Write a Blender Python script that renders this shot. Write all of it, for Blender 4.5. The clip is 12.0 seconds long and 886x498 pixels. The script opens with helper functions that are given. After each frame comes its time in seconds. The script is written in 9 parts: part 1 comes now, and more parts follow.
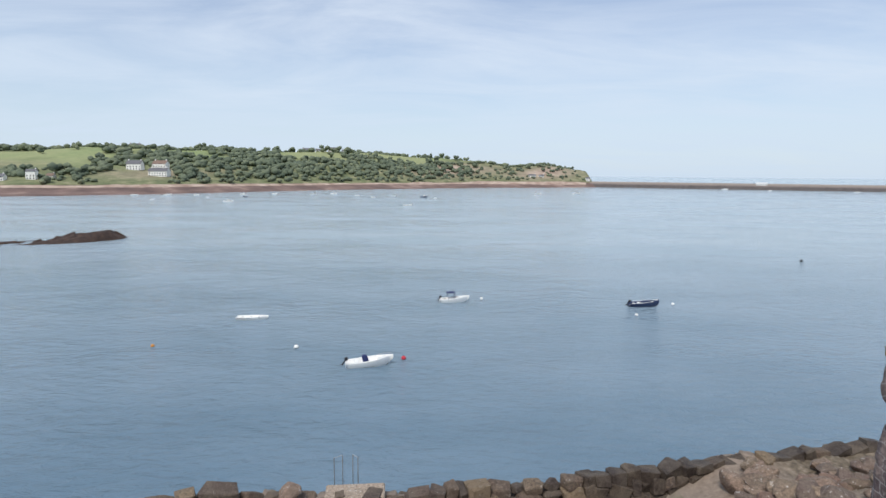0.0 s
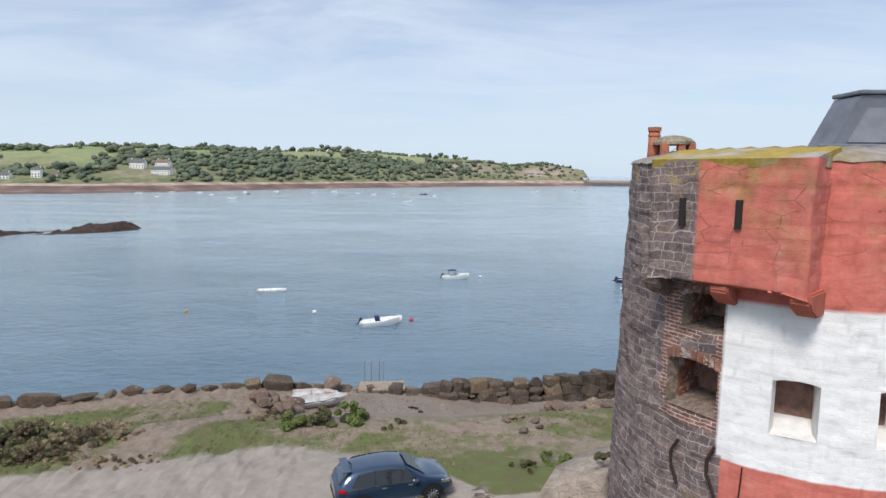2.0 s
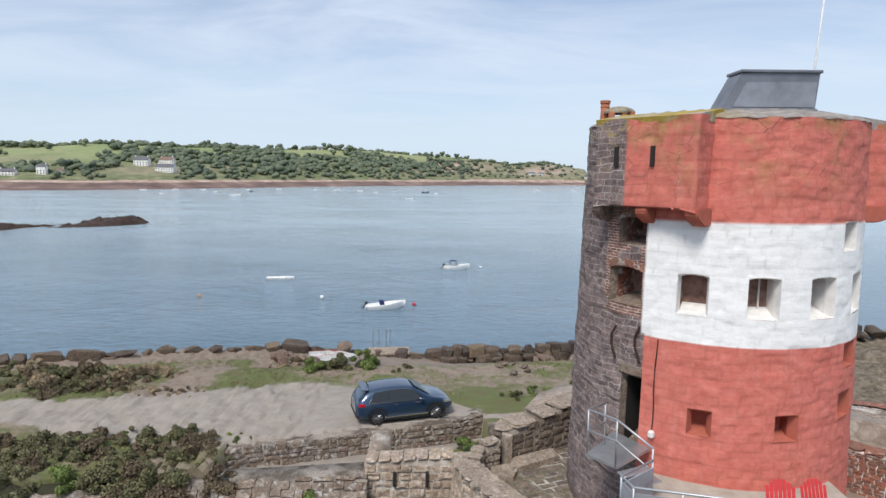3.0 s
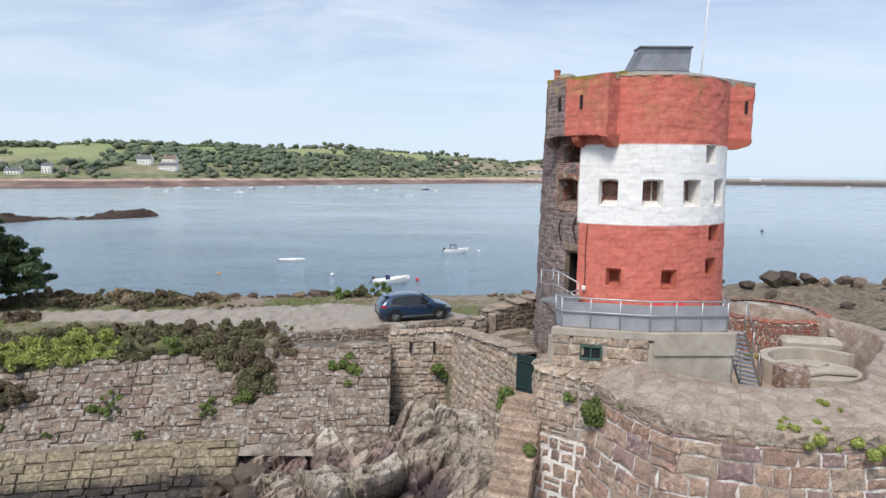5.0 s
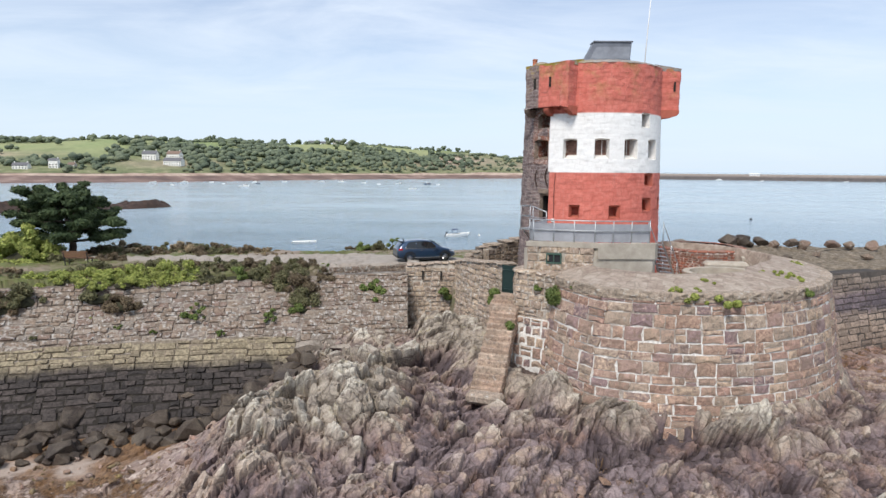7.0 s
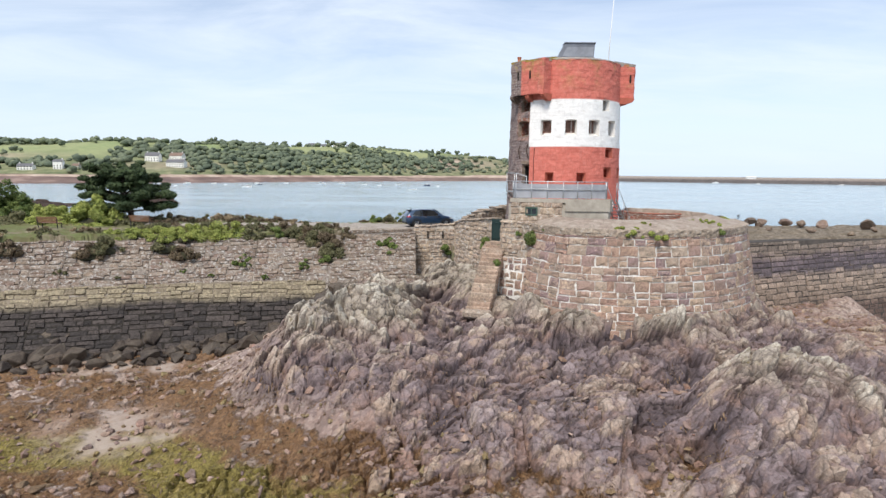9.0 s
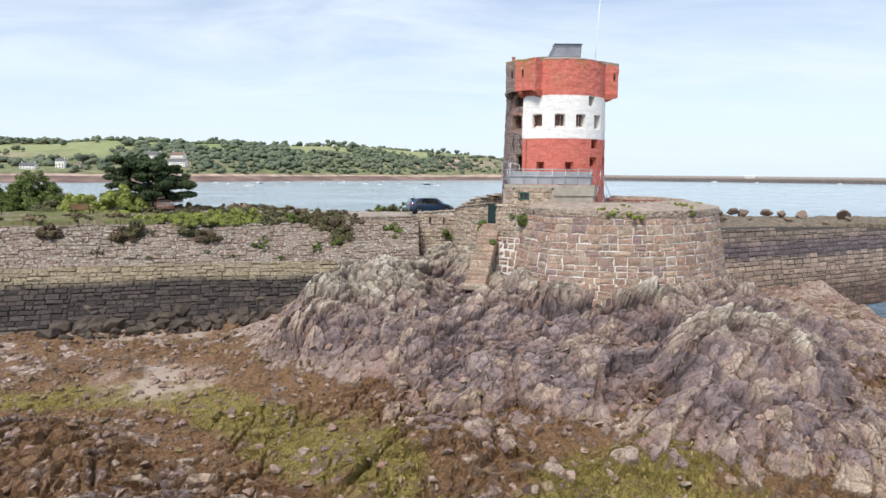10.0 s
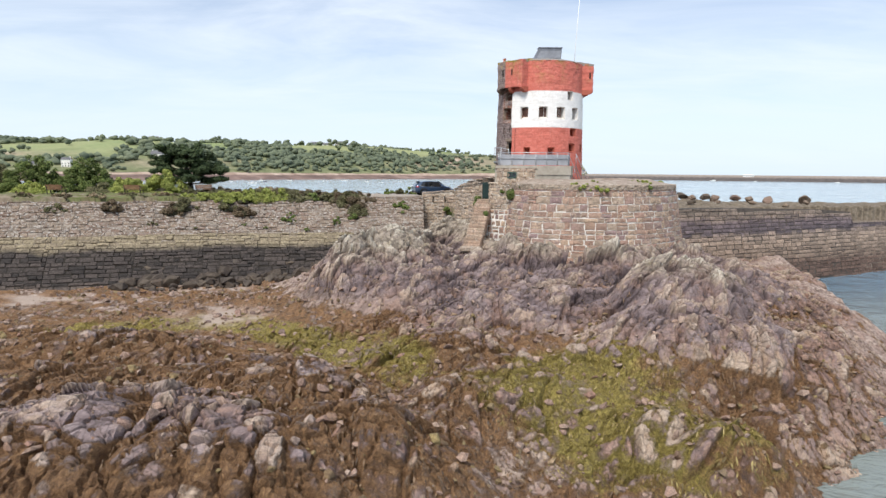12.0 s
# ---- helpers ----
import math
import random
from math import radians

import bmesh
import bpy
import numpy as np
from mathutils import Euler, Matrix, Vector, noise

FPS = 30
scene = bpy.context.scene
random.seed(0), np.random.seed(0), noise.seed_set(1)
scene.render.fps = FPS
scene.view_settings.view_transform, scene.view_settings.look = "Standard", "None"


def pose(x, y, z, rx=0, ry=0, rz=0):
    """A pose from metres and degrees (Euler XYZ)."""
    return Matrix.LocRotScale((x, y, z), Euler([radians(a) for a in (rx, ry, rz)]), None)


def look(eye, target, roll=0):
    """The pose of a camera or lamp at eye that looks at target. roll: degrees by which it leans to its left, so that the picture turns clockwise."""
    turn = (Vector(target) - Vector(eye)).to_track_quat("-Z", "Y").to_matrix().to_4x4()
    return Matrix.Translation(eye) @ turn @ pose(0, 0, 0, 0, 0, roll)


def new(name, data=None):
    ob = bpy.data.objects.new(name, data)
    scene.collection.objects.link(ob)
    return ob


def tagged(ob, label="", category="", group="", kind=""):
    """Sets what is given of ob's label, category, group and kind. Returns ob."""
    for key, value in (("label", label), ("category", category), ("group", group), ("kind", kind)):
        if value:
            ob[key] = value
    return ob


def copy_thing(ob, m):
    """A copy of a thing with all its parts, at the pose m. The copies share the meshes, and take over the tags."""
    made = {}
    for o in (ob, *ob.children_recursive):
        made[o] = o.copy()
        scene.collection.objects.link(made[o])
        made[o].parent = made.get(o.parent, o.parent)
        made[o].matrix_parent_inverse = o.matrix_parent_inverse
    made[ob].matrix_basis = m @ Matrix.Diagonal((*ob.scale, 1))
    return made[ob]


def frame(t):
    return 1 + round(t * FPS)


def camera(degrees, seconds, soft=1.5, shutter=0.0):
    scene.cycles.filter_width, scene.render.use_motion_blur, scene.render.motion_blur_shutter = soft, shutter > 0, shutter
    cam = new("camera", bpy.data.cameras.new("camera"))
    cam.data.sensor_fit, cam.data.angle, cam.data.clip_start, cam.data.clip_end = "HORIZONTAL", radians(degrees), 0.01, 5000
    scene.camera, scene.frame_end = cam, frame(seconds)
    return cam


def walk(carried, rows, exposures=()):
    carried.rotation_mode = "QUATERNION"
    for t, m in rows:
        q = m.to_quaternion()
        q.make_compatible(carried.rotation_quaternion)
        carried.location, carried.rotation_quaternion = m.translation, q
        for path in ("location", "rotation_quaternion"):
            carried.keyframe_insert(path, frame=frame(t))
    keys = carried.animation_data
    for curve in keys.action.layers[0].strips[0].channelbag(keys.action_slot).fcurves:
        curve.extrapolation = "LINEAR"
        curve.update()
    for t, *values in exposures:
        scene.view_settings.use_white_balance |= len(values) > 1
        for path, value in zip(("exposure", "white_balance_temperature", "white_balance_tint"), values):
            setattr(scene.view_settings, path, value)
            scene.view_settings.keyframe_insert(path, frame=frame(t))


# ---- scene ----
cam = camera(73.0, 12.0)
PATH = [
    (0, (-0.000, 0.000, 25.354), (-0.0000, 1.9840, 25.1001), 0.49),
    (0.5, (-0.203, -2.489, 24.547), (-0.2015, -0.5050, 24.2926), 0.51),
    (1, (-0.365, -4.979, 23.866), (-0.3625, -2.9951, 23.6128), 0.47),
    (1.5, (-0.472, -7.570, 23.251), (-0.4693, -5.5858, 23.0005), 0.55),
    (2, (-0.603, -10.109, 22.691), (-0.5989, -8.1250, 22.4389), 0.42),
    (2.5, (-0.618, -12.495, 22.077), (-0.6151, -10.5103, 21.8256), 0.66),
    (3, (-0.622, -14.803, 21.540), (-0.6222, -12.8188, 21.2859), 0.64),
    (5, (-0.694, -23.301, 19.268), (-0.6945, -21.3170, 19.0129), 0.45),
    (5.5, (-0.746, -25.543, 18.754), (-0.7469, -23.5594, 18.4979), 0.46),
    (6, (-0.778, -27.739, 18.321), (-0.7814, -25.7558, 18.0607), 0.43),
    (6.5, (-0.850, -29.930, 17.902), (-0.8549, -27.9473, 17.6378), 0.38),
    (7, (-0.899, -32.090, 17.444), (-0.9039, -30.1077, 17.1772), 0.42),
    (9, (-1.025, -40.570, 15.528), (-1.0273, -38.5863, 15.2730), 0.54),
    (9.5, (-1.052, -42.675, 15.129), (-1.0549, -40.6909, 14.8744), 0.51),
    (10, (-1.086, -44.788, 14.771), (-1.0879, -42.8049, 14.5152), 0.51),
    (10.5, (-1.098, -46.891, 14.443), (-1.1017, -44.9074, 14.1843), 0.53),
    (11, (-1.129, -48.959, 14.086), (-1.1327, -46.9761, 13.8273), 0.51),
    (11.5, (-1.126, -51.037, 13.787), (-1.1296, -49.0536, 13.5271), 0.50),
    (12, (-1.112, -53.089, 13.412), (-1.1165, -51.1053, 13.1550), 0.50),
]
walk(cam, [(t, look(eye, target, roll)) for t, eye, target, roll in PATH], exposures=((0.0, -0.06, 6500, 10), (3.0, 0.0, 6500, 10), (5.0, 0.08, 6550, 10), (7.0, 0.17, 6600, 10), (9.0, 0.26, 6700, 10), (12.0, 0.28, 6800, 10)))

# ---------------------------------------------------------------- world and light
SUN_EL, SUN_AZ = 54.0, 206.0   # elevation, compass turn of the sun (degrees from +y, clockwise)


def sky_world():
    w = bpy.data.worlds.new("sky")
    w.use_nodes = True
    nt = w.node_tree
    nt.nodes.clear()
    N, L = nt.nodes.new, nt.links.new
    out = N("ShaderNodeOutputWorld")
    bg = N("ShaderNodeBackground")
    sky = N("ShaderNodeTexSky")
    sky.sky_type = "NISHITA"
    sky.sun_disc = False
    sky.sun_elevation, sky.sun_rotation = radians(SUN_EL), radians(SUN_AZ)
    sky.air_density, sky.dust_density, sky.ozone_density = 1.0, 0.3, 2.5
    gain = N("ShaderNodeMix")
    gain.data_type, gain.blend_type = "RGBA", "MULTIPLY"
    gain.inputs[0].default_value = 1.0
    gain.inputs[7].default_value = (1.05, 1.02, 1.06, 1)
    L(sky.outputs[0], gain.inputs[6])
    # thin high cloud, stretched along the horizon
    tc = N("ShaderNodeTexCoord")
    sep = N("ShaderNodeSeparateXYZ")
    L(tc.outputs["Generated"], sep.inputs[0])
    up = N("ShaderNodeMath"); up.operation = "ADD"; up.inputs[1].default_value = 0.12
    L(sep.outputs[2], up.inputs[0])
    lift = N("ShaderNodeMath"); lift.operation = "MAXIMUM"; lift.inputs[1].default_value = 0.06
    L(up.outputs[0], lift.inputs[0])
    dx = N("ShaderNodeMath"); dx.operation = "DIVIDE"
    dy = N("ShaderNodeMath"); dy.operation = "DIVIDE"
    L(sep.outputs[0], dx.inputs[0]); L(lift.outputs[0], dx.inputs[1])
    L(sep.outputs[1], dy.inputs[0]); L(lift.outputs[0], dy.inputs[1])
    com = N("ShaderNodeCombineXYZ")
    L(dx.outputs[0], com.inputs[0]); L(dy.outputs[0], com.inputs[1])
    mp = N("ShaderNodeMapping")
    mp.inputs["Scale"].default_value = (0.55, 1.0, 1.0)
    mp.inputs["Location"].default_value = (1.3, 0.4, 0)
    L(com.outputs[0], mp.inputs[0])
    nz = N("ShaderNodeTexNoise")
    nz.inputs["Scale"].default_value, nz.inputs["Detail"].default_value, nz.inputs["Roughness"].default_value = 1.3, 9.0, 0.6
    nz.inputs["Distortion"].default_value = 0.6
    L(mp.outputs[0], nz.inputs["Vector"])
    rmp = N("ShaderNodeValToRGB")
    rmp.color_ramp.elements[0].position, rmp.color_ramp.elements[0].color = 0.34, (0.36, 0.36, 0.36, 1)
    rmp.color_ramp.elements[1].position, rmp.color_ramp.elements[1].color = 0.68, (0.88, 0.88, 0.88, 1)
    L(nz.outputs[0], rmp.inputs[0])
    mix = N("ShaderNodeMix"); mix.data_type = "RGBA"
    L(rmp.outputs[0], mix.inputs[0])
    L(gain.outputs[2], mix.inputs[6])
    mix.inputs[7].default_value = CLOUD
    # pale haze low over the horizon
    hz = N("ShaderNodeMapRange")
    hz.inputs["From Min"].default_value, hz.inputs["From Max"].default_value = -0.02, 0.22
    hz.inputs["To Min"].default_value, hz.inputs["To Max"].default_value = 0.92, 0.0
    L(sep.outputs[2], hz.inputs["Value"])
    low = N("ShaderNodeMix"); low.data_type = "RGBA"
    L(hz.outputs[0], low.inputs[0])
    L(mix.outputs[2], low.inputs[6])
    low.inputs[7].default_value = (5.2, 6.35, 7.6, 1)
    L(low.outputs[2], bg.inputs[0])
    bg.inputs[1].default_value = SKY_STRENGTH
    L(bg.outputs[0], out.inputs[0])
    scene.world = w


CLOUD = (6.3, 7.1, 8.2, 1)
SKY_STRENGTH = 0.12
sky_world()
sun = new("sun", bpy.data.lights.new("sun", "SUN"))
sun.data.energy, sun.data.angle, sun.data.color = 3.1, radians(18), (1.0, 0.95, 0.88)
_a, _e = radians(SUN_AZ), radians(SUN_EL)
sun.matrix_world = look((0, 0, 60), Vector((0, 0, 60)) - Vector((math.sin(_a) * math.cos(_e), math.cos(_a) * math.cos(_e), math.sin(_e))))

# ---------------------------------------------------------------- materials
def ramp(N, stops):
    r = N("ShaderNodeValToRGB")
    els = r.color_ramp.elements
    while len(els) < len(stops):
        els.new(0.5)
    for e, (p, c) in zip(els, stops):
        e.position, e.color = p, (*c, 1)
    return r


class Mat:
    """A principled material on world positions, with small helpers to stack noises."""

    def __init__(self, name, rough=0.85, metal=0.0, spec=0.4):
        self.m = bpy.data.materials.new(name)
        self.m.use_nodes = True
        self.nt = self.m.node_tree
        self.N, self.L = self.nt.nodes.new, self.nt.links.new
        self.b = self.nt.nodes["Principled BSDF"]
        self.b.inputs["Roughness"].default_value = rough
        self.b.inputs["Metallic"].default_value = metal
        self.b.inputs["Specular IOR Level"].default_value = spec
        self.pos = self.N("ShaderNodeNewGeometry").outputs["Position"]
        self.heights = []

    def noise(self, scale, detail=5.0, rough=0.6, stretch=None, distort=0.0):
        n = self.N("ShaderNodeTexNoise")
        n.inputs["Scale"].default_value, n.inputs["Detail"].default_value = scale, detail
        n.inputs["Roughness"].default_value, n.inputs["Distortion"].default_value = rough, distort
        src = self.pos
        if stretch:
            mp = self.N("ShaderNodeMapping")
            mp.inputs["Scale"].default_value = stretch
            self.L(src, mp.inputs[0])
            src = mp.outputs[0]
        self.L(src, n.inputs["Vector"])
        return n.outputs[0]

    def voro(self, scale, feature="F1", stretch=None):
        n = self.N("ShaderNodeTexVoronoi")
        n.feature = feature
        n.inputs["Scale"].default_value = scale
        src = self.pos
        if stretch:
            mp = self.N("ShaderNodeMapping")
            mp.inputs["Scale"].default_value = stretch
            self.L(src, mp.inputs[0])
            src = mp.outputs[0]
        self.L(src, n.inputs["Vector"])
        return n

    def ramp(self, fac, *stops):
        r = ramp(self.N, stops)
        self.L(fac, r.inputs[0])
        return r.outputs[0]

    def mix(self, fac, a, b, mode="MIX"):
        x = self.N("ShaderNodeMix")
        x.data_type, x.blend_type = "RGBA", mode
        for sock, v in ((x.inputs[0], fac), (x.inputs[6], a), (x.inputs[7], b)):
            if isinstance(v, (int, float)):
                sock.default_value = v
            elif isinstance(v, tuple):
                sock.default_value = (*v, 1)
            else:
                self.L(v, sock)
        return x.outputs[2]

    def math(self, op, a, b=0.0, clamp=False):
        x = self.N("ShaderNodeMath")
        x.operation, x.use_clamp = op, clamp
        for sock, v in ((x.inputs[0], a), (x.inputs[1], b)):
            if isinstance(v, (int, float)):
                sock.default_value = v
            else:
                self.L(v, sock)
        return x.outputs[0]

    def bw(self, c):
        n = self.N("ShaderNodeRGBToBW")
        self.L(c, n.inputs[0])
        return n.outputs[0]

    def attr(self, name):
        a = self.N("ShaderNodeAttribute")
        a.attribute_name = name
        return a.outputs["Fac"]

    def rand(self):
        return self.N("ShaderNodeObjectInfo").outputs["Random"]

    def island(self):
        return self.N("ShaderNodeNewGeometry").outputs["Random Per Island"]

    def xyz(self):
        s = self.N("ShaderNodeSeparateXYZ")
        self.L(self.pos, s.inputs[0])
        return s.outputs

    def bump(self, height, strength=0.5, dist=0.02):
        n = self.N("ShaderNodeBump")
        n.inputs["Strength"].default_value, n.inputs["Distance"].default_value = strength, dist
        self.L(height, n.inputs["Height"])
        if self.heights:
            self.L(self.heights[-1], n.inputs["Normal"])
        self.heights.append(n.outputs[0])
        self.L(n.outputs[0], self.b.inputs["Normal"])
        return self

    def color(self, c):
        if isinstance(c, tuple):
            self.b.inputs["Base Color"].default_value = (*c, 1)
        else:
            self.L(c, self.b.inputs["Base Color"])
        return self

    def rough(self, r):
        self.L(r, self.b.inputs["Roughness"])
        return self


def plain(name, c, rough=0.6, metal=0.0, vary=0.12, scale=6.0, bump=0.15, spec=0.4):
    k = Mat(name, rough, metal, spec)
    lo, hi = tuple(v * (1 - vary) for v in c), tuple(min(1, v * (1 + vary)) for v in c)
    n = k.noise(scale, 6)
    k.color(k.ramp(n, (0.3, lo), (0.7, hi)))
    if bump:
        k.bump(k.noise(scale * 6, 4), bump, 0.01)
    return k.m


def stone(name, cols, pale=(0.5, 0.48, 0.44), pale_at=0.62, moss=None, use="rand", grain=1.0, rough=0.9):
    """Split or dressed stone: a tint a block, blotches, lichen and a rough face."""
    k = Mat(name, rough, 0, 0.25)
    r = k.rand() if use == "rand" else k.island()
    n1 = k.noise(1.3 * grain, 6)
    n2 = k.noise(7 * grain, 9, 0.72)
    n3 = k.noise(34 * grain, 5, 0.7)
    step = k.math("FRACT", k.math("MULTIPLY", r, 7.31))
    base = k.ramp(k.math("ADD", step, k.math("MULTIPLY", k.math("SUBTRACT", n2, 0.5), 0.45)), *[(i / max(1, len(cols) - 1), c) for i, c in enumerate(cols)])
    shade = k.ramp(n2, (0.33, (0.45, 0.43, 0.42)), (0.5, (1.0, 0.98, 0.96)), (0.66, (1.45, 1.42, 1.36)))
    c = k.mix(1.0, base, shade, "MULTIPLY")
    c = k.mix(1.0, c, k.ramp(n3, (0.36, (0.66, 0.65, 0.64)), (0.64, (1.3, 1.29, 1.27))), "MULTIPLY")
    c = k.mix(k.ramp(n1, (0.4, (0, 0, 0)), (0.68, (0.55, 0.55, 0.55))), c, k.ramp(n3, (0.35, (0.09, 0.075, 0.06)), (0.65, (0.22, 0.18, 0.135))))
    sp = k.ramp(k.noise(4.2 * grain, 9, 0.74), (pale_at - 0.04, (0, 0, 0)), (pale_at + 0.02, (0.8, 0.8, 0.8)))
    c = k.mix(sp, c, pale)
    if moss:
        c = k.mix(k.ramp(k.noise(0.8, 7, 0.65), (0.55, (0, 0, 0)), (0.68, (0.8, 0.8, 0.8))), c, moss)
    k.color(c)
    k.bump(n2, 0.8, 0.045).bump(n3, 0.5, 0.012)
    return k.m

# ---------------------------------------------------------------- helpers for meshes
def link_mesh(name, verts, faces, mat, parent=None, smooth=False):
    me = bpy.data.meshes.new(name)
    me.from_pydata([tuple(v) for v in verts], [], [tuple(f) for f in faces])
    me.update()
    for m in (mat if isinstance(mat, (list, tuple)) else [mat]):
        me.materials.append(m)
    if smooth:
        me.polygons.foreach_set("use_smooth", [True] * len(me.polygons))
    ob = new(name, me)
    if parent:
        ob.parent = parent
    return ob


def part(name, bm, mat, parent=None, label="", smooth=False):
    me = bpy.data.meshes.new(name)
    bm.to_mesh(me)
    bm.free()
    for m in (mat if isinstance(mat, (list, tuple)) else [mat]):
        me.materials.append(m)
    if smooth:
        me.polygons.foreach_set("use_smooth", [True] * len(me.polygons))
    ob = new(name, me)
    if parent:
        ob.parent = parent
    if label:
        ob["label"] = label
    return ob


def grid_mesh(name, V, mat, closed=False, smooth=True, attrs=None, skip=None):
    """A sheet from an array of points V[i, j, 3]."""
    a, b = V.shape[:2]
    I = np.arange(a * b).reshape(a, b)
    if closed:
        I = np.concatenate([I, I[:1]], 0)
    q = np.stack([I[:-1, :-1], I[1:, :-1], I[1:, 1:], I[:-1, 1:]], -1)
    if skip is not None:
        q = q[~skip]
    q = q.reshape(-1, 4)
    me = bpy.data.meshes.new(name)
    me.vertices.add(a * b)
    me.vertices.foreach_set("co", V.reshape(-1).astype(np.float32))
    me.loops.add(len(q) * 4)
    me.loops.foreach_set("vertex_index", q.reshape(-1).astype(np.int32))
    me.polygons.add(len(q))
    me.polygons.foreach_set("loop_start", np.arange(0, len(q) * 4, 4, dtype=np.int32))
    me.polygons.foreach_set("loop_total", np.full(len(q), 4, dtype=np.int32))
    if smooth:
        me.polygons.foreach_set("use_smooth", np.ones(len(q), dtype=bool))
    me.update(calc_edges=True)
    me.validate()
    for key, val in (attrs or {}).items():
        at = me.attributes.new(key, "FLOAT", "POINT")
        at.data.foreach_set("value", val.reshape(-1).astype(np.float32))
    me.materials.append(mat)
    return new(name, me)


def hash2(ix, iy, k):
    h = np.sin(ix * 127.1 + iy * 311.7 + k * 74.7) * 43758.5453
    return h - np.floor(h)


def vnoise(x, y, k=0):
    ix, iy = np.floor(x), np.floor(y)
    fx, fy = x - ix, y - iy
    fx, fy = fx * fx * (3 - 2 * fx), fy * fy * (3 - 2 * fy)
    a, b = hash2(ix, iy, k), hash2(ix + 1, iy, k)
    c, d = hash2(ix, iy + 1, k), hash2(ix + 1, iy + 1, k)
    return (a + (b - a) * fx) * (1 - fy) + (c + (d - c) * fx) * fy


def fbm(x, y, octaves=5, k=0, gain=0.5):
    s, amp, tot = 0, 1, 0
    for o in range(octaves):
        s = s + amp * (vnoise(x * 2**o + 17 * o, y * 2**o - 11 * o, k + o) - 0.5)
        tot += amp
        amp *= gain
    return s / tot * 2


def blocks(x, y, k=0, tilt=0.6):
    """Jointed rock: every cell of a jittered grid is a tilted slab with its own height."""
    ix, iy = np.floor(x), np.floor(y)
    best = np.full(x.shape, 1e9)
    val = np.zeros(x.shape)
    second = np.full(x.shape, 1e9)
    for dx in (-1, 0, 1):
        for dy in (-1, 0, 1):
            cx, cy = ix + dx, iy + dy
            px, py = cx + hash2(cx, cy, k), cy + hash2(cx, cy, k + 1)
            d = (x - px) ** 2 + (y - py) ** 2
            h = hash2(cx, cy, k + 2) - 0.5 + tilt * ((hash2(cx, cy, k + 3) - 0.5) * (x - px) + (hash2(cx, cy, k + 4) - 0.5) * (y - py))
            near = d < best
            second = np.where(near, best, np.minimum(second, d))
            val = np.where(near, h, val)
            best = np.where(near, d, best)
    edge = np.sqrt(second) - np.sqrt(best)
    return val, edge


def sstep(a, b, x):
    t = np.clip((x - a) / (b - a), 0, 1)
    return t * t * (3 - 2 * t)


def mound(x, y, cx, cy, rx, ry, turn=0.0, p=2.0):
    c, s = math.cos(radians(turn)), math.sin(radians(turn))
    u, v = ((x - cx) * c + (y - cy) * s) / rx, (-(x - cx) * s + (y - cy) * c) / ry
    return np.exp(-((u * u + v * v) ** (p / 2)))


# ---------------------------------------------------------------- plan of the place
SEA = 1.2                    # height of the water
TC = (7.60, 3.50)            # tower centre
BC, BR = (9.8, 0.7), 8.95    # battery centre and rim radius
RIM, INNER = 12.5, 12.9      # battery rim and inner edge heights
BATTER = 0.18                # outward slope of the battery face


def wall_line(x):
    """Upper retaining wall, y along x."""
    return np.interp(x, (-90, -50, -27, -18, -12, -3), (-14, -6.0, 0.8, 3.6, 4.8, 5.3))


def sea_edge(x):
    """Landward toe of the boulder wall on the bay side."""
    return np.interp(x, (-90, -45, -25, -20, -15, -9, 0, 9, 17.5, 26, 34, 45, 70), (2, 14, 23.6, 26.6, 29.2, 30.9, 31.6, 33.4, 35.4, 37.4, 38.8, 41, 47))


def pier_line(x):
    return 9.0 + (x - 20.5) * 0.466


def coast_line(x):
    """Water's edge on the near side."""
    return np.interp(x, (-95, -40, -10, -3, 1, 8, 13, 16.5, 24.3, 28.5, 32.4, 34.3, 40, 48, 60), (-74, -60, -48, -41, -36.5, -34.5, -31.8, -28.6, -20, -14.5, -9, -2, 12, 24, 31))


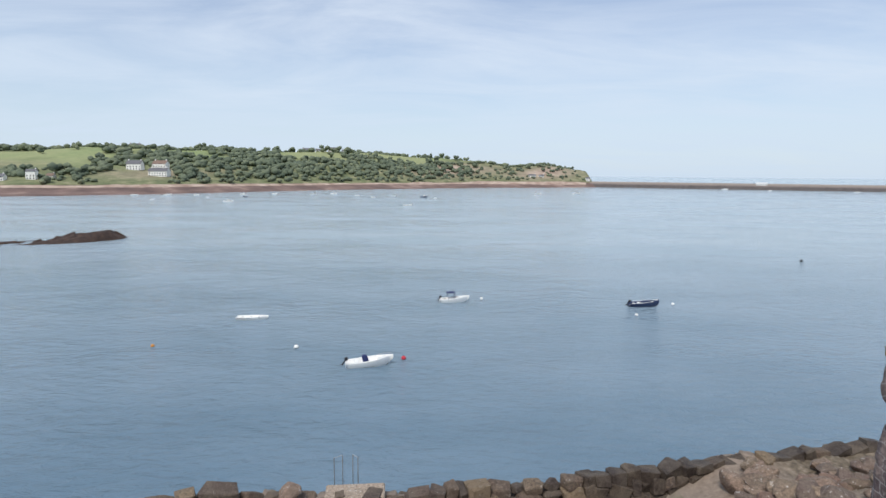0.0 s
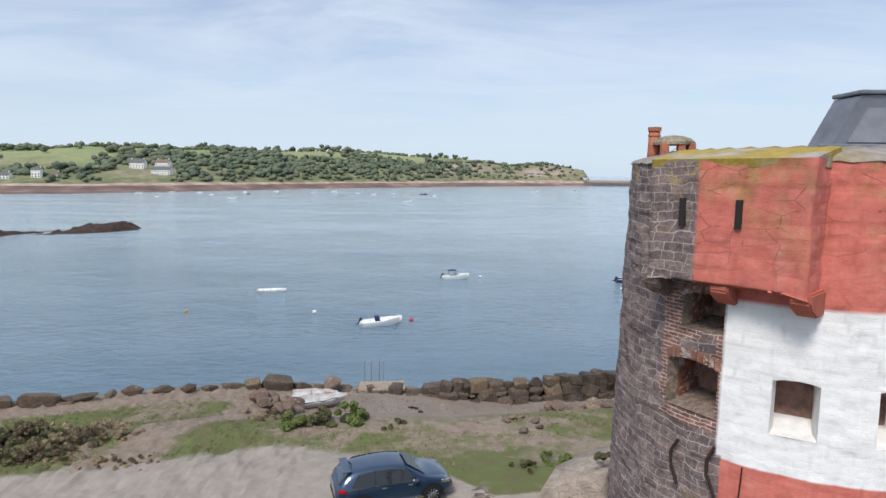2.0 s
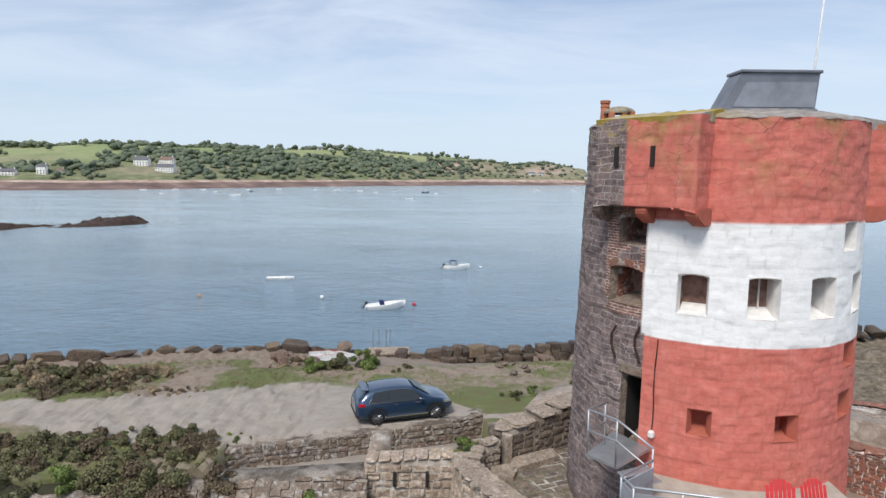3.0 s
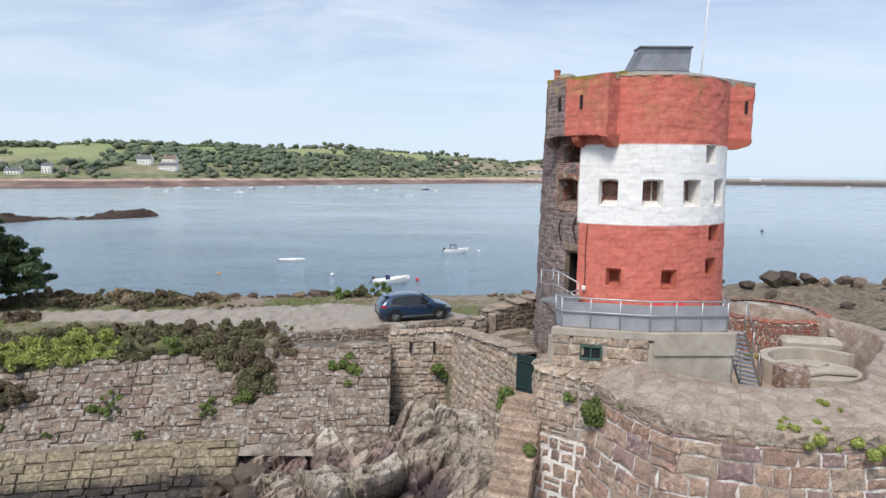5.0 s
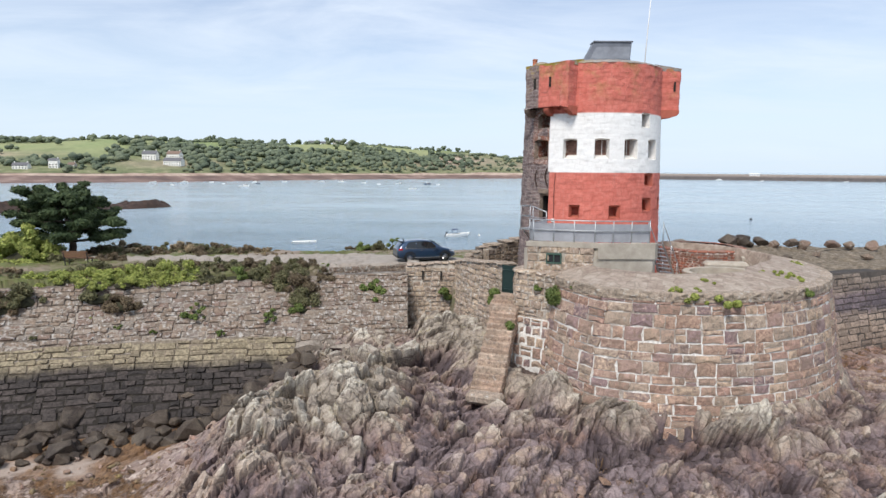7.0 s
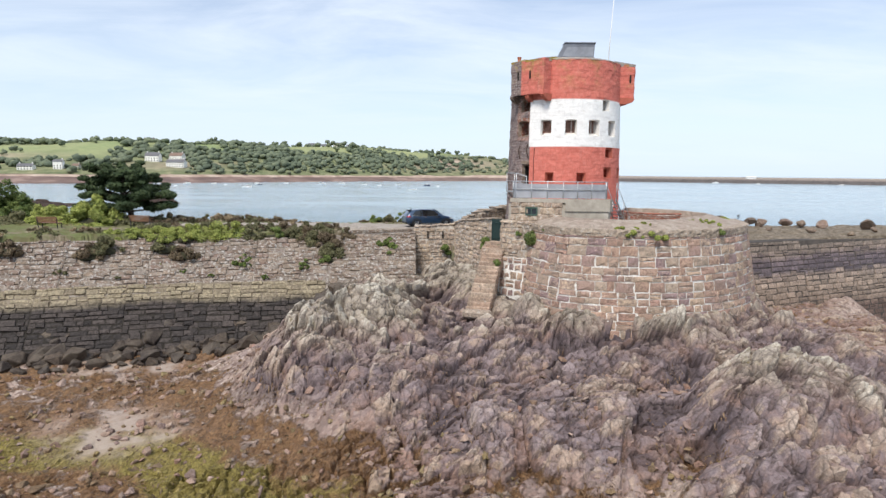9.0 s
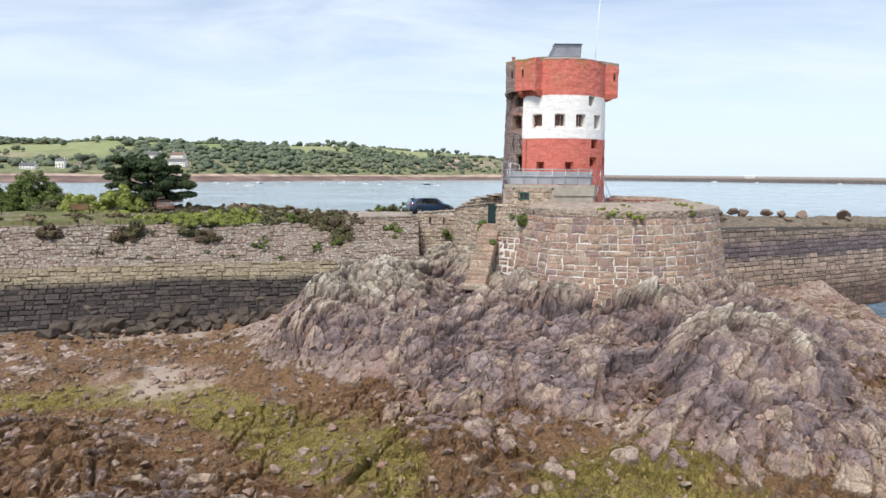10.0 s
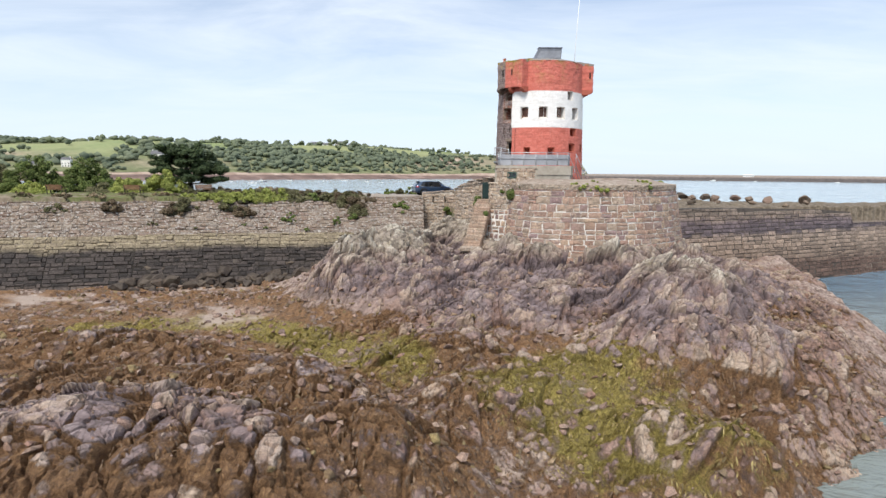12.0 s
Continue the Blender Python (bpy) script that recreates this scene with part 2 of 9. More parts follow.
HUMPS = [
    (-0.4, -28.6, 2.6, 2.6, 30, 4.6), (-3.2, -25.0, 2.8, 1.6, -30, 4.5), (-11.5, -27.6, 3.2, 1.8, -20, 4.9), (7.7, -29.6, 2.4, 1.6, 0, 3.9), (15.3, -23.6, 4.0, 2.6, -30, 4.8), (5.2, -24.6, 2.2, 1.3, 30, 4.7), (17.0, -14.5, 4.5, 4, 40, 4.9), (21.0, -5.5, 4, 4.5, 0, 4.6),
    (3.9, -6.8, 2.0, 1.9, 0, 8.6), (6.0, -9.3, 3.0, 2.0, -20, 8.5), (11.5, -10.2, 4.5, 2.0, 0, 8.2), (16.8, -8.2, 3.0, 2.4, 30, 8.0),
    (-5.4, -3.2, 5.2, 4.4, 0, 8.4), (-7.2, -12.0, 3.6, 3.0, 0, 7.6), (-2.6, -13.4, 5.0, 3.8, 0, 7.0), (14.0, -23.6, 3.6, 3.0, 0, 6.2),
    (-10.5, -35.8, 8.5, 4.6, -6, 6.4), (-4.4, -34.6, 4.2, 3.0, 0, 5.9), (9.8, -31.8, 2.3, 1.7, 0, 4.2), (-18.5, -23.5, 5.0, 2.4, -15, 5.1), (-0.8, -23.2, 3.4, 2.8, 20, 5.3),
    (-5.3, 2.0, 4.6, 3.6, 0, 7.9), (-1.6, 3.4, 2.4, 2.4, 0, 8.3),
    (-5.2, -7.5, 6.2, 6.0, 20, 8.7), (-7.5, -10.2, 3.4, 2.6, 0, 8.5), (2.0, -8.5, 8.0, 6.0, 0, 7.3), (11, -9.5, 10.0, 6.5, 0, 7.4),
    (5, -16, 10, 5.6, 0, 6.3), (13.2, -17.4, 5.0, 4.6, 30, 8.2), (17.5, -9.5, 7, 5.5, -20, 7.2), (1.6, -26.0, 3.0, 3.0, 20, 4.7),
    (11.0, -22.6, 4.5, 3.6, 0, 6.6), (-8, -30.5, 4.6, 3.4, -10, 5.9), (-16, -24.2, 5.0, 3.0, -25, 5.2), (-15, -30.5, 6, 3.6, 0, 5.6),
    (21, -10.5, 5.5, 6, 0, 4.5), (22.5, 1, 5, 7, 0, 5.0), (-2.2, -31.5, 2.6, 3.2, 0, 4.2), (9.5, -29.6, 2.0, 1.5, 0, 3.3), (-28, -27, 7, 4, 0, 4.9), (19, -18.5, 5, 4, 30, 4.4),
    (13.2, -27.8, 2.6, 1.8, 20, 3.2), (25, -8, 5, 5, 0, 3.9), (-24, -36, 9, 5, 0, 5.4), (-2, -19.5, 3.5, 2.2, 0, 4.9),
]


def shore_height(x, y, fine=True):
    """Ground height over the point, the rocks and the foreshore; also masks of rock and upland."""
    m = np.maximum
    wl, se, pl = wall_line(x), sea_edge(x), pier_line(x)
    # upland behind the walls: level by the road, falling to the boulder wall and the small beach
    to_bay = y - se
    land = 10.9 - 0.25 * sstep(12, 15, y)
    drop = np.interp(x, (-40, -24, -14, -9, -2, 5, 13, 17, 24), (0.6, 1.6, 2.6, 3.2, 3.7, 4.6, 4.7, 3.4, 0.8))
    width = np.interp(x, (-40, -20, -10, -6, 12), (9, 12, 15, 13.5, 15))
    land = land - drop * sstep(-width, -3.5, to_bay) - 0.25 * sstep(-4, 0, to_bay)
    land = land + 0.05 * fbm(x * 0.35, y * 0.35, 4, 3)
    land = np.where((x > -9) & (x < 1.2) & (y < 10.2 + 0.3 * x), 9.95, land)       # sunken strip by the road
    east = sstep(17.0, 22.0, x)
    land = land * (1 - east) + east * (9.35 - 2.4 * sstep(-8.5, -3.5, to_bay) + 0.45 * mound(x, y, 30, 26, 14, 7) + 0.4 * fbm(x * 0.25, y * 0.25, 4, 51))
    # foreshore on the near side
    dc = (y - coast_line(x)) * 0.72
    fs = np.minimum(4.15 + 0.06 * np.minimum(0, y + 20), SEA + 0.42 * dc)
    fs = np.where(x < -9, np.minimum(4.2, 4.2 + 0.03 * (y + 12)), fs)
    rock = 0 * x
    top = fs
    for cx, cy, rx, ry, turn, h in HUMPS:
        g = mound(x, y, cx, cy, rx, ry, turn, 2.6)
        top = m(top, fs + (h - fs) * g)
        rock = m(rock, g)
    low_rock = np.clip(0.3 + 0.75 * fbm(x * 0.22, y * 0.22, 3, 91), 0, 0.6) * sstep(-10, -5, np.where(y < -19, x + 40, x))
    rock = m(rock, low_rock)
    near = m(top, SEA - 2.5)
    ring = np.hypot(x - BC[0], y - BC[1])
    near = m(near, 7.9 - 1.3 * np.clip(ring - 9.9, 0, 3)) * (ring < 12.2) + near * (ring >= 12.2)
    # rock under the gate, the stair and the curved wall
    gate_rock = mound(x, y, 0.2, -0.5, 3.4, 5.2, 0, 4)
    near = near + np.maximum(0, 8.9 - near) * gate_rock * sstep(-8, 2, y)
    rock = m(rock, gate_rock)
    off = y - wl
    bank = 7.0 + 0.8 * sstep(-4.2, -1.0, off)
    onbank = (off > -4.5) & (x < -6.5)
    near = np.where(onbank, m(near, bank - 0.05), near)
    behind = (off > 0.3) & (x < -3.3)
    yard = (x >= -3.3) & (y > np.interp(x, (-3.3, -0.6, -0.2, 0.5, 1.6, 2.4, 3.0, 30), (5.5, 5.5, 4.5, 2.6, 0.9, 0.3, -1.0, -1.0))) & ((x < 19) | (y > pl + 0.5)) & ((x < 3) | (ring < 8.0) | (y > 1.6))
    z = np.where(behind | yard, land, near)
    z = np.where(yard & (ring < 8.5) & (x > 3), 10.7, z)
    # beyond the boulder wall the bed drops under water
    z = np.where(to_bay > 1.4, m(7.0 - 3.2 * (to_bay - 1.4), -2), z)
    up = behind | yard
    if not fine:
        return z
    r = np.clip(rock * 1.7, 0, 1) * np.where(up, 0, 1)
    # jointed rock: slabs within slabs, each a tilted plane, split by open joints
    c, s = math.cos(0.75), math.sin(0.75)
    wx, wy = 0.5 * fbm(x * 0.3, y * 0.3, 3, 31), 0.5 * fbm(x * 0.3, y * 0.3, 3, 37)
    u, v = x * c + y * s + wx, -x * s + y * c + wy
    b1, e1 = blocks(u * 0.36, v * 0.44, 5, 2.6)
    b2, e2 = blocks(u * 0.8 + wx * 0.5, v * 1.0 + wy * 0.5, 15, 2.6)
    b3, e3 = blocks(u * 1.8, v * 2.2, 25, 2.4)
    tall = 0.6 + 0.4 * sstep(5.8, 7.5, z)
    crag = tall * (0.5 * b1 + 0.34 * b2 + 0.19 * b3) - 0.36 * np.exp(-((e1 / 0.055) ** 2)) - 0.27 * np.exp(-((e2 / 0.07) ** 2)) - 0.14 * np.exp(-((e3 / 0.1) ** 2)) + 0.2 * fbm(x * 0.45, y * 0.45, 3, 9)
    tint = np.clip(0.5 + 0.42 * b2 + 0.28 * b1 + 0.3 * b3, 0, 1)
    seat = np.clip(0.40 - 0.5 * crag + 0.4 * np.exp(-e2 * 6), 0, 1)
    cob, ce = blocks(x * 2.4, y * 2.4, 45, 0.6)
    cob2, ce2 = blocks(x * 0.75, y * 0.75, 55, 1.0)
    flat = 0.14 * cob + 0.26 * cob2 + 0.16 * fbm(x * 0.5, y * 0.5, 4, 12)
    sand = mound(x, y, -18.6, -7.6, 3.6, 1.5, 8, 4) + mound(x, y, -30, -12.2, 4.5, 2.2, 0, 4) + 0.9 * mound(x, y, -15.5, -15.6, 3.6, 2.5, -10, 4)
    sand = np.clip(sand * np.clip(0.75 + 1.8 * fbm(x * 0.7, y * 0.7, 4, 83), 0, 1.2), 0, 1)
    flat = flat * (1 - 0.85 * sand)
    rough = crag * (0.35 + 0.65 * r) * r + flat * (1 - r)
    rough = np.where(up, 0.018 * fbm(x * 1.5, y * 1.5, 4, 2) + np.where(x > 19, 0.25 * cob2 + 0.1 * cob, 0), rough)
    rough = np.where(onbank & (near < 8.3) & (r < 0.5), 0.2 * cob + 0.1 * cob2, rough)
    fade = np.clip((10.6 - ring) / 0.9, 0, 1)
    z2 = z + rough * (1 - 0.6 * fade)
    # a cut in the rock for the stair
    stair = mound(x, y, 1.55, -4.8, 1.0, 2.6, 20, 6)
    z2 = z2 - stair * np.maximum(0, z2 - (7.2 + 0.98 * np.clip(y + 6.4, 0, 3.2)))
    return z2, r, np.where(up, 1.0, 0.0), np.clip(sand, 0, 1), tint, seat * r + (0.55 + 0.4 * fbm(x * 0.8, y * 0.8, 3, 77)) * (1 - r)


def ground_material():
    k = Mat("shore_ground", 0.85, 0, 0.35)
    x, y, z = k.xyz()
    rk, up, beach, track, weed, dirt, sand, tint, seat, green = (k.attr(a) for a in ("rock", "upland", "shingle", "track", "weed", "dirt", "sand", "tint", "seat", "olive"))
    # rock: buff and lichen grey above, mauve and black by the tide line, pink-brown below
    n1, n2, n3 = k.noise(0.35, 7, 0.6), k.noise(2.4, 9, 0.68), k.noise(12, 8, 0.72)
    # fracture lines, bent by a slow drift of the joints
    drift = k.N("ShaderNodeMix")
    drift.data_type, drift.blend_type = "RGBA", "LINEAR_LIGHT"
    drift.inputs[0].default_value = 0.35
    nzc = k.N("ShaderNodeTexNoise")
    nzc.inputs["Scale"].default_value, nzc.inputs["Detail"].default_value = 0.9, 5
    k.L(k.pos, nzc.inputs["Vector"])
    k.L(k.pos, drift.inputs[6])
    k.L(nzc.outputs["Color"], drift.inputs[7])
    cracks = []
    for sc, st in ((0.42, (0.8, 2.2, 1.2)), (1.0, (2.0, 0.75, 1.0)), (2.8, (1.0, 1.7, 1.0))):
        mp = k.N("ShaderNodeMapping")
        mp.inputs["Scale"].default_value = st
        mp.inputs["Rotation"].default_value = (0.3, 0.2, 0.55)
        k.L(drift.outputs[2], mp.inputs[0])
        vo = k.N("ShaderNodeTexVoronoi")
        vo.feature = "DISTANCE_TO_EDGE"
        vo.inputs["Scale"].default_value = sc
        k.L(mp.outputs[0], vo.inputs["Vector"])
        cracks.append(k.ramp(vo.outputs["Distance"], (0.0, (0, 0, 0)), (0.02, (0.7, 0.7, 0.7)), (0.05, (1, 1, 1))))
    crack = k.math("MULTIPLY", k.math("MULTIPLY", cracks[0], cracks[1]), k.math("ADD", 0.7, k.math("MULTIPLY", cracks[2], 0.3)))
    tv = k.math("ADD", tint, k.math("MULTIPLY", k.math("SUBTRACT", n2, 0.5), 0.35))
    dry = k.ramp(tv, (0.1, (0.131, 0.111, 0.096)), (0.32, (0.258, 0.222, 0.185)), (0.52, (0.363, 0.317, 0.264)), (0.72, (0.285, 0.244, 0.208)), (0.95, (0.505, 0.466, 0.404)))
    wet = k.ramp(tv, (0.1, (0.092, 0.059, 0.052)), (0.3, (0.208, 0.129, 0.108)), (0.5, (0.283, 0.186, 0.148)), (0.66, (0.200, 0.143, 0.139)), (0.82, (0.333, 0.241, 0.174)), (1.0, (0.399, 0.319, 0.256)))
    hz = k.math("ADD", z, k.math("MULTIPLY", k.math("SUBTRACT", n1, 0.5), 3.4))
    h10 = k.math("DIVIDE", hz, 10.0)
    tide = k.ramp(h10, (0.70, (0, 0, 0)), (0.82, (1, 1, 1)))
    rock = k.mix(tide, wet, dry)
    band = k.ramp(h10, (0.47, (0, 0, 0)), (0.56, (1, 1, 1)), (0.70, (1, 1, 1)), (0.79, (0, 0, 0)))
    patch = k.ramp(k.math("ADD", k.noise(0.55, 8, 0.68), k.math("MULTIPLY", k.math("SUBTRACT", 0.5, tint), 0.25)), (0.4, (0.25, 0.25, 0.25)), (0.52, (0.95, 0.95, 0.95)))
    rock = k.mix(k.math("MULTIPLY", band, patch), rock, k.ramp(tv, (0.1, (0.09, 0.07, 0.078)), (0.5, (0.19, 0.15, 0.158)), (0.9, (0.3, 0.245, 0.25))))
    rock = k.mix(1.0, rock, k.ramp(n3, (0.36, (0.74, 0.72, 0.71)), (0.5, (1.02, 1.01, 0.99)), (0.64, (1.28, 1.26, 1.22))), "MULTIPLY")
    vein = k.ramp(k.noise(1.1, 8, 0.75, stretch=(1.0, 0.35, 1.0), distort=1.2), (0.47, (0, 0, 0)), (0.5, (0.75, 0.75, 0.75)), (0.53, (0, 0, 0)))
    rock = k.mix(k.math("MULTIPLY", vein, 0.4), rock, (0.07, 0.05, 0.045))
    rock = k.mix(k.math("MULTIPLY", k.math("SUBTRACT", 1.0, crack), 0.6), rock, (0.06, 0.045, 0.037))
    lich = k.ramp(k.noise(1.1, 7, 0.7), (0.55, (0, 0, 0)), (0.66, (0.7, 0.7, 0.7)))
    rock = k.mix(k.math("MULTIPLY", lich, tide), rock, k.ramp(n3, (0.4, (0.36, 0.29, 0.14)), (0.6, (0.48, 0.45, 0.39))))
    # foreshore: shingle, brown wrack, yellow-olive weed
    peb = k.voro(5.0)
    pv = k.bw(peb.outputs["Color"])
    shingle = k.ramp(pv, (0.1, (0.13, 0.09, 0.075)), (0.45, (0.29, 0.215, 0.18)), (0.8, (0.4, 0.32, 0.275)), (0.97, (0.55, 0.48, 0.43)))
    fr = k.noise(5.5, 9, 0.76, stretch=(1.0, 0.45, 1.0), distort=1.6)
    wrack = k.ramp(fr, (0.3, (0.054, 0.029, 0.017)), (0.47, (0.206, 0.114, 0.059)), (0.6, (0.333, 0.197, 0.099)), (0.75, (0.479, 0.328, 0.171)))
    olive = k.ramp(fr, (0.3, (0.057, 0.043, 0.015)), (0.45, (0.196, 0.153, 0.043)), (0.58, (0.345, 0.281, 0.081)), (0.75, (0.517, 0.421, 0.155)))
    zone = k.math("ADD", k.math("MULTIPLY", green, 0.42), k.math("MULTIPLY", k.noise(0.5, 8, 0.7), 0.8))
    algae = k.mix(k.ramp(zone, (0.58, (0, 0, 0)), (0.7, (1, 1, 1))), wrack, olive)
    cv = k.math("ADD", k.math("MULTIPLY", seat, 0.55), k.math("MULTIPLY", k.noise(0.9, 9, 0.72), 0.9))
    cv = k.math("ADD", cv, k.math("MULTIPLY", k.math("SUBTRACT", weed, 0.86), 0.75))
    cv = k.math("ADD", cv, k.math("MULTIPLY", k.math("SUBTRACT", green, 0.3), 0.09))
    cover = k.ramp(cv, (0.735, (0, 0, 0)), (0.82, (1, 1, 1)))
    cover = k.math("MULTIPLY", cover, k.math("SUBTRACT", 1.0, k.math("MULTIPLY", sand, 0.92)))
    ledge = k.ramp(k.math("DIVIDE", z, 10.0), (0.64, (0, 0, 0)), (0.7, (1, 1, 1)))
    shingle = k.mix(ledge, shingle, k.ramp(k.noise(5, 8, 0.75), (0.32, (0.1, 0.08, 0.06)), (0.5, (0.25, 0.205, 0.165)), (0.68, (0.42, 0.37, 0.32))))
    low = k.mix(rk, shingle, rock)
    low = k.mix(k.math("MULTIPLY", sand, 0.85), low, k.ramp(n3, (0.3, (0.3, 0.24, 0.2)), (0.7, (0.42, 0.35, 0.3))))
    low = k.mix(cover, low, algae)
    # upland: turf, bare earth, gravel track
    turf = k.ramp(k.noise(1.3, 9, 0.75), (0.32, (0.13, 0.1, 0.055)), (0.5, (0.115, 0.125, 0.047)), (0.72, (0.125, 0.165, 0.05)))
    earth = k.ramp(n2, (0.3, (0.17, 0.13, 0.1)), (0.7, (0.3, 0.24, 0.19)))
    earth = k.mix(k.ramp(k.math("DIVIDE", x, 40.0), (0.5, (0, 0, 0)), (0.56, (1, 1, 1))), earth, k.ramp(n2, (0.34, (0.07, 0.055, 0.04)), (0.5, (0.15, 0.12, 0.085)), (0.66, (0.27, 0.22, 0.17))))
    grass = k.mix(k.ramp(k.noise(0.3, 7, 0.65), (0.5, (0, 0, 0)), (0.62, (0.85, 0.85, 0.85))), turf, earth)
    gravel = k.ramp(k.noise(1.6, 9, 0.7), (0.3, (0.25, 0.215, 0.185)), (0.7, (0.36, 0.32, 0.28)))
    bsh = k.mix(0.5, k.ramp(k.noise(6, 9, 0.75), (0.28, (0.11, 0.088, 0.073)), (0.5, (0.22, 0.18, 0.148)), (0.72, (0.32, 0.27, 0.23))), k.ramp(k.noise(0.6, 5), (0.35, (0.17, 0.138, 0.115)), (0.65, (0.27, 0.225, 0.19))))
    top = k.mix(k.ramp(k.math("ADD", dirt, k.math("MULTIPLY", k.math("SUBTRACT", n2, 0.5), 0.7)), (0.35, (0, 0, 0)), (0.6, (1, 1, 1))), grass, earth)
    top = k.mix(k.ramp(k.math("ADD", track, k.math("MULTIPLY", k.math("SUBTRACT", n2, 0.5), 0.5)), (0.35, (0, 0, 0)), (0.6, (1, 1, 1))), top, gravel)
    top = k.mix(beach, top, bsh)
    k.color(k.mix(up, low, top))
    k.bump(k.math("SUBTRACT", 1.0, k.math("MULTIPLY", k.math("SUBTRACT", 1.0, crack), rk)), 0.4, 0.1).bump(k.math("MULTIPLY", n2, k.math("SUBTRACT", 1.0, track)), 0.3, 0.07).bump(n3, 0.5, 0.03).bump(k.math("MULTIPLY", fr, cover), 1.0, 0.18).bump(k.noise(45, 5), 0.5, 0.012)
    return k.m


def olive_zone(x, y):
    """Where the yellow-olive weed grows: the channel between the ridges and the low shelf by the water."""
    run = np.interp(x, (-26, -18, -14, -7, -1, 4, 10), (-20, -17.5, -17, -21.8, -26, -29, -30.5))
    wide = np.interp(x, (-26, -16, -8, 0, 5, 11), (1.6, 2.0, 2.8, 3.3, 4.2, 3.2))
    g = np.exp(-(((y - run) / wide) ** 2)) * sstep(-27, -22, x) * sstep(15, 10, x)
    g = g * (1 - 0.75 * mound(x, y, 0.2, -25.0, 2.6, 3.2))
    return np.clip(g + 0.4 * mound(x, y, 4.5, -24.5, 3.0, 1.8, 15) + 0.5 * mound(x, y, -9.0, -33.0, 3.0, 1.2, -20) + 0.5 * mound(x, y, 8.3, -24.2, 4.4, 2.6, 8), 0, 1)


def build_ground():
    xs = np.concatenate([np.arange(-95, -30, 0.5), np.arange(-30, -20, 0.2), np.arange(-20, 24, 0.09), np.arange(24, 34, 0.2), np.arange(34, 80, 0.5)])
    ys = np.concatenate([np.arange(-90, -50, 1.0), np.arange(-50, -40, 0.3), np.arange(-40, 3, 0.09), np.arange(3, 10, 0.2), np.arange(10, 60, 0.4)])
    X, Y = np.meshgrid(xs, ys, indexing="ij")
    Z, rock, up, sand, tint, seat = shore_height(X, Y)
    se = sea_edge(X)
    wob = 1.2 * fbm(X * 0.3, Y * 0.3, 4, 71)
    beach = sstep(-14.2, -12.2, Y - se + wob) * sstep(-10.5, -8.8, X + 0.5 * wob - 0.5 * np.clip(24 - Y, 0, 9)) * sstep(16, 13, X) * up
    trk = np.exp(-(((Y - 10.6 - 0.03 * (X + 4) - 0.9 * fbm(X * 0.15, Y * 0.05, 3, 5)) / np.interp(X, (-60, -18, -12, -8, -2, 1.2), (0.9, 1.3, 3.2, 4.4, 3.2, 0.3))) ** 4)) * up
    path = np.exp(-(((X + 13.2 - 0.12 * (Y - 20) + wob * 0.6) / 1.5) ** 2)) * up * sstep(9, 13, Y)
    dirt = np.clip(path + sstep(-3.2, -0.8, Y - se + wob) * (1 - beach) + np.where(X > 14.5, 1.0, 0) + 0.95 * mound(X, Y, -1.0, 16.8, 9, 2.4, 0, 3) * (0.6 + fbm(X, Y, 3, 81)), 0, 1) * up
    weed = np.clip(1.2 - np.maximum(0, Z - 4.2 - 1.25 * sstep(3, -4, X) * sstep(-21, -25, Y)) * 0.6, 0, 1) * (1 - up) * (0.78 + 0.13 * sstep(21, 13, X) + 0.13 * sstep(4, -7, X))
    weed = weed + (0.24 * mound(X, Y, 8.3, -24.2, 4.6, 3.0, 8) + 0.32 * mound(X, Y, 11.5, -14.3, 7.0, 2.2, -8)) * (1 - up) * (0.75 + 0.5 * fbm(X * 0.5, Y * 0.5, 3, 61))
    olive = olive_zone(X, Y)
    # rock stands out across the slope, so that ledges overhang a little
    lean = (Z - shore_height(X, Y, False)) * (1 - up) * np.clip(rock, 0, 1)
    V = np.stack([X + 0.12 * lean, Y - 0.42 * lean, Z - 0.05 * lean], -1)
    g = grid_mesh("ground", V, ground_material(), attrs={"rock": rock, "upland": up, "shingle": beach, "track": trk, "weed": weed, "dirt": dirt, "sand": sand, "tint": tint, "seat": seat, "olive": olive})
    first = np.empty(len(g.data.loops), dtype=np.int32)
    g.data.loops.foreach_get("vertex_index", first)
    g.data.polygons.foreach_set("use_smooth", (up > 0.5).reshape(-1)[first[::4]])
    tagged(g, "rocky foreshore with seaweed, shingle and grassy upland", "ground", kind="structure")
    return g


ground = build_ground()


def ground_z(x, y):
    return float(shore_height(np.array([float(x)]), np.array([float(y)]), True)[0][0])


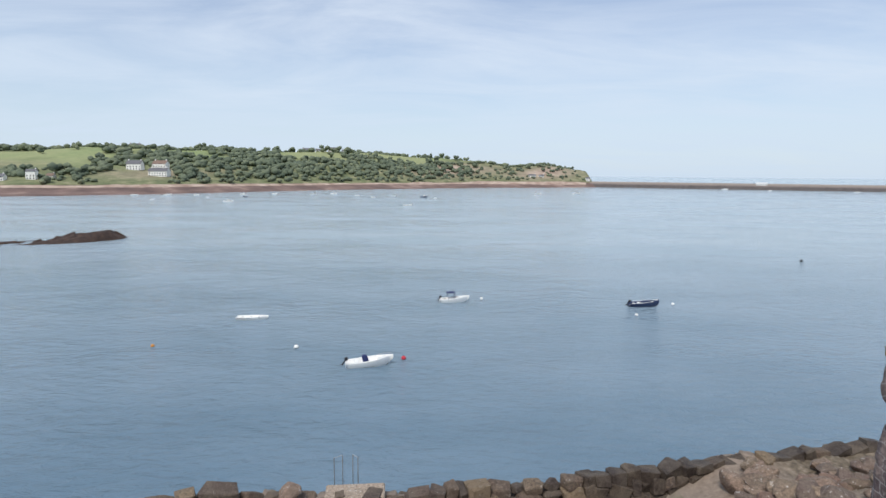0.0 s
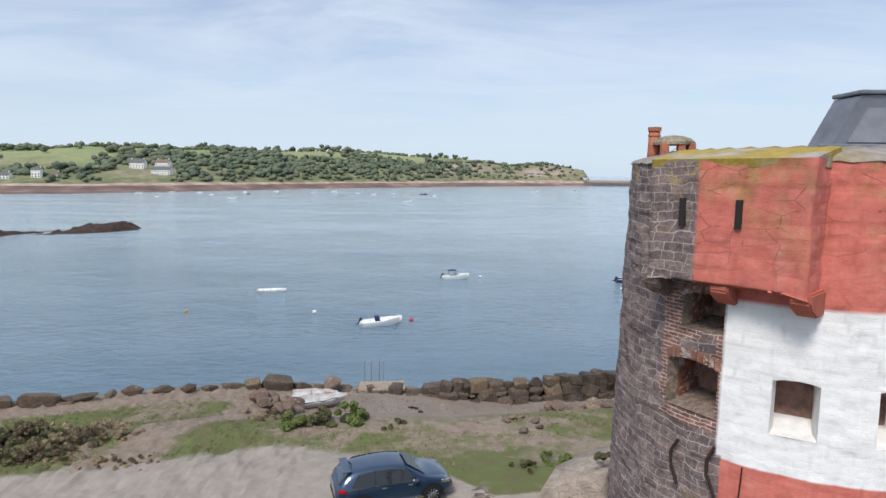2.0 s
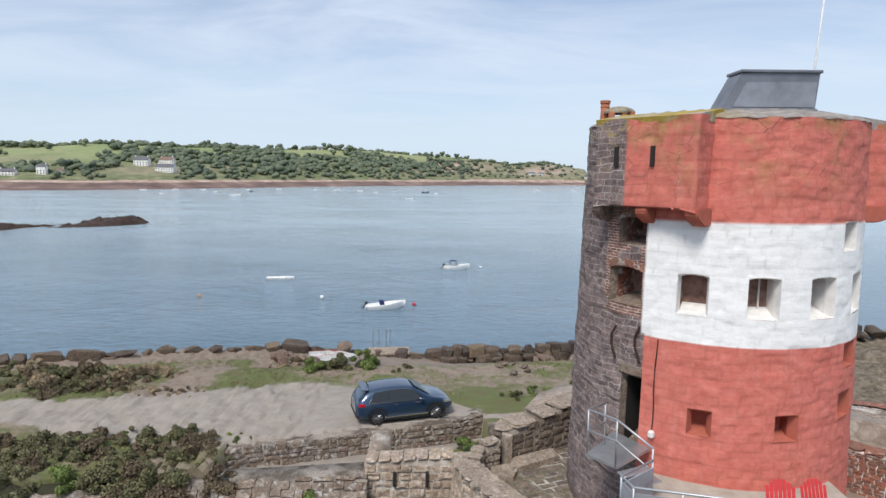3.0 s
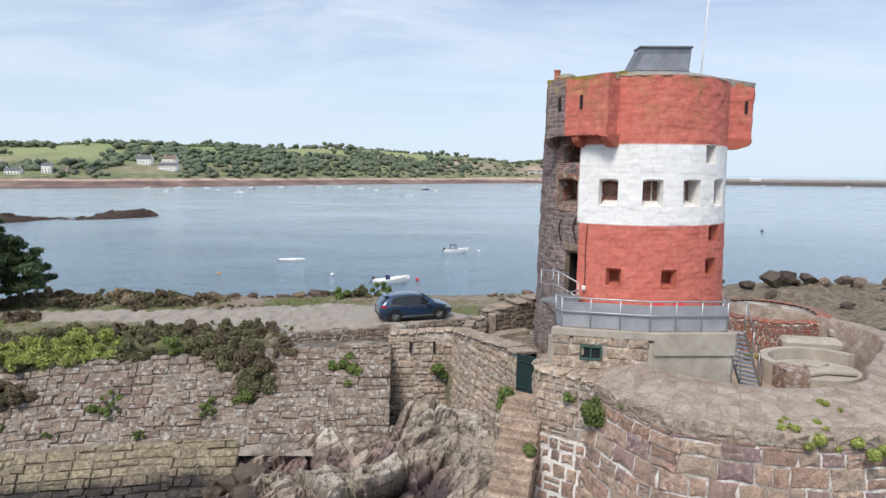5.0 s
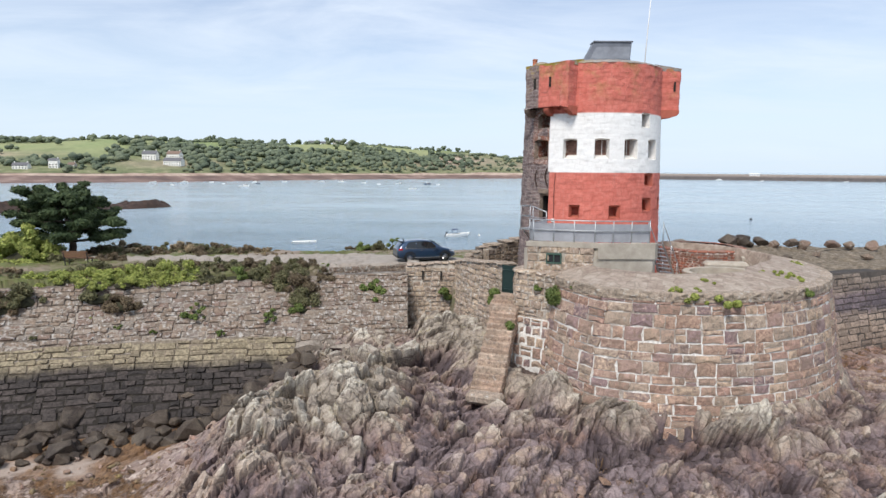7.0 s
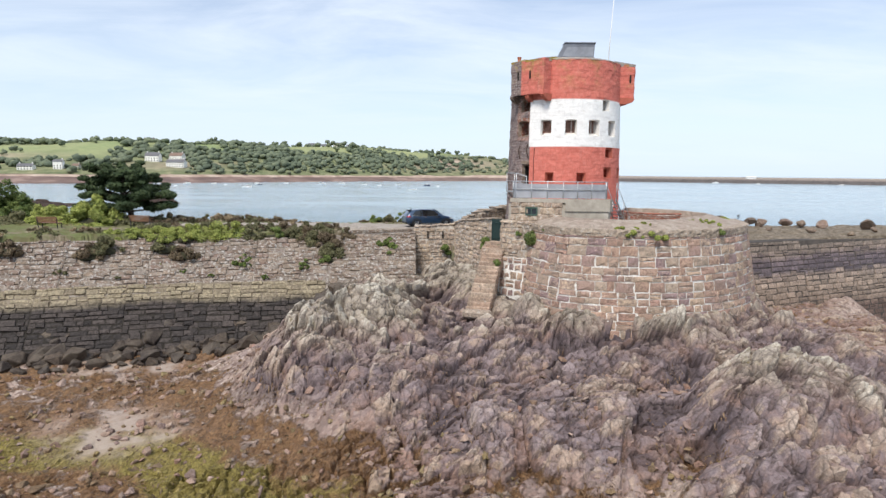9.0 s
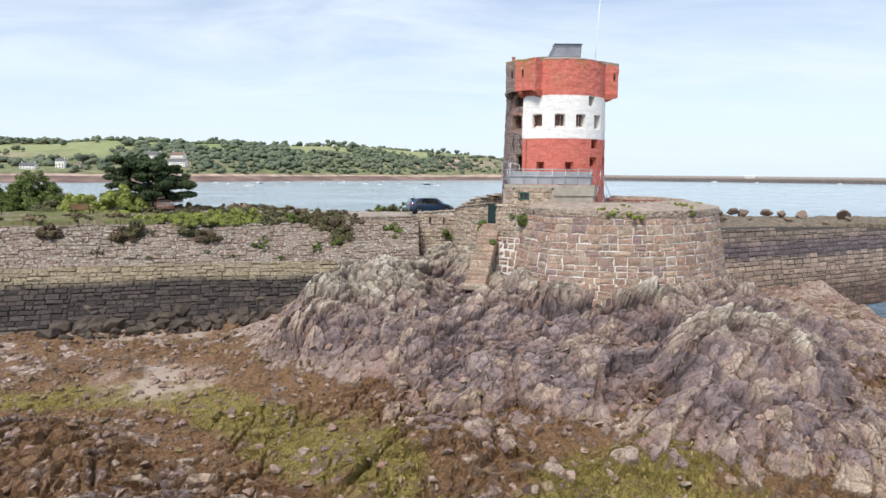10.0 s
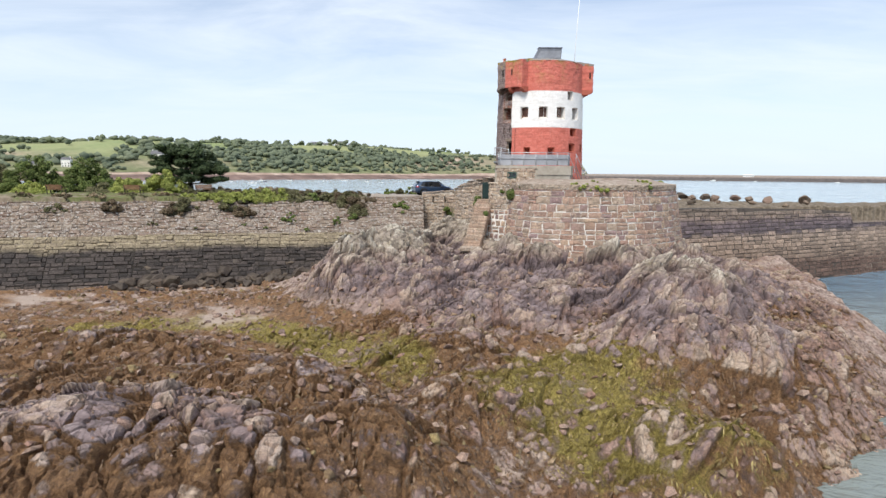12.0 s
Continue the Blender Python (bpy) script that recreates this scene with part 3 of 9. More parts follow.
# ---------------------------------------------------------------- sea
def build_sea():
    k = Mat("sea_water", 0.1, 0, 0.5)
    k.b.inputs["IOR"].default_value = 1.33
    big = k.noise(0.02, 4, 0.5, stretch=(1.0, 2.0, 1.0))
    x, y, z = k.xyz()
    sea_tone = k.ramp(big, (0.35, (0.31, 0.395, 0.445)), (0.65, (0.36, 0.44, 0.49)))
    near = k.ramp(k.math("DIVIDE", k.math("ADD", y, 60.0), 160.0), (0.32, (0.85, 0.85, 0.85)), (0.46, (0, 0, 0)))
    # paler farther out: low-angle sky reflection put into the water colour
    sky_sheen = k.ramp(k.math("DIVIDE", y, 900.0), (0.05, (0, 0, 0)), (0.24, (1, 1, 1)))
    sea_tone = k.mix(sky_sheen, k.ramp(big, (0.35, (0.1, 0.165, 0.225)), (0.65, (0.145, 0.215, 0.28))), sea_tone)
    k.color(k.mix(near, sea_tone, (0.2, 0.225, 0.2)))
    k.rough(k.ramp(k.noise(0.012, 4, 0.6, stretch=(1.0, 2.5, 1.0)), (0.4, (0.12, 0.12, 0.12)), (0.62, (0.2, 0.2, 0.2))))
    k.bump(k.noise(0.1, 3, 0.55, stretch=(1.0, 1.6, 1.0), distort=0.5), 0.45, 1.2)
    k.bump(k.noise(0.45, 4, 0.62, stretch=(1.0, 1.9, 1.0), distort=0.5), 0.75, 0.55)
    k.bump(k.noise(1.7, 4, 0.65, stretch=(1.0, 1.7, 1.0), distort=0.3), 0.45, 0.1)
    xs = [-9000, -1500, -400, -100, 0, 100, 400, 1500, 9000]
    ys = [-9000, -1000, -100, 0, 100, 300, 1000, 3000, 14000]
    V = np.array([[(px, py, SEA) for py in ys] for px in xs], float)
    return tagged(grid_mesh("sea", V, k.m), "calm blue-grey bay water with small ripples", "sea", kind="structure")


build_sea()

# ---------------------------------------------------------------- far side of the bay
def coast_y(x):
    return np.interp(x, (-1600, -900, -418, -311, -144, 60, 270, 300), (430, 500, 575, 640, 850, 1010, 1090, 1300))


def crest(x):
    """Height of the ridge against x, about 1100 m out."""
    return np.interp(x, (-1600, -900, -760, -560, -440, -270, -130, -25, 60, 95, 150, 215, 262, 300), (70, 70, 66, 70, 66, 64, 62, 52, 44, 36, 40, 31, 19, 5))


def hill_height(x, y):
    v = y - coast_y(x)
    yr = coast_y(x) + 260
    h = 20 + (crest(1000 * x / yr) - 25) * yr / 1000 - np.interp(x, (-700, -300, 0), (0, 0, 0))
    steep = np.interp(x, (-700, -200, 60, 250), (330, 300, 120, 60))
    z = 8.5 * sstep(-10, 10, v) + (h - 8.5) * np.clip(v / steep, 0, 1) ** 0.9
    z = z + 4 * fbm(x * 0.012, y * 0.012, 4, 8) * sstep(20, 120, v)
    return np.where(v < 4, np.interp(v / np.interp(x, (-500, -150, 250), (1.0, 0.75, 0.35)), (-110, -86, -40, -6, 3), (-4, 0.9, 3.2, 7.2, 8.4)) + 0.8 * fbm(x * 0.03, y * 0.06, 4, 5), np.maximum(z, 8.4))


def build_hill():
    k = Mat("hillside", 0.95, 0, 0.15)
    sc = k.attr("scrub")
    bare = k.attr("bare")
    shore = k.attr("shore")
    # field and scrub greens paled: distance haze put into the colour
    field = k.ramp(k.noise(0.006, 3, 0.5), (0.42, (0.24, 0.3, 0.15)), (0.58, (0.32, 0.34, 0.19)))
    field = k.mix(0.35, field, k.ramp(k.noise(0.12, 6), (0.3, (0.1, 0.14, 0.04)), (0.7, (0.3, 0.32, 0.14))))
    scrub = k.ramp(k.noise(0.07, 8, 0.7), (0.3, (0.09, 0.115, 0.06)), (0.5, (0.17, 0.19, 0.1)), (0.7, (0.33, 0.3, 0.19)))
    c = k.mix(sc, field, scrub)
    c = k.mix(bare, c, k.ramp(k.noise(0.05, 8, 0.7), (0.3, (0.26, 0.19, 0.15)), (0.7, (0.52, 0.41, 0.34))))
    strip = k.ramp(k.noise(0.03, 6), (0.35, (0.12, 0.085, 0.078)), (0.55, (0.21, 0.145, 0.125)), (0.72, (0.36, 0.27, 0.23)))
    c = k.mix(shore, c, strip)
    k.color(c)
    k.bump(k.noise(0.3, 6), 0.8, 1.0)
    xs = np.concatenate([np.arange(-1600, -760, 40.0), np.arange(-760, 305, 5.0)])
    v = np.concatenate([np.arange(-120, 30, 4.0), np.arange(30, 460, 9.0), np.array([600.0, 900.0])])
    X = np.repeat(xs[:, None], len(v), 1)
    Y = coast_y(X) + v[None]
    Z = hill_height(X, Y)
    V_ = v[None] + 0 * X
    n = fbm(X * 0.008, Y * 0.008, 4, 21)
    scrub_m = np.clip(sstep(170, 70, V_ + 120 * n) + 0.7 * sstep(0.0, 0.25, n), 0, 1)
    bare_m = np.clip(mound(X, V_, 15, 75, 75, 40) + mound(X, V_, 185, 45, 60, 30) + 0.9 * mound(X, V_, -560, 150, 70, 45, -10) + 0.5 * mound(X, V_, -330, 70, 50, 30), 0, 1) * sstep(-0.3, 0.2, n + 0.15)
    shore_m = sstep(8, 2, V_ + 6 * n)
    g = grid_mesh("hillside", np.stack([X, Y, Z], -1), k.m, attrs={"scrub": scrub_m, "bare": bare_m, "shore": shore_m})
    return tagged(g, "green hillside with fields and scrub across the bay", "hill", kind="structure")


build_hill()


def build_pale_strip():
    """Sand and shingle at the head of the far shore."""
    k = Mat("far_sand", 0.95, 0, 0.1)
    k.color(k.ramp(k.noise(0.08, 6), (0.35, (0.3, 0.21, 0.17)), (0.65, (0.5, 0.4, 0.33))))
    xs = np.arange(-800, 262, 6.0)
    v = np.array([-2.0, 4.0, 9.0, 15.0])
    X = np.repeat(xs[:, None], len(v), 1)
    Y = coast_y(X) - 6 + v[None] * (0.6 + 0.5 * vnoise(X * 0.03, X * 0))
    Z = hill_height(X, Y) + np.array([-0.3, 0.5, 0.8, -0.3])[None]
    ob = grid_mesh("far_beach", np.stack([X, Y, Z], -1), k.m)
    tagged(ob, "pale sand strip along the far shore", "beach", kind="structure")


build_pale_strip()


def blob(rng, n=1, squash=0.8):
    """One lumpy clump of foliage, as points and faces."""
    bm = bmesh.new()
    bmesh.ops.create_icosphere(bm, subdivisions=n, radius=1)
    P = np.array([v.co[:] for v in bm.verts])
    F = np.array([[v.index for v in f.verts] for f in bm.faces])
    bm.free()
    P = P * (1 + 0.34 * (rng.random((len(P), 1)) - 0.5))
    P[:, 2] *= squash
    return P, F


def leaf_mat(name, stops, scale=0.5):
    k = Mat(name, 0.9, 0, 0.2)
    c = k.ramp(k.noise(scale, 6, 0.7), *stops)
    isl = k.ramp(k.island(), (0, (0.8, 0.82, 0.84)), (1, (1.2, 1.17, 1.1)))
    k.color(k.mix(1.0, c, isl, "MULTIPLY"))
    k.bump(k.noise(scale * 8, 5), 0.8, 0.4 / scale * 0.2)
    return k.m


def build_far_woods():
    rng = np.random.default_rng(4)
    shapes = [blob(rng, 1) for _ in range(8)]
    Vs, Fs, off = [], [], 0
    xs, vs = rng.uniform(-1100, 255, 10000), rng.uniform(8, 430, 10000)
    n = fbm(xs * 0.008, (coast_y(xs) + vs) * 0.008, 4, 21)
    for x, v, q in zip(xs, vs, n):
        y = float(coast_y(x)) + v
        wood = (v < 90 + 160 * max(0, q)) or q > 0.14 or x < -640 or (v > 300 and rng.random() < 0.2)
        if x > 60 and v > 30 and rng.random() < 0.6:
            wood = False
        if not wood or rng.random() < 0.35:
            continue
        if any(abs(x - hx) < 20 and -75 < y - hy < 10 for hx, hy in FAR_CLEAR):
            continue
        s = rng.uniform(2.4, 6.0) * (0.75 if v < 40 else 1.0) * (0.7 if x > 60 else 1)
        z = float(hill_height(np.array([x]), np.array([y]))[0])
        for _ in range(2):
            P, F = shapes[rng.integers(6)]
            d = rng.normal(0, 0.45, 3) * s
            Vs.append(P * s * rng.uniform(0.6, 1.0) * np.array([1.15, 1.15, 1.0]) + [x + d[0], y + d[1], z + s * 0.65 + d[2] * 0.5])
            Fs.append(F + off)
            off += len(P)
    # single tall trees against the sky and along the field edges
    for x in rng.uniform(-700, 60, 60):
        v = 330 + rng.uniform(-60, 25) if rng.random() < 0.6 else rng.uniform(90, 300)
        y = float(coast_y(x)) + v
        z = float(hill_height(np.array([x]), np.array([y]))[0])
        s = rng.uniform(3.6, 6.2)
        for _ in range(5):
            P, F = shapes[rng.integers(6)]
            d = rng.normal(0, 0.5, 3) * s
            Vs.append(P * s * rng.uniform(0.5, 0.8) + [x + d[0], y + d[1], z + s * 1.1 + d[2] * 0.6])
            Fs.append(F + off)
            off += len(P)
    # hedgerow along the ridge
    for x in np.arange(-760, 120, 7.0):
        if rng.random() < 0.25:
            continue
        v = 325 + 25 * math.sin(x * 0.02)
        if x > 0:
            v = 110
        y = float(coast_y(x)) + v
        z = float(hill_height(np.array([x]), np.array([y]))[0])
        s = rng.uniform(2.0, 4.6) + (2.5 if rng.random() < 0.12 else 0)
        P, F = shapes[rng.integers(6)]
        Vs.append(P * s * np.array([1.3, 1.2, 0.9]) + [x, y, z + s * 0.5])
        Fs.append(F + off)
        off += len(P)
    # leaf greens greyed and lightened to carry the haze across the bay
    mat = leaf_mat("hazed_foliage", ((0.3, (0.085, 0.11, 0.082)), (0.5, (0.13, 0.158, 0.108)), (0.72, (0.2, 0.222, 0.145))), 0.06)
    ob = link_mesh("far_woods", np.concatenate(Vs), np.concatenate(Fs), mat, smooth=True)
    tagged(ob, "dense dark green woods and hedges on the far hillside", "woods", kind="stuff")


FAR_CLEAR = [(-361, 707), (-340, 727), (-336, 712), (-420, 605), (-450, 600), (-325, 690)]
build_far_woods()


def far_house(x, y, w, d, h, roof, wallm, roofm, winm, turn=0.0, chim=1):
    e = new("house")
    z = float(hill_height(np.array([x]), np.array([y]))[0]) - 1.0
    e.matrix_world = pose(x, y, z, 0, 0, turn)
    bm = bmesh.new()
    pts = [(-w / 2, -d / 2), (w / 2, -d / 2), (w / 2, d / 2), (-w / 2, d / 2)]
    lo = [bm.verts.new((a, b, 0)) for a, b in pts]
    hi = [bm.verts.new((a, b, h)) for a, b in pts]
    r = [bm.verts.new((-w / 2, 0, h + roof)), bm.verts.new((w / 2, 0, h + roof))]
    for i in range(4):
        if i % 2 == 0:
            bm.faces.new((lo[i], lo[(i + 1) % 4], hi[(i + 1) % 4], hi[i]))
    bm.faces.new((lo[1], lo[2], hi[2], r[1], hi[1]))
    bm.faces.new((lo[3], lo[0], hi[0], r[0], hi[3]))
    part("wall", bm, wallm, e)
    bm = bmesh.new()
    ov, th = 0.4, 0.25
    for s in (-1, 1):
        a = [(-w / 2 - ov, s * (d / 2 + ov), h - roof * ov / (d / 2)), (w / 2 + ov, s * (d / 2 + ov), h - roof * ov / (d / 2)), (w / 2 + ov, 0, h + roof), (-w / 2 - ov, 0, h + roof)]
        vb = [bm.verts.new(p) for p in a]
        vt = [bm.verts.new((p[0], p[1], p[2] + th)) for p in a]
        bm.faces.new(vt)
        bm.faces.new(vb)
        for i in range(4):
            bm.faces.new((vb[i], vb[(i + 1) % 4], vt[(i + 1) % 4], vt[i]))
    part("roof", bm, roofm, e)
    for i in range(chim):
        bm = bmesh.new()
        bmesh.ops.create_cube(bm, size=1, matrix=Matrix.LocRotScale(((-1 if i else 1) * w * 0.42, 0, h + roof + 0.6), None, (0.9, 0.7, 1.8)))
        part("chimney", bm, wallm, e)
    nx = max(2, int(w / 3))
    for row in range(2 if h > 4 else 1):
        for i in range(nx):
            bm = bmesh.new()
            bmesh.ops.create_cube(bm, size=1, matrix=Matrix.LocRotScale((-w / 2 + (i + 0.5) * w / nx, -d / 2 - 0.03, 1.5 + row * 2.6), None, (1.1, 0.16, 1.3)))
            part("window", bm, winm, e)
    return tagged(e, "white rendered house with a grey slate roof on the far hillside", "house", group="houses across the bay")


def build_far_houses():
    white, slate, dark = plain("house_render", (0.8, 0.79, 0.75), 0.9, scale=0.8), plain("slate_roof", (0.13, 0.13, 0.14), 0.8, scale=1.0), plain("dark_glazing", (0.03, 0.035, 0.04), 0.2, scale=1)
    brownr = plain("tile_roof", (0.2, 0.14, 0.11), 0.85, scale=1.0)
    stone_w = plain("stone_render", (0.5, 0.47, 0.42), 0.9, scale=0.8)
    for a in ((-361, 707, 17, 9, 7.4, 4.0, white, slate, 0), (-340, 727, 17, 9, 7.2, 3.8, white, brownr, -8), (-325, 690, 22, 9, 6.4, 3.6, white, slate, -5),
              (-418, 612, 9, 7, 8.5, 2.0, white, slate, 10), (-445, 600, 15, 8, 4.5, 2.6, white, slate, 8), (-405, 622, 7, 6, 4.0, 2.0, stone_w, brownr, 0),
              (-250, 1120, 22, 10, 6, 3.5, stone_w, slate, 0), (-235, 1160, 20, 9, 6, 3.5, white, slate, 10), (-205, 1130, 20, 10, 7, 4, stone_w, slate, -10), (-185, 1150, 16, 9, 6, 3, white, slate, 0),
              (-478, 940, 16, 9, 6, 3, stone_w, slate, 0), (158, 1076, 12, 6, 3.6, 2.0, white, slate, -15), (175, 1080, 9, 5, 3.2, 1.6, white, slate, -15), (262, 1096, 7, 5, 5.2, 2.2, white, slate, 0)):
        far_house(*a[:6], a[6], a[7], dark, a[8], chim=2 if a[2] > 12 else 1)


build_far_houses()


def build_breakwater():
    k = Mat("breakwater_stone", 0.9, 0, 0.3)
    x, y, z = k.xyz()
    n = k.noise(0.3, 6)
    hz = k.math("ADD", k.math("DIVIDE", z, 12.0), k.math("MULTIPLY", k.math("SUBTRACT", n, 0.5), 0.1))
    k.color(k.mix(0.3, k.ramp(hz, (0.5, (0.055, 0.05, 0.055)), (0.62, (0.17, 0.14, 0.13)), (0.8, (0.3, 0.26, 0.23))), k.ramp(n, (0.3, (0.1, 0.09, 0.08)), (0.7, (0.35, 0.3, 0.27)))))
    a, b = np.array([255.0, 1095.0]), np.array([1500.0, 560.0])
    d = (b - a) / np.linalg.norm(b - a)
    nrm = np.array([d[1], -d[0]])
    if nrm[1] > 0:
        nrm = -nrm
    prof = [(3.0, -3), (1.2, 8.4), (-3, 8.6), (-3.3, 11.4), (-4.6, 11.4), (-4.8, 8.6), (-12, 8.4), (-14, -3)]
    V = np.array([[(a[0] + d[0] * t + nrm[0] * o, a[1] + d[1] * t + nrm[1] * o, h) for o, h in prof] for t in np.linspace(0, 1355, 60)])
    tagged(grid_mesh("breakwater", V, k.m, smooth=False), "long dark stone breakwater with a parapet across the bay", "breakwater", kind="structure")
    # dark weed line of the rocky shore under the headland
    ob = far_house(520, 985, 16, 6, 3, 1.5, plain("kiosk_white", (0.8, 0.8, 0.78), 0.8, scale=0.5), plain("kiosk_roof", (0.6, 0.6, 0.6), 0.8, scale=0.5), plain("kiosk_glass", (0.05, 0.05, 0.06), 0.2, scale=0.5), -23, 0)
    ob.location.z = 8.45
    ob["label"] = "small white building on the stone breakwater"


build_breakwater()

# ---------------------------------------------------------------- masonry
def stone_block(seed, bevel=0.04, rough=0.07):
    """A unit block (1 x 1 x 1, front at -y) with worn, chamfered front edges, 30 triangles or so."""
    rng = random.Random(seed)
    bm = bmesh.new()
    loop = ((-1, -1), (0, -1), (1, -1), (1, 0), (1, 1), (0, 1), (-1, 1), (-1, 0))
    jit = [(rng.uniform(-rough, rough * 0.5), rng.uniform(-rough, rough * 0.5)) for _ in loop]
    out = [(sx * 0.5 + (jx if sx > 0 else -jx if sx < 0 else jx * 2), sz * 0.5 + (jz if sz > 0 else -jz if sz < 0 else jz)) for (sx, sz), (jx, jz) in zip(loop, jit)]
    back = [bm.verts.new((x, 0.5, z)) for x, z in out]
    mid = [bm.verts.new((x, -0.3, z)) for x, z in out]
    front = [bm.verts.new((x * (1 - 2 * bevel * rng.uniform(0.6, 1.5)), -0.5 - rng.uniform(-0.1, 0.06), z * (1 - 2.4 * bevel * rng.uniform(0.6, 1.5)))) for x, z in out]
    c = bm.verts.new((rng.uniform(-0.15, 0.15), -0.5 - rng.uniform(0.0, 0.14), rng.uniform(-0.15, 0.15)))
    n = len(loop)
    for i in range(n):
        j = (i + 1) % n
        bm.faces.new((back[i], back[j], mid[j], mid[i]))
        bm.faces.new((mid[i], mid[j], front[j], front[i]))
        bm.faces.new((front[i], front[j], c))
    return bm


def block_meshes(name, mat, n=8, **kw):
    out = []
    for s in range(n):
        bm = stone_block(s, **kw)
        me = bpy.data.meshes.new(name)
        bm.to_mesh(me)
        bm.free()
        me.materials.append(mat)
        out.append(me)
    return out


def lay(name, cells, mat, matj, parent, keep=300, near=None, tilt=1.0, **kw):
    """cells: (matrix, size) of each stone. The stones nearest to the middle of the place are pieces of their own, the others one mesh."""
    mes = block_meshes(name, mat, **kw)
    rng = random.Random(len(cells))
    order = sorted(range(len(cells)), key=lambda i: near(cells[i][0].translation)) if near else list(range(len(cells)))
    first, rest = order[:keep], order[keep:]
    for i in first:
        m, (w, d, h) = cells[i]
        m = m @ Matrix.Rotation(radians(rng.uniform(-tilt, tilt)), 4, "Y")
        ob = bpy.data.objects.new(name, mes[rng.randrange(len(mes))])
        scene.collection.objects.link(ob)
        ob.parent = parent
        ob.matrix_world = m @ Matrix.Diagonal((w, d, h, 1))
    if rest:
        data = []
        for me in mes:
            P = np.array([v.co[:] for v in me.vertices])
            data.append((P, [tuple(p.vertices) for p in me.polygons]))
        Vs, Fs, off = [], [], 0
        for i in rest:
            m, (w, d, h) = cells[i]
            m = m @ Matrix.Rotation(radians(rng.uniform(-tilt, tilt)), 4, "Y")
            P, F = data[rng.randrange(len(data))]
            M4 = np.array(m @ Matrix.Diagonal((w, d, h, 1)))
            Vs.append(P @ M4[:3, :3].T + M4[:3, 3])
            Fs += [tuple(v + off for v in f) for f in F]
            off += len(P)
        ob = link_mesh(name + "_masonry", np.concatenate(Vs), Fs, matj, parent)
        tagged(ob, kind="stuff")


def courses(length, height, h0, h1, w0, w1, seed=0, joint=0.03):
    """Rows of stones over a strip: (u, v, w, h) of each, in metres."""
    rng = random.Random(seed)
    v, out = 0.0, []
    while v < height - h0 * 0.4:
        h = min(rng.uniform(h0, h1), height - v)
        u = -rng.uniform(0, w0)
        while u < length:
            w = rng.uniform(w0, w1)
            a, b = max(0, u), min(length, u + w)
            if b - a > 0.08:
                c = rng.random()
                if c < 0.12 and h > 0.3:
                    # two thin stones in place of one
                    q = h * rng.uniform(0.35, 0.65)
                    out.append(((a + b) / 2, v + q / 2, b - a - joint, q - joint))
                    out.append(((a + b) / 2, v + (h + q) / 2, b - a - joint, h - q - joint))
                else:
                    out.append(((a + b) / 2, v + h / 2 + rng.uniform(-0.05, 0.05) * h, (b - a - joint) * rng.uniform(0.97, 1.06), (h - joint) * rng.uniform(0.94, 1.1)))
            u += w
        v += h
    return out


def basis(origin, right, out):
    """A pose whose x runs along the wall and whose -y looks out of it."""
    r, o = Vector(right).normalized(), Vector(out).normalized()
    up = o.cross(r) * -1
    up = r.cross(-o)
    if up.z < 0:
        up = -up
    m = Matrix((r, -o, up)).transposed().to_4x4()
    m.translation = origin
    return m


# ---------------------------------------------------------------- tower
def tower_r(z):
    return 3.88 - 0.025 * (z - 18.0)


def on_tower(th, z, extra=0.0):
    r = tower_r(z) + extra
    a = np.radians(th)
    return TC[0] + r * np.sin(a), TC[1] - r * np.cos(a), z


TOWER_TOP, TOWER_FOOT = 22.95, 9.2
# openings: (angle from, to, z from, z to, depth, kind)
OPENINGS = [
    (-34.8, -23.6, 18.00, 19.06, 0.60, "white"),
    (-10.3, 1.2, 18.00, 19.06, 0.60, "white"),
    (13.4, 25.6, 18.00, 19.06, 0.60, "white"),
    (37.9, 50.8, 18.00, 19.06, 0.60, "white"),
    (29.1, 39.1, 19.66, 20.42, 0.60, "white"),
    (34.2, 46.3, 16.57, 17.26, 0.55, "red"),
    (-28.3, -19.7, 14.88, 15.58, 0.55, "red"),
    (2.2, 11.5, 14.88, 15.58, 0.55, "red"),
    (32.2, 43.9, 15.22, 15.95, 0.55, "red"),
    (58.0, 66.0, 15.22, 15.95, 0.55, "red"),
    (-61.3, -48.1, 19.66, 20.42, 0.90, "bare"),
    (-65.2, -48.7, 18.00, 19.06, 0.90, "bare"),
    (-55.2, -46.0, 13.85, 16.12, 1.00, "door"),
    (-110.0, -101.0, 18.00, 19.06, 0.60, "bare"),
]


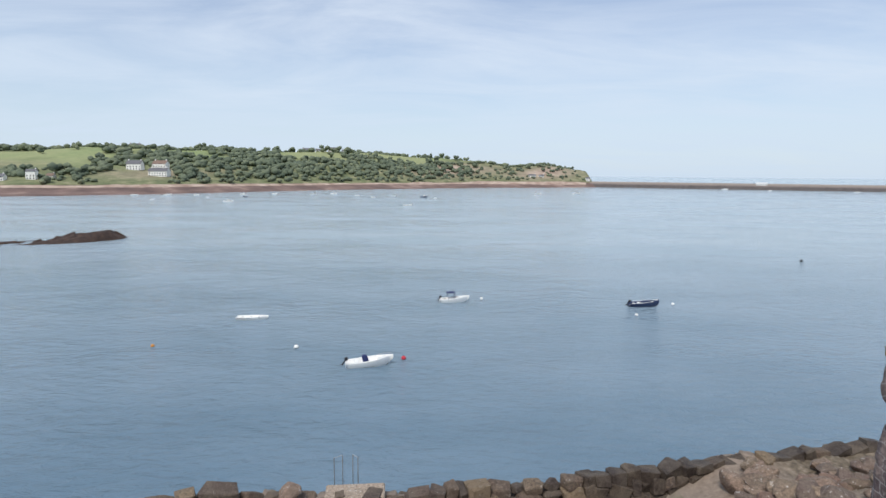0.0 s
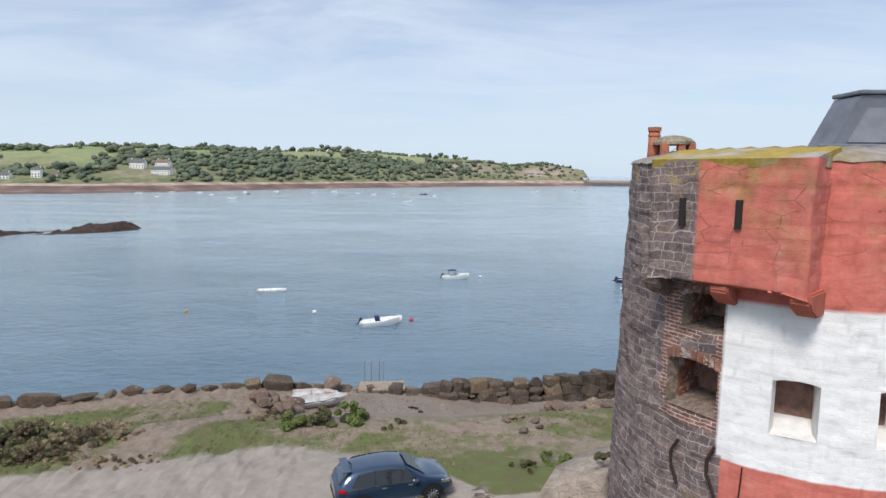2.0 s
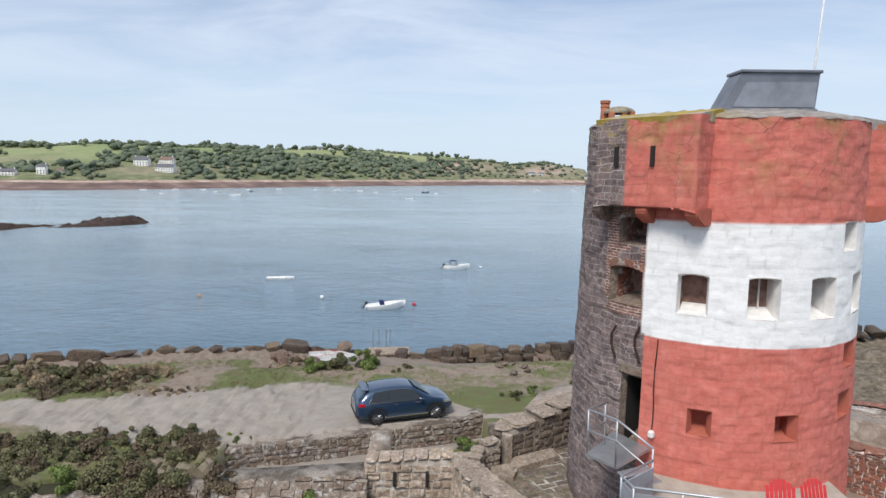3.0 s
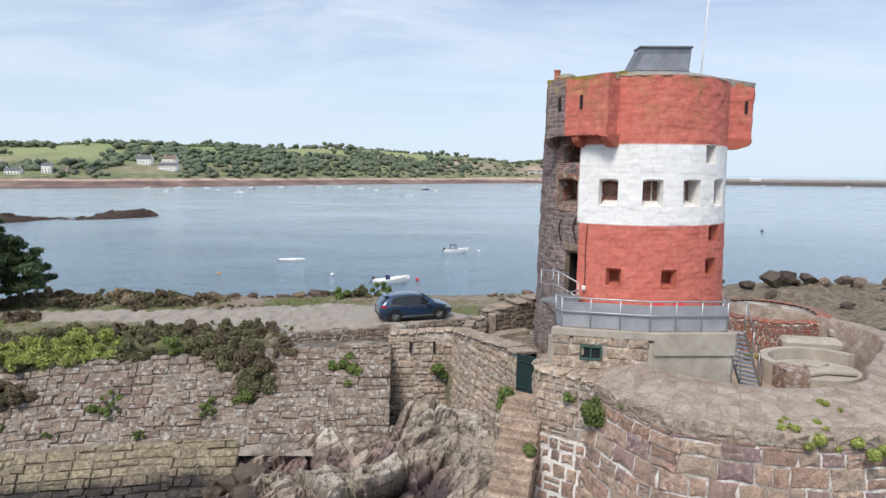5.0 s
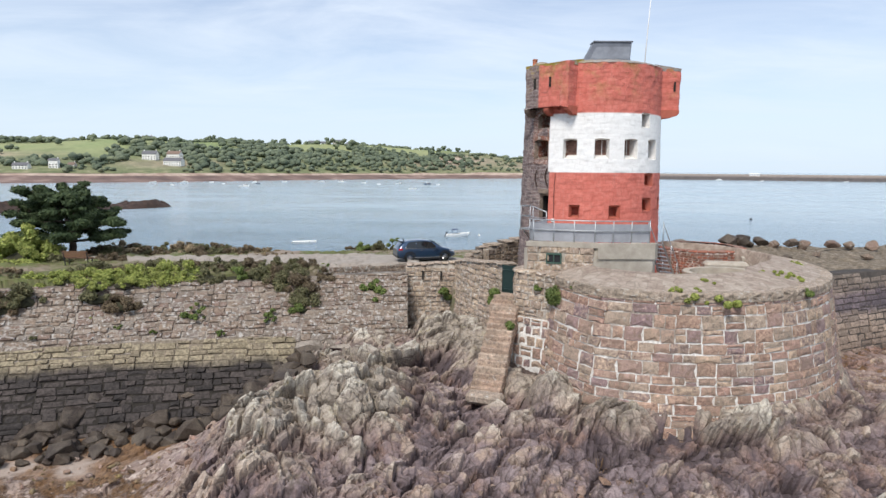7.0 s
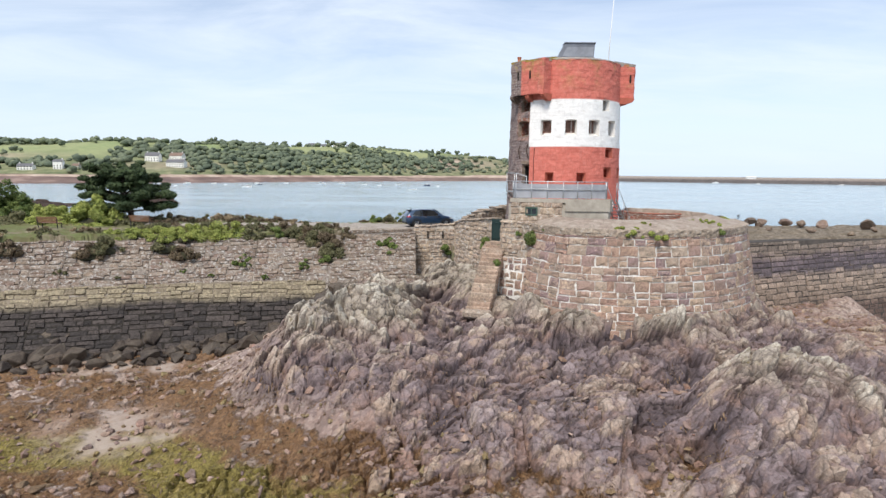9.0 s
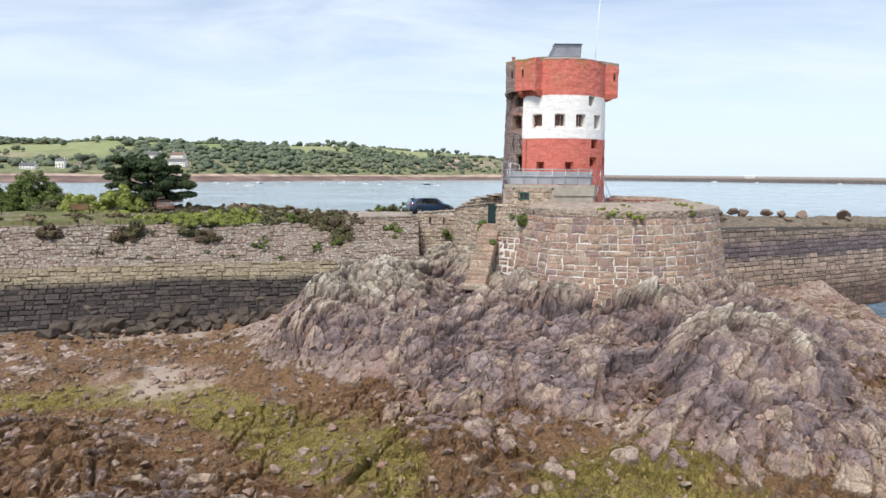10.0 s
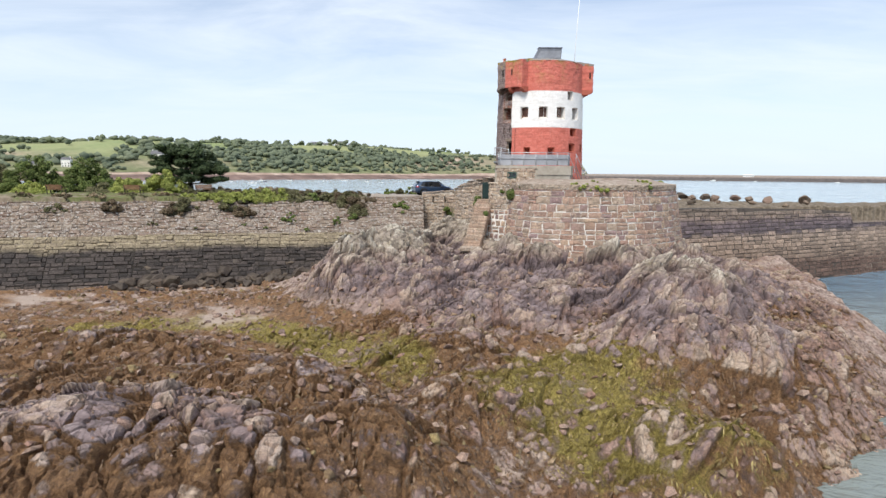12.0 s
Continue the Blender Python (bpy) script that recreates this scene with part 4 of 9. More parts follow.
def tower_material():
    k = Mat("tower_wall", 0.88, 0, 0.25)
    x, y, z = k.xyz()
    paint, red = k.attr("paint"), k.attr("red")
    n1, n2, n3 = k.noise(0.9, 7, 0.62), k.noise(4.5, 8, 0.66), k.noise(22, 6, 0.65)
    rd = k.ramp(n2, (0.33, (0.56, 0.15, 0.115)), (0.5, (0.61, 0.18, 0.14)), (0.66, (0.65, 0.215, 0.17)))
    rd = k.mix(k.ramp(k.noise(1.6, 8, 0.72), (0.58, (0, 0, 0)), (0.74, (0.3, 0.3, 0.3))), rd, (0.45, 0.2, 0.15))
    chip = k.math("MULTIPLY", k.ramp(k.noise(3.6, 4, 0.8), (0.66, (0, 0, 0)), (0.69, (0.85, 0.85, 0.85))), k.ramp(k.math("DIVIDE", z, 30.0), (0.7, (0.15, 0.15, 0.15)), (0.72, (1, 1, 1))))
    # lichen stains on the parapet paint
    hi = k.ramp(k.math("DIVIDE", z, 30.0), (0.69, (0, 0, 0)), (0.75, (1, 1, 1)))
    lich = k.math("MULTIPLY", k.ramp(k.noise(0.75, 7, 0.7), (0.5, (0, 0, 0)), (0.63, (0.75, 0.75, 0.75))), hi)
    rd = k.mix(lich, rd, k.ramp(n2, (0.3, (0.22, 0.15, 0.05)), (0.7, (0.42, 0.3, 0.12))))
    rd = k.mix(chip, rd, (0.07, 0.04, 0.035))
    streak = k.ramp(k.noise(1.4, 6, 0.6, stretch=(2.2, 2.2, 0.18)), (0.58, (0, 0, 0)), (0.74, (0.25, 0.25, 0.25)))
    rd = k.mix(streak, rd, (0.62, 0.36, 0.31))
    wh = k.ramp(n2, (0.33, (0.78, 0.77, 0.755)), (0.5, (0.86, 0.855, 0.84)))
    wh = k.mix(k.math("MULTIPLY", k.attr("joint"), k.ramp(n1, (0.42, (0, 0, 0)), (0.6, (0.35, 0.35, 0.35)))), wh, (0.45, 0.44, 0.42))
    wh = k.mix(k.ramp(k.noise(2.3, 9, 0.75), (0.62, (0, 0, 0)), (0.72, (0.5, 0.5, 0.5))), wh, (0.6, 0.59, 0.55))
    rd = k.mix(k.math("MULTIPLY", k.attr("joint"), 0.3), rd, (0.33, 0.085, 0.06))
    # thin cracks along the old joints of the parapet
    vo = k.voro(1.5, "DISTANCE_TO_EDGE", stretch=(1.0, 1.0, 2.1))
    split = k.math("MULTIPLY", k.ramp(vo.outputs["Distance"], (0.0, (0.8, 0.8, 0.8)), (0.022, (0, 0, 0))), k.ramp(k.noise(1.1, 5, 0.7), (0.46, (0, 0, 0)), (0.54, (1, 1, 1))))
    rd = k.mix(k.math("MULTIPLY", split, k.math("ADD", k.math("MULTIPLY", hi, 0.7), 0.3)), rd, (0.13, 0.05, 0.04))
    col = k.mix(red, wh, rd)
    wob = k.math("MULTIPLY", k.math("SUBTRACT", k.noise(0.8, 4, 0.6), 0.5), 0.7)
    sv = k.N("ShaderNodeCombineXYZ")
    k.L(k.math("ADD", k.attr("arc"), wob), sv.inputs[0])
    k.L(k.math("ADD", z, k.math("MULTIPLY", wob, 0.6)), sv.inputs[1])
    ms = k.N("ShaderNodeTexBrick")
    ms.offset_frequency, ms.squash_frequency, ms.squash, ms.offset = 2, 3, 0.7, 0.42
    ms.inputs["Scale"].default_value = 1.0
    ms.inputs["Brick Width"].default_value, ms.inputs["Row Height"].default_value, ms.inputs["Mortar Size"].default_value = 0.38, 0.18, 0.009
    ms.inputs["Mortar Smooth"].default_value = 0.25
    ms.inputs["Color1"].default_value, ms.inputs["Color2"].default_value = (0.1, 0.075, 0.085, 1), (0.27, 0.205, 0.19, 1)
    ms.inputs["Mortar"].default_value = (0.42, 0.39, 0.37, 1)
    k.L(sv.outputs[0], ms.inputs["Vector"])
    j = ms.outputs["Fac"]
    bare = k.mix(0.55, k.ramp(n2, (0.33, (0.1, 0.075, 0.075)), (0.5, (0.22, 0.17, 0.16)), (0.66, (0.4, 0.33, 0.29))), ms.outputs["Color"])
    bare = k.mix(1.0, bare, k.ramp(n3, (0.36, (0.65, 0.63, 0.63)), (0.64, (1.25, 1.22, 1.2))), "MULTIPLY")
    bare = k.mix(k.ramp(k.noise(6.0, 8, 0.75), (0.6, (0, 0, 0)), (0.68, (0.7, 0.7, 0.7))), bare, (0.5, 0.48, 0.45))
    bare = k.mix(k.math("MULTIPLY", j, k.ramp(n1, (0.4, (0.1, 0.1, 0.1)), (0.6, (0.6, 0.6, 0.6)))), bare, (0.5, 0.47, 0.44))
    # brick lining round the landward windows
    cv = k.N("ShaderNodeCombineXYZ")
    k.L(k.attr("arc"), cv.inputs[0])
    k.L(z, cv.inputs[1])
    bt = k.N("ShaderNodeTexBrick")
    bt.inputs["Scale"].default_value = 1.0
    bt.inputs["Brick Width"].default_value, bt.inputs["Row Height"].default_value, bt.inputs["Mortar Size"].default_value = 0.23, 0.078, 0.008
    bt.inputs["Color1"].default_value, bt.inputs["Color2"].default_value, bt.inputs["Mortar"].default_value = (0.3, 0.14, 0.1, 1), (0.17, 0.09, 0.075, 1), (0.5, 0.46, 0.42, 1)
    k.L(cv.outputs[0], bt.inputs["Vector"])
    lining = k.mix(1.0, bt.outputs["Color"], k.ramp(n2, (0.33, (0.5, 0.5, 0.5)), (0.66, (1.4, 1.4, 1.4))), "MULTIPLY")
    bare = k.mix(k.attr("brick"), bare, lining)
    # lichen on the landward box
    bare = k.mix(k.math("MULTIPLY", hi, k.ramp(k.noise(1.7, 8, 0.72), (0.56, (0, 0, 0)), (0.64, (0.7, 0.7, 0.7)))), bare, (0.36, 0.27, 0.09))
    col = k.mix(paint, bare, col)
    k.color(col)
    k.bump(k.math("SUBTRACT", 1.0, j), 0.35, 0.03).bump(n2, 0.25, 0.035).bump(k.noise(9, 5, 0.6), 0.2, 0.03).bump(n3, 0.35, 0.015)
    return k.m


def tube_simple(bm, a, b, r):
    m = (b - a).to_track_quat("Z", "Y").to_matrix().to_4x4()
    m.translation = (a + b) / 2
    bmesh.ops.create_cone(bm, cap_ends=True, segments=6, radius1=r, radius2=r, depth=(b - a).length, matrix=m)


def add_box(bm, c, size, rot=None, bevel=0.0):
    m = Matrix.LocRotScale(Vector(c), rot, Vector(size))
    r = bmesh.ops.create_cube(bm, size=1, matrix=m)
    if bevel:
        es = list({e for v in r["verts"] for e in v.link_edges})
        bmesh.ops.bevel(bm, geom=es, offset=bevel, segments=1, affect="EDGES")


def box_bm(c, size, rz=0.0, bevel=0.015):
    bm = bmesh.new()
    add_box(bm, c, size, Euler((0, 0, radians(rz))), bevel)
    return bm


def prism_bm(poly, z0, z1, bm=None):
    bm = bm or bmesh.new()
    lo, hi = [bm.verts.new((x, y, z0)) for x, y in poly], [bm.verts.new((x, y, z1)) for x, y in poly]
    bm.faces.new(lo[::-1])
    bm.faces.new(hi)
    for i in range(len(poly)):
        j = (i + 1) % len(poly)
        bm.faces.new((lo[i], lo[j], hi[j], hi[i]))
    return bm


def build_tower():
    e = new("tower")
    tagged(e, "round stone coastal tower painted in red and white bands", "tower")
    th = np.arange(-180, 180, 0.75)
    zs = np.concatenate([np.arange(TOWER_FOOT, 13.6, 0.1), np.arange(13.6, TOWER_TOP + 0.01, 0.05)])
    # put grid lines on the edges of the openings
    for a, b, z0, z1, *_ in OPENINGS:
        for v in (a, b):
            th[np.abs(th - v).argmin()] = v
        for v in (z0, z1):
            zs[np.abs(zs - v).argmin()] = v
    for v in (17.3, 20.34):
        zs[np.abs(zs - v).argmin()] = v
    th, zs = np.sort(th), np.sort(zs)
    A, Z = np.meshgrid(th, zs, indexing="ij")
    arc = np.radians(A) * 4.0
    warp = 0.9 * fbm(arc * 0.5, Z * 0.5, 3, 2)
    row = np.floor(Z / 0.235 + warp)
    off = hash2(row, row * 0, 3) * 3
    cell = np.floor(arc / (0.32 + 0.24 * hash2(row, row * 0, 9)) + off)
    fz = (Z / 0.235 + warp) - row
    fa = arc / (0.32 + 0.24 * hash2(row, row * 0, 9)) + off - cell
    edge = np.minimum(np.minimum(fz, 1 - fz) * 0.235, np.minimum(fa, 1 - fa) * 0.42)
    joint = np.exp(-((edge / 0.019) ** 2))
    paint = np.where((A > np.where(Z > 17.3, -47.6, -46.1)) & (A < 150), 1.0, 0.0)
    paint = np.where(Z > 20.34, np.where((A > -49) & (A < 150), 1.0, 0.0), paint)
    bump = 0.035 * (hash2(cell, row, 5) - 0.5) + 0.05 * fbm(arc * 2.2, Z * 2.2, 4, 6) - joint * 0.02 * np.where(A > -48.2, 0.55, 1.0) * np.clip(0.9 + 1.6 * fbm(arc * 0.9, Z * 0.9, 2, 8), 0.1, 1.5)
    bump = bump * np.where(paint > 0, np.where((Z > 17.3) & (Z < 20.34), 0.45, 0.8), 1.15)
    hole = np.zeros(A.shape, bool)
    skip = np.zeros((len(th), len(zs) - 1), bool)
    mid_t, mid_z = (th[:-1] + th[1:]) / 2, (zs[:-1] + zs[1:]) / 2
    for a, b, z0, z1, *_ in OPENINGS:
        inn = (A >= a - 0.01) & (A <= b + 0.01) & (Z >= z0 - 0.01) & (Z <= z1 + 0.01)
        bump = np.where(inn, 0, bump)
        sk = ((mid_t > a) & (mid_t < b))[:, None] & ((mid_z > z0) & (mid_z < z1))[None]
        skip[:-1] |= sk
    brickz = np.where(((A > -68) & (A < -48) & (Z > 17.75) & (Z < 20.7)), 1.0, 0.0) * (fbm(arc * 1.5, Z * 1.5, 2, 33) > -0.35)
    red = np.where((Z < 17.3) | (Z > 20.34), 1.0, 0.0)
    x, y, z = on_tower(A, Z, bump)
    wall = grid_mesh("wall", np.stack([x, y, z], -1), tower_material(), closed=True, attrs={"paint": paint, "red": red, "joint": joint, "brick": brickz, "arc": arc}, skip=skip)
    wall.parent = e
    # reveals: splayed tunnels to a dark back
    brick = stone("reveal_brick", ((0.3, 0.12, 0.08), (0.24, 0.1, 0.075), (0.34, 0.17, 0.12)), pale_at=0.56, use="island")
    whitep = plain("reveal_white", (0.74, 0.72, 0.69), 0.9, scale=5)
    redp = plain("reveal_red", (0.42, 0.12, 0.08), 0.9, scale=5)
    bare = stone("reveal_stone", ((0.2, 0.15, 0.13), (0.26, 0.2, 0.16)), use="island")
    # near-black for slits, box floors and the door's depth: their shade as colour
    dark = plain("inside_shade", (0.025, 0.022, 0.02), 0.95, bump=0)
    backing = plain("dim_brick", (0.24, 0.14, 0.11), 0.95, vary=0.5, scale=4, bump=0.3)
    timber = plain("door_paint", (0.02, 0.022, 0.022), 0.6, scale=4)
    for a, b, z0, z1, dep, kind in OPENINGS:
        win = new("door_opening" if kind == "door" else "window")
        win.parent = e
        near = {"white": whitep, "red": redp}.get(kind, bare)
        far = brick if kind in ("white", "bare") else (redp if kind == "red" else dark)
        bm = bmesh.new()
        low = 1.0 if kind == "door" else (0.97 if kind == "red" else 0.95)
        outline = ((0, 0), (1, 0), (1, low), (0.8, low + (1 - low) * 0.75), (0.5, 1.0), (0.2, low + (1 - low) * 0.75), (0, low))
        rings = []
        for ex, pinch, rise in ((0.0, 0.0, 0.0), (-0.24, 0.06, 0.05), (-dep, 0.02, 0.2)):
            if kind == "red":
                pinch = pinch * 3
            rings.append([bm.verts.new(on_tower(a + (b - a) * (s + pinch * (1 - 2 * s)), z0 + (z1 - z0) * (t - pinch * (t > 0.5) + rise * (t < 0.1)), ex)) for s, t in outline])
        n_ = len(outline)
        for q in (0, 1):
            for i in range(n_):
                j = (i + 1) % n_
                f = bm.faces.new((rings[q][i], rings[q][j], rings[q + 1][j], rings[q + 1][i]))
                f.material_index = 0 if i == 0 or (i == 1 and kind == "white") else q
        f = bm.faces.new(rings[2])
        f.material_index = 2
        if low < 1:
            for c, ids in ((1, (2, 3, 4)), (0, (4, 5, 6))):
                corner = bm.verts.new(on_tower(b if c else a, z1, 0.0))
                f = bm.faces.new([rings[0][i] for i in ids] + [corner] if c else [corner] + [rings[0][i] for i in ids][::1])
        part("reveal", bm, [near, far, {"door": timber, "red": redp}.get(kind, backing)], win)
        if kind == "white" and a > -12:
            bm = bmesh.new()
            c0, c1 = Vector(on_tower(a + (b - a) * 0.62, z0 + 0.18, -dep + 0.06)), Vector(on_tower(a + (b - a) * 0.62, z1 - 0.04, -dep + 0.06))
            tube_simple(bm, c0, c1, 0.022)
            part("mullion", bm, whitep, win)
        if kind == "bare":
            # relieving arch of bricks over the opening
            bm = bmesh.new()
            for s in np.linspace(a - 0.8, b + 0.8, 11)[:-1]:
                stp = (b - a + 1.6) / 10
                t = (s + stp / 2 - (a + b) / 2) / (b - a) * 2
                zt = z1 - 0.1 * t * t
                P = [on_tower(q, v, e_) for e_ in (-0.05, 0.02) for q, v in ((s + 0.1, zt), (s + stp - 0.1, zt), (s + stp - 0.1, zt + 0.2), (s + 0.1, zt + 0.2))]
                V_ = [bm.verts.new(p) for p in P]
                bm.faces.new(V_[4:])
                for i in range(4):
                    bm.faces.new((V_[i], V_[(i + 1) % 4], V_[4 + (i + 1) % 4], V_[4 + i]))
            tagged(part("arch", bm, brick, win), kind="stuff")
    # parapet: sloping coping, inner face and roof deck
    coping_mat = Mat("parapet_coping", 0.92)
    n = coping_mat.noise(1.2, 8, 0.7)
    coping_mat.color(coping_mat.mix(coping_mat.math("MULTIPLY", coping_mat.attr("lichen"), coping_mat.ramp(n, (0.36, (0, 0, 0)), (0.5, (1, 1, 1)))), coping_mat.ramp(coping_mat.noise(4, 7), (0.3, (0.19, 0.165, 0.15)), (0.7, (0.37, 0.34, 0.31))), (0.32, 0.23, 0.035)))
    coping_mat.bump(coping_mat.noise(14, 6), 0.6, 0.03)
    prof = [(0.02, TOWER_TOP - 0.02), (-0.02, TOWER_TOP + 0.04), (-0.5, TOWER_TOP + 0.18), (-0.95, TOWER_TOP + 0.28), (-1.0, TOWER_TOP + 0.22), (-1.0, 22.0), (-3.9, 22.1)]
    ths = np.arange(-180, 180, 3.0)
    V = np.array([[on_tower(t, TOWER_TOP, o)[:2] + (zz + 0.02 * math.sin(t * 0.7),) for o, zz in prof] for t in ths])
    lich = np.repeat(np.clip(1.2 - np.abs(ths + 48) / 30, 0, 1)[:, None], len(prof), 1)
    ob = grid_mesh("parapet_coping", V, coping_mat.m, closed=True, attrs={"lichen": lich})
    ob.parent = e
    # iron arms over the door, cable and lamp beside it
    iron = plain("rusty_iron", (0.06, 0.035, 0.028), 0.75, 0.4)
    for arm in (((-58.4, 17.38), (-60.6, 17.1), (-60.4, 16.85), (-57.8, 16.45)), ((-47.6, 17.5), (-49.4, 17.2), (-49.3, 16.95), (-46.6, 16.5))):
        bm = bmesh.new()
        P = [Vector(on_tower(q, v, 0.09)) for q, v in arm]
        for p, r in zip(P, P[1:]):
            tube_simple(bm, p, r, 0.035)
        part("door_arm", bm, iron, e, "bent iron arm above the door")
    part("door_lintel", prism_bm([on_tower(-56.5, 16, 0.03)[:2], on_tower(-50.7, 16, 0.05)[:2], on_tower(-46.1, 16, 0.03)[:2], on_tower(-46.1, 16, -0.2)[:2], on_tower(-56.5, 16, -0.2)[:2]], 16.13, 16.36), bare, e)
    bm = bmesh.new()
    for v in np.arange(14.75, 17.25, 0.25):
        tube_simple(bm, Vector(on_tower(-40.6 + 0.25 * math.sin(v * 3), v, 0.04)), Vector(on_tower(-40.6 + 0.25 * math.sin(v * 3 + 0.75), v + 0.25, 0.04)), 0.016)
    part("cable", bm, iron, e, "dark cable down the red band")
    part("lamp", box_bm(on_tower(-40.3, 14.68, 0.1), (0.16, 0.16, 0.2), 40, 0.04), whitep, e, "small white lamp at the cable foot")
    # machicolation boxes
    mach_mat = wall.data.materials[0]
    machicolation(e, -47.6, 4.3, 1.42, mach_mat, coping_mat.m, bare, redp, dark, True)
    machicolation(e, 90.0, 4.48, 1.58, mach_mat, coping_mat.m, bare, redp, dark, False)
    machicolation(e, 178.0, 4.6, 1.5, mach_mat, coping_mat.m, bare, redp, dark, True)
    return e


lichen_cope = Mat("lichened_coping", 0.92)
lichen_cope.color(lichen_cope.mix(lichen_cope.ramp(lichen_cope.noise(1.1, 8, 0.7), (0.4, (0, 0, 0)), (0.52, (1, 1, 1))), lichen_cope.ramp(lichen_cope.noise(4, 7), (0.3, (0.26, 0.23, 0.2)), (0.7, (0.46, 0.43, 0.38))), lichen_cope.ramp(lichen_cope.noise(6, 6), (0.3, (0.26, 0.19, 0.04)), (0.7, (0.45, 0.33, 0.07)))))
lichen_cope.bump(lichen_cope.noise(14, 6), 0.6, 0.03)
lichen_cope = lichen_cope.m


def machicolation(e, tb, D, w, wallm, copm, bare, redp, dark, lichen):
    """A projecting box on corbels at the parapet, with musket slits."""
    box = new("machicolation")
    box.parent = e
    a = radians(tb)
    o = Vector((math.sin(a), -math.cos(a), 0))
    r = Vector((math.cos(a), math.sin(a), 0))
    base = Vector((TC[0], TC[1], 0))
    z0, z1 = 20.64, TOWER_TOP + 0.03

    def at(u, d, z):
        p = base + r * u + o * d
        return (p.x, p.y, z)

    nu, nz, nd = 34, 44, 12
    rows = []
    us = [(-w, D - (D - 3.2) * (1 - i / nd)) for i in range(nd)] + [(-w + 2 * w * i / nu, D) for i in range(nu + 1)] + [(w, D - (D - 3.2) * (i + 1) / nd) for i in range(nd)]
    zs = np.linspace(z0, z1, nz)
    V, paint, jn = np.zeros((len(us), nz, 3)), np.zeros((len(us), nz)), np.zeros((len(us), nz))
    for i, (u, d) in enumerate(us):
        for j, z in enumerate(zs):
            s = u + d
            row = math.floor(z / 0.3)
            cell = math.floor(s / 0.5 + row * 0.37)
            rel = 0.02 * (float(hash2(np.float64(cell), np.float64(row), 2)) - 0.5) + 0.06 * float(fbm(np.float64(s * 2.0), np.float64(z * 2.0), 4, 6))
            fz, fs = z / 0.3 - row, s / 0.5 + row * 0.37 - cell
            rel -= 0.008 * math.exp(-(min(min(fz, 1 - fz) * 0.3, min(fs, 1 - fs) * 0.5) / 0.03) ** 2)
            jn[i, j] = math.exp(-(min(min(fz, 1 - fz) * 0.3, min(fs, 1 - fs) * 0.5) / 0.03) ** 2)
            zz = z + (0.16 * (1 - (u / w) ** 2) if j == 0 else 0)
            V[i, j] = at(u + rel * (1 if abs(u) >= w - 1e-6 else 0) * (1 if u > 0 else -1), d + rel, zz)
            paint[i, j] = 1.0 if (tb > 0 and tb < 150) or (tb < 0 and u > -0.45) else 0.0
    ob = grid_mesh("box_wall", V, wallm, attrs={"paint": paint, "red": np.ones((len(us), nz)), "joint": jn, "arc": np.array([[u + d] * nz for u, d in us])})
    ob.parent = box
    bm = bmesh.new()
    f = [bm.verts.new(at(u, d, z)) for u, d, z in ((-w, D, z1), (w, D, z1), (w, 3.0, z1 + 0.22), (-w, 3.0, z1 + 0.22))]
    g = [bm.verts.new(at(u, d, z1 - 0.15)) for u, d in ((-w, D - 0.03), (w, D - 0.03), (w, 3.0), (-w, 3.0))]
    bm.faces.new(f)
    for i in range(4):
        bm.faces.new((f[i], f[(i + 1) % 4], g[(i + 1) % 4], g[i]))
    part("box_coping", bm, lichen_cope if lichen else copm, box)
    # black underside: the shade below the box put into its colour
    bm = bmesh.new()
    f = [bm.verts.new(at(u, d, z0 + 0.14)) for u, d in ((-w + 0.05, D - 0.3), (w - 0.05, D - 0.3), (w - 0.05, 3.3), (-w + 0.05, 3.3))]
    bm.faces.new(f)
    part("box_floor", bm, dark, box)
    # corbels
    cols = (-0.94, 0.0, 0.94) if w > 1.3 else (-0.8, 0.8)
    for c in cols:
        bm = bmesh.new()
        u0 = c * w
        prof = [(3.4, z0 + 0.1), (D - 0.02, z0 + 0.1), (D - 0.02, z0 - 0.06), (D - 0.12, z0 - 0.2), (3.86, z0 - 0.36), (3.4, z0 - 0.36)]
        sides = [[bm.verts.new(at(u0 + s, d, z)) for d, z in prof] for s in (-0.17, 0.17)]
        bm.faces.new(sides[0][::-1])
        bm.faces.new(sides[1])
        for i in range(len(prof)):
            j = (i + 1) % len(prof)
            bm.faces.new((sides[0][i], sides[0][j], sides[1][j], sides[1][i]))
        bmesh.ops.bevel(bm, geom=bm.edges[:], offset=0.03, segments=2, affect="EDGES")
        part("corbel", bm, redp if (tb > 0 and tb < 150) or u0 > -0.2 else bare, box)
    # slits: solid blocks, the darkness of the hole put into their colour
    for s in ((-0.52, 0.2) if not 0 < tb < 150 else (0.0,)):
        bm = bmesh.new()
        bmesh.ops.create_cube(bm, size=1, matrix=basis(Vector(at(s * w, D - 0.2, 22.0)), r, o) @ Matrix.Diagonal((0.11, 0.5, 0.52, 1)))
        part("slit", bm, dark, box)
    for sd in ((-1, 1) if 0 < tb < 150 else ()):
        bm = bmesh.new()
        bmesh.ops.create_cube(bm, size=1, matrix=basis(Vector(at(sd * (w - 0.2), (D + 3.8) / 2, 22.0)), o, r * sd) @ Matrix.Diagonal((0.11, 0.5, 0.52, 1)))
        part("slit", bm, dark, box)


tower = build_tower()

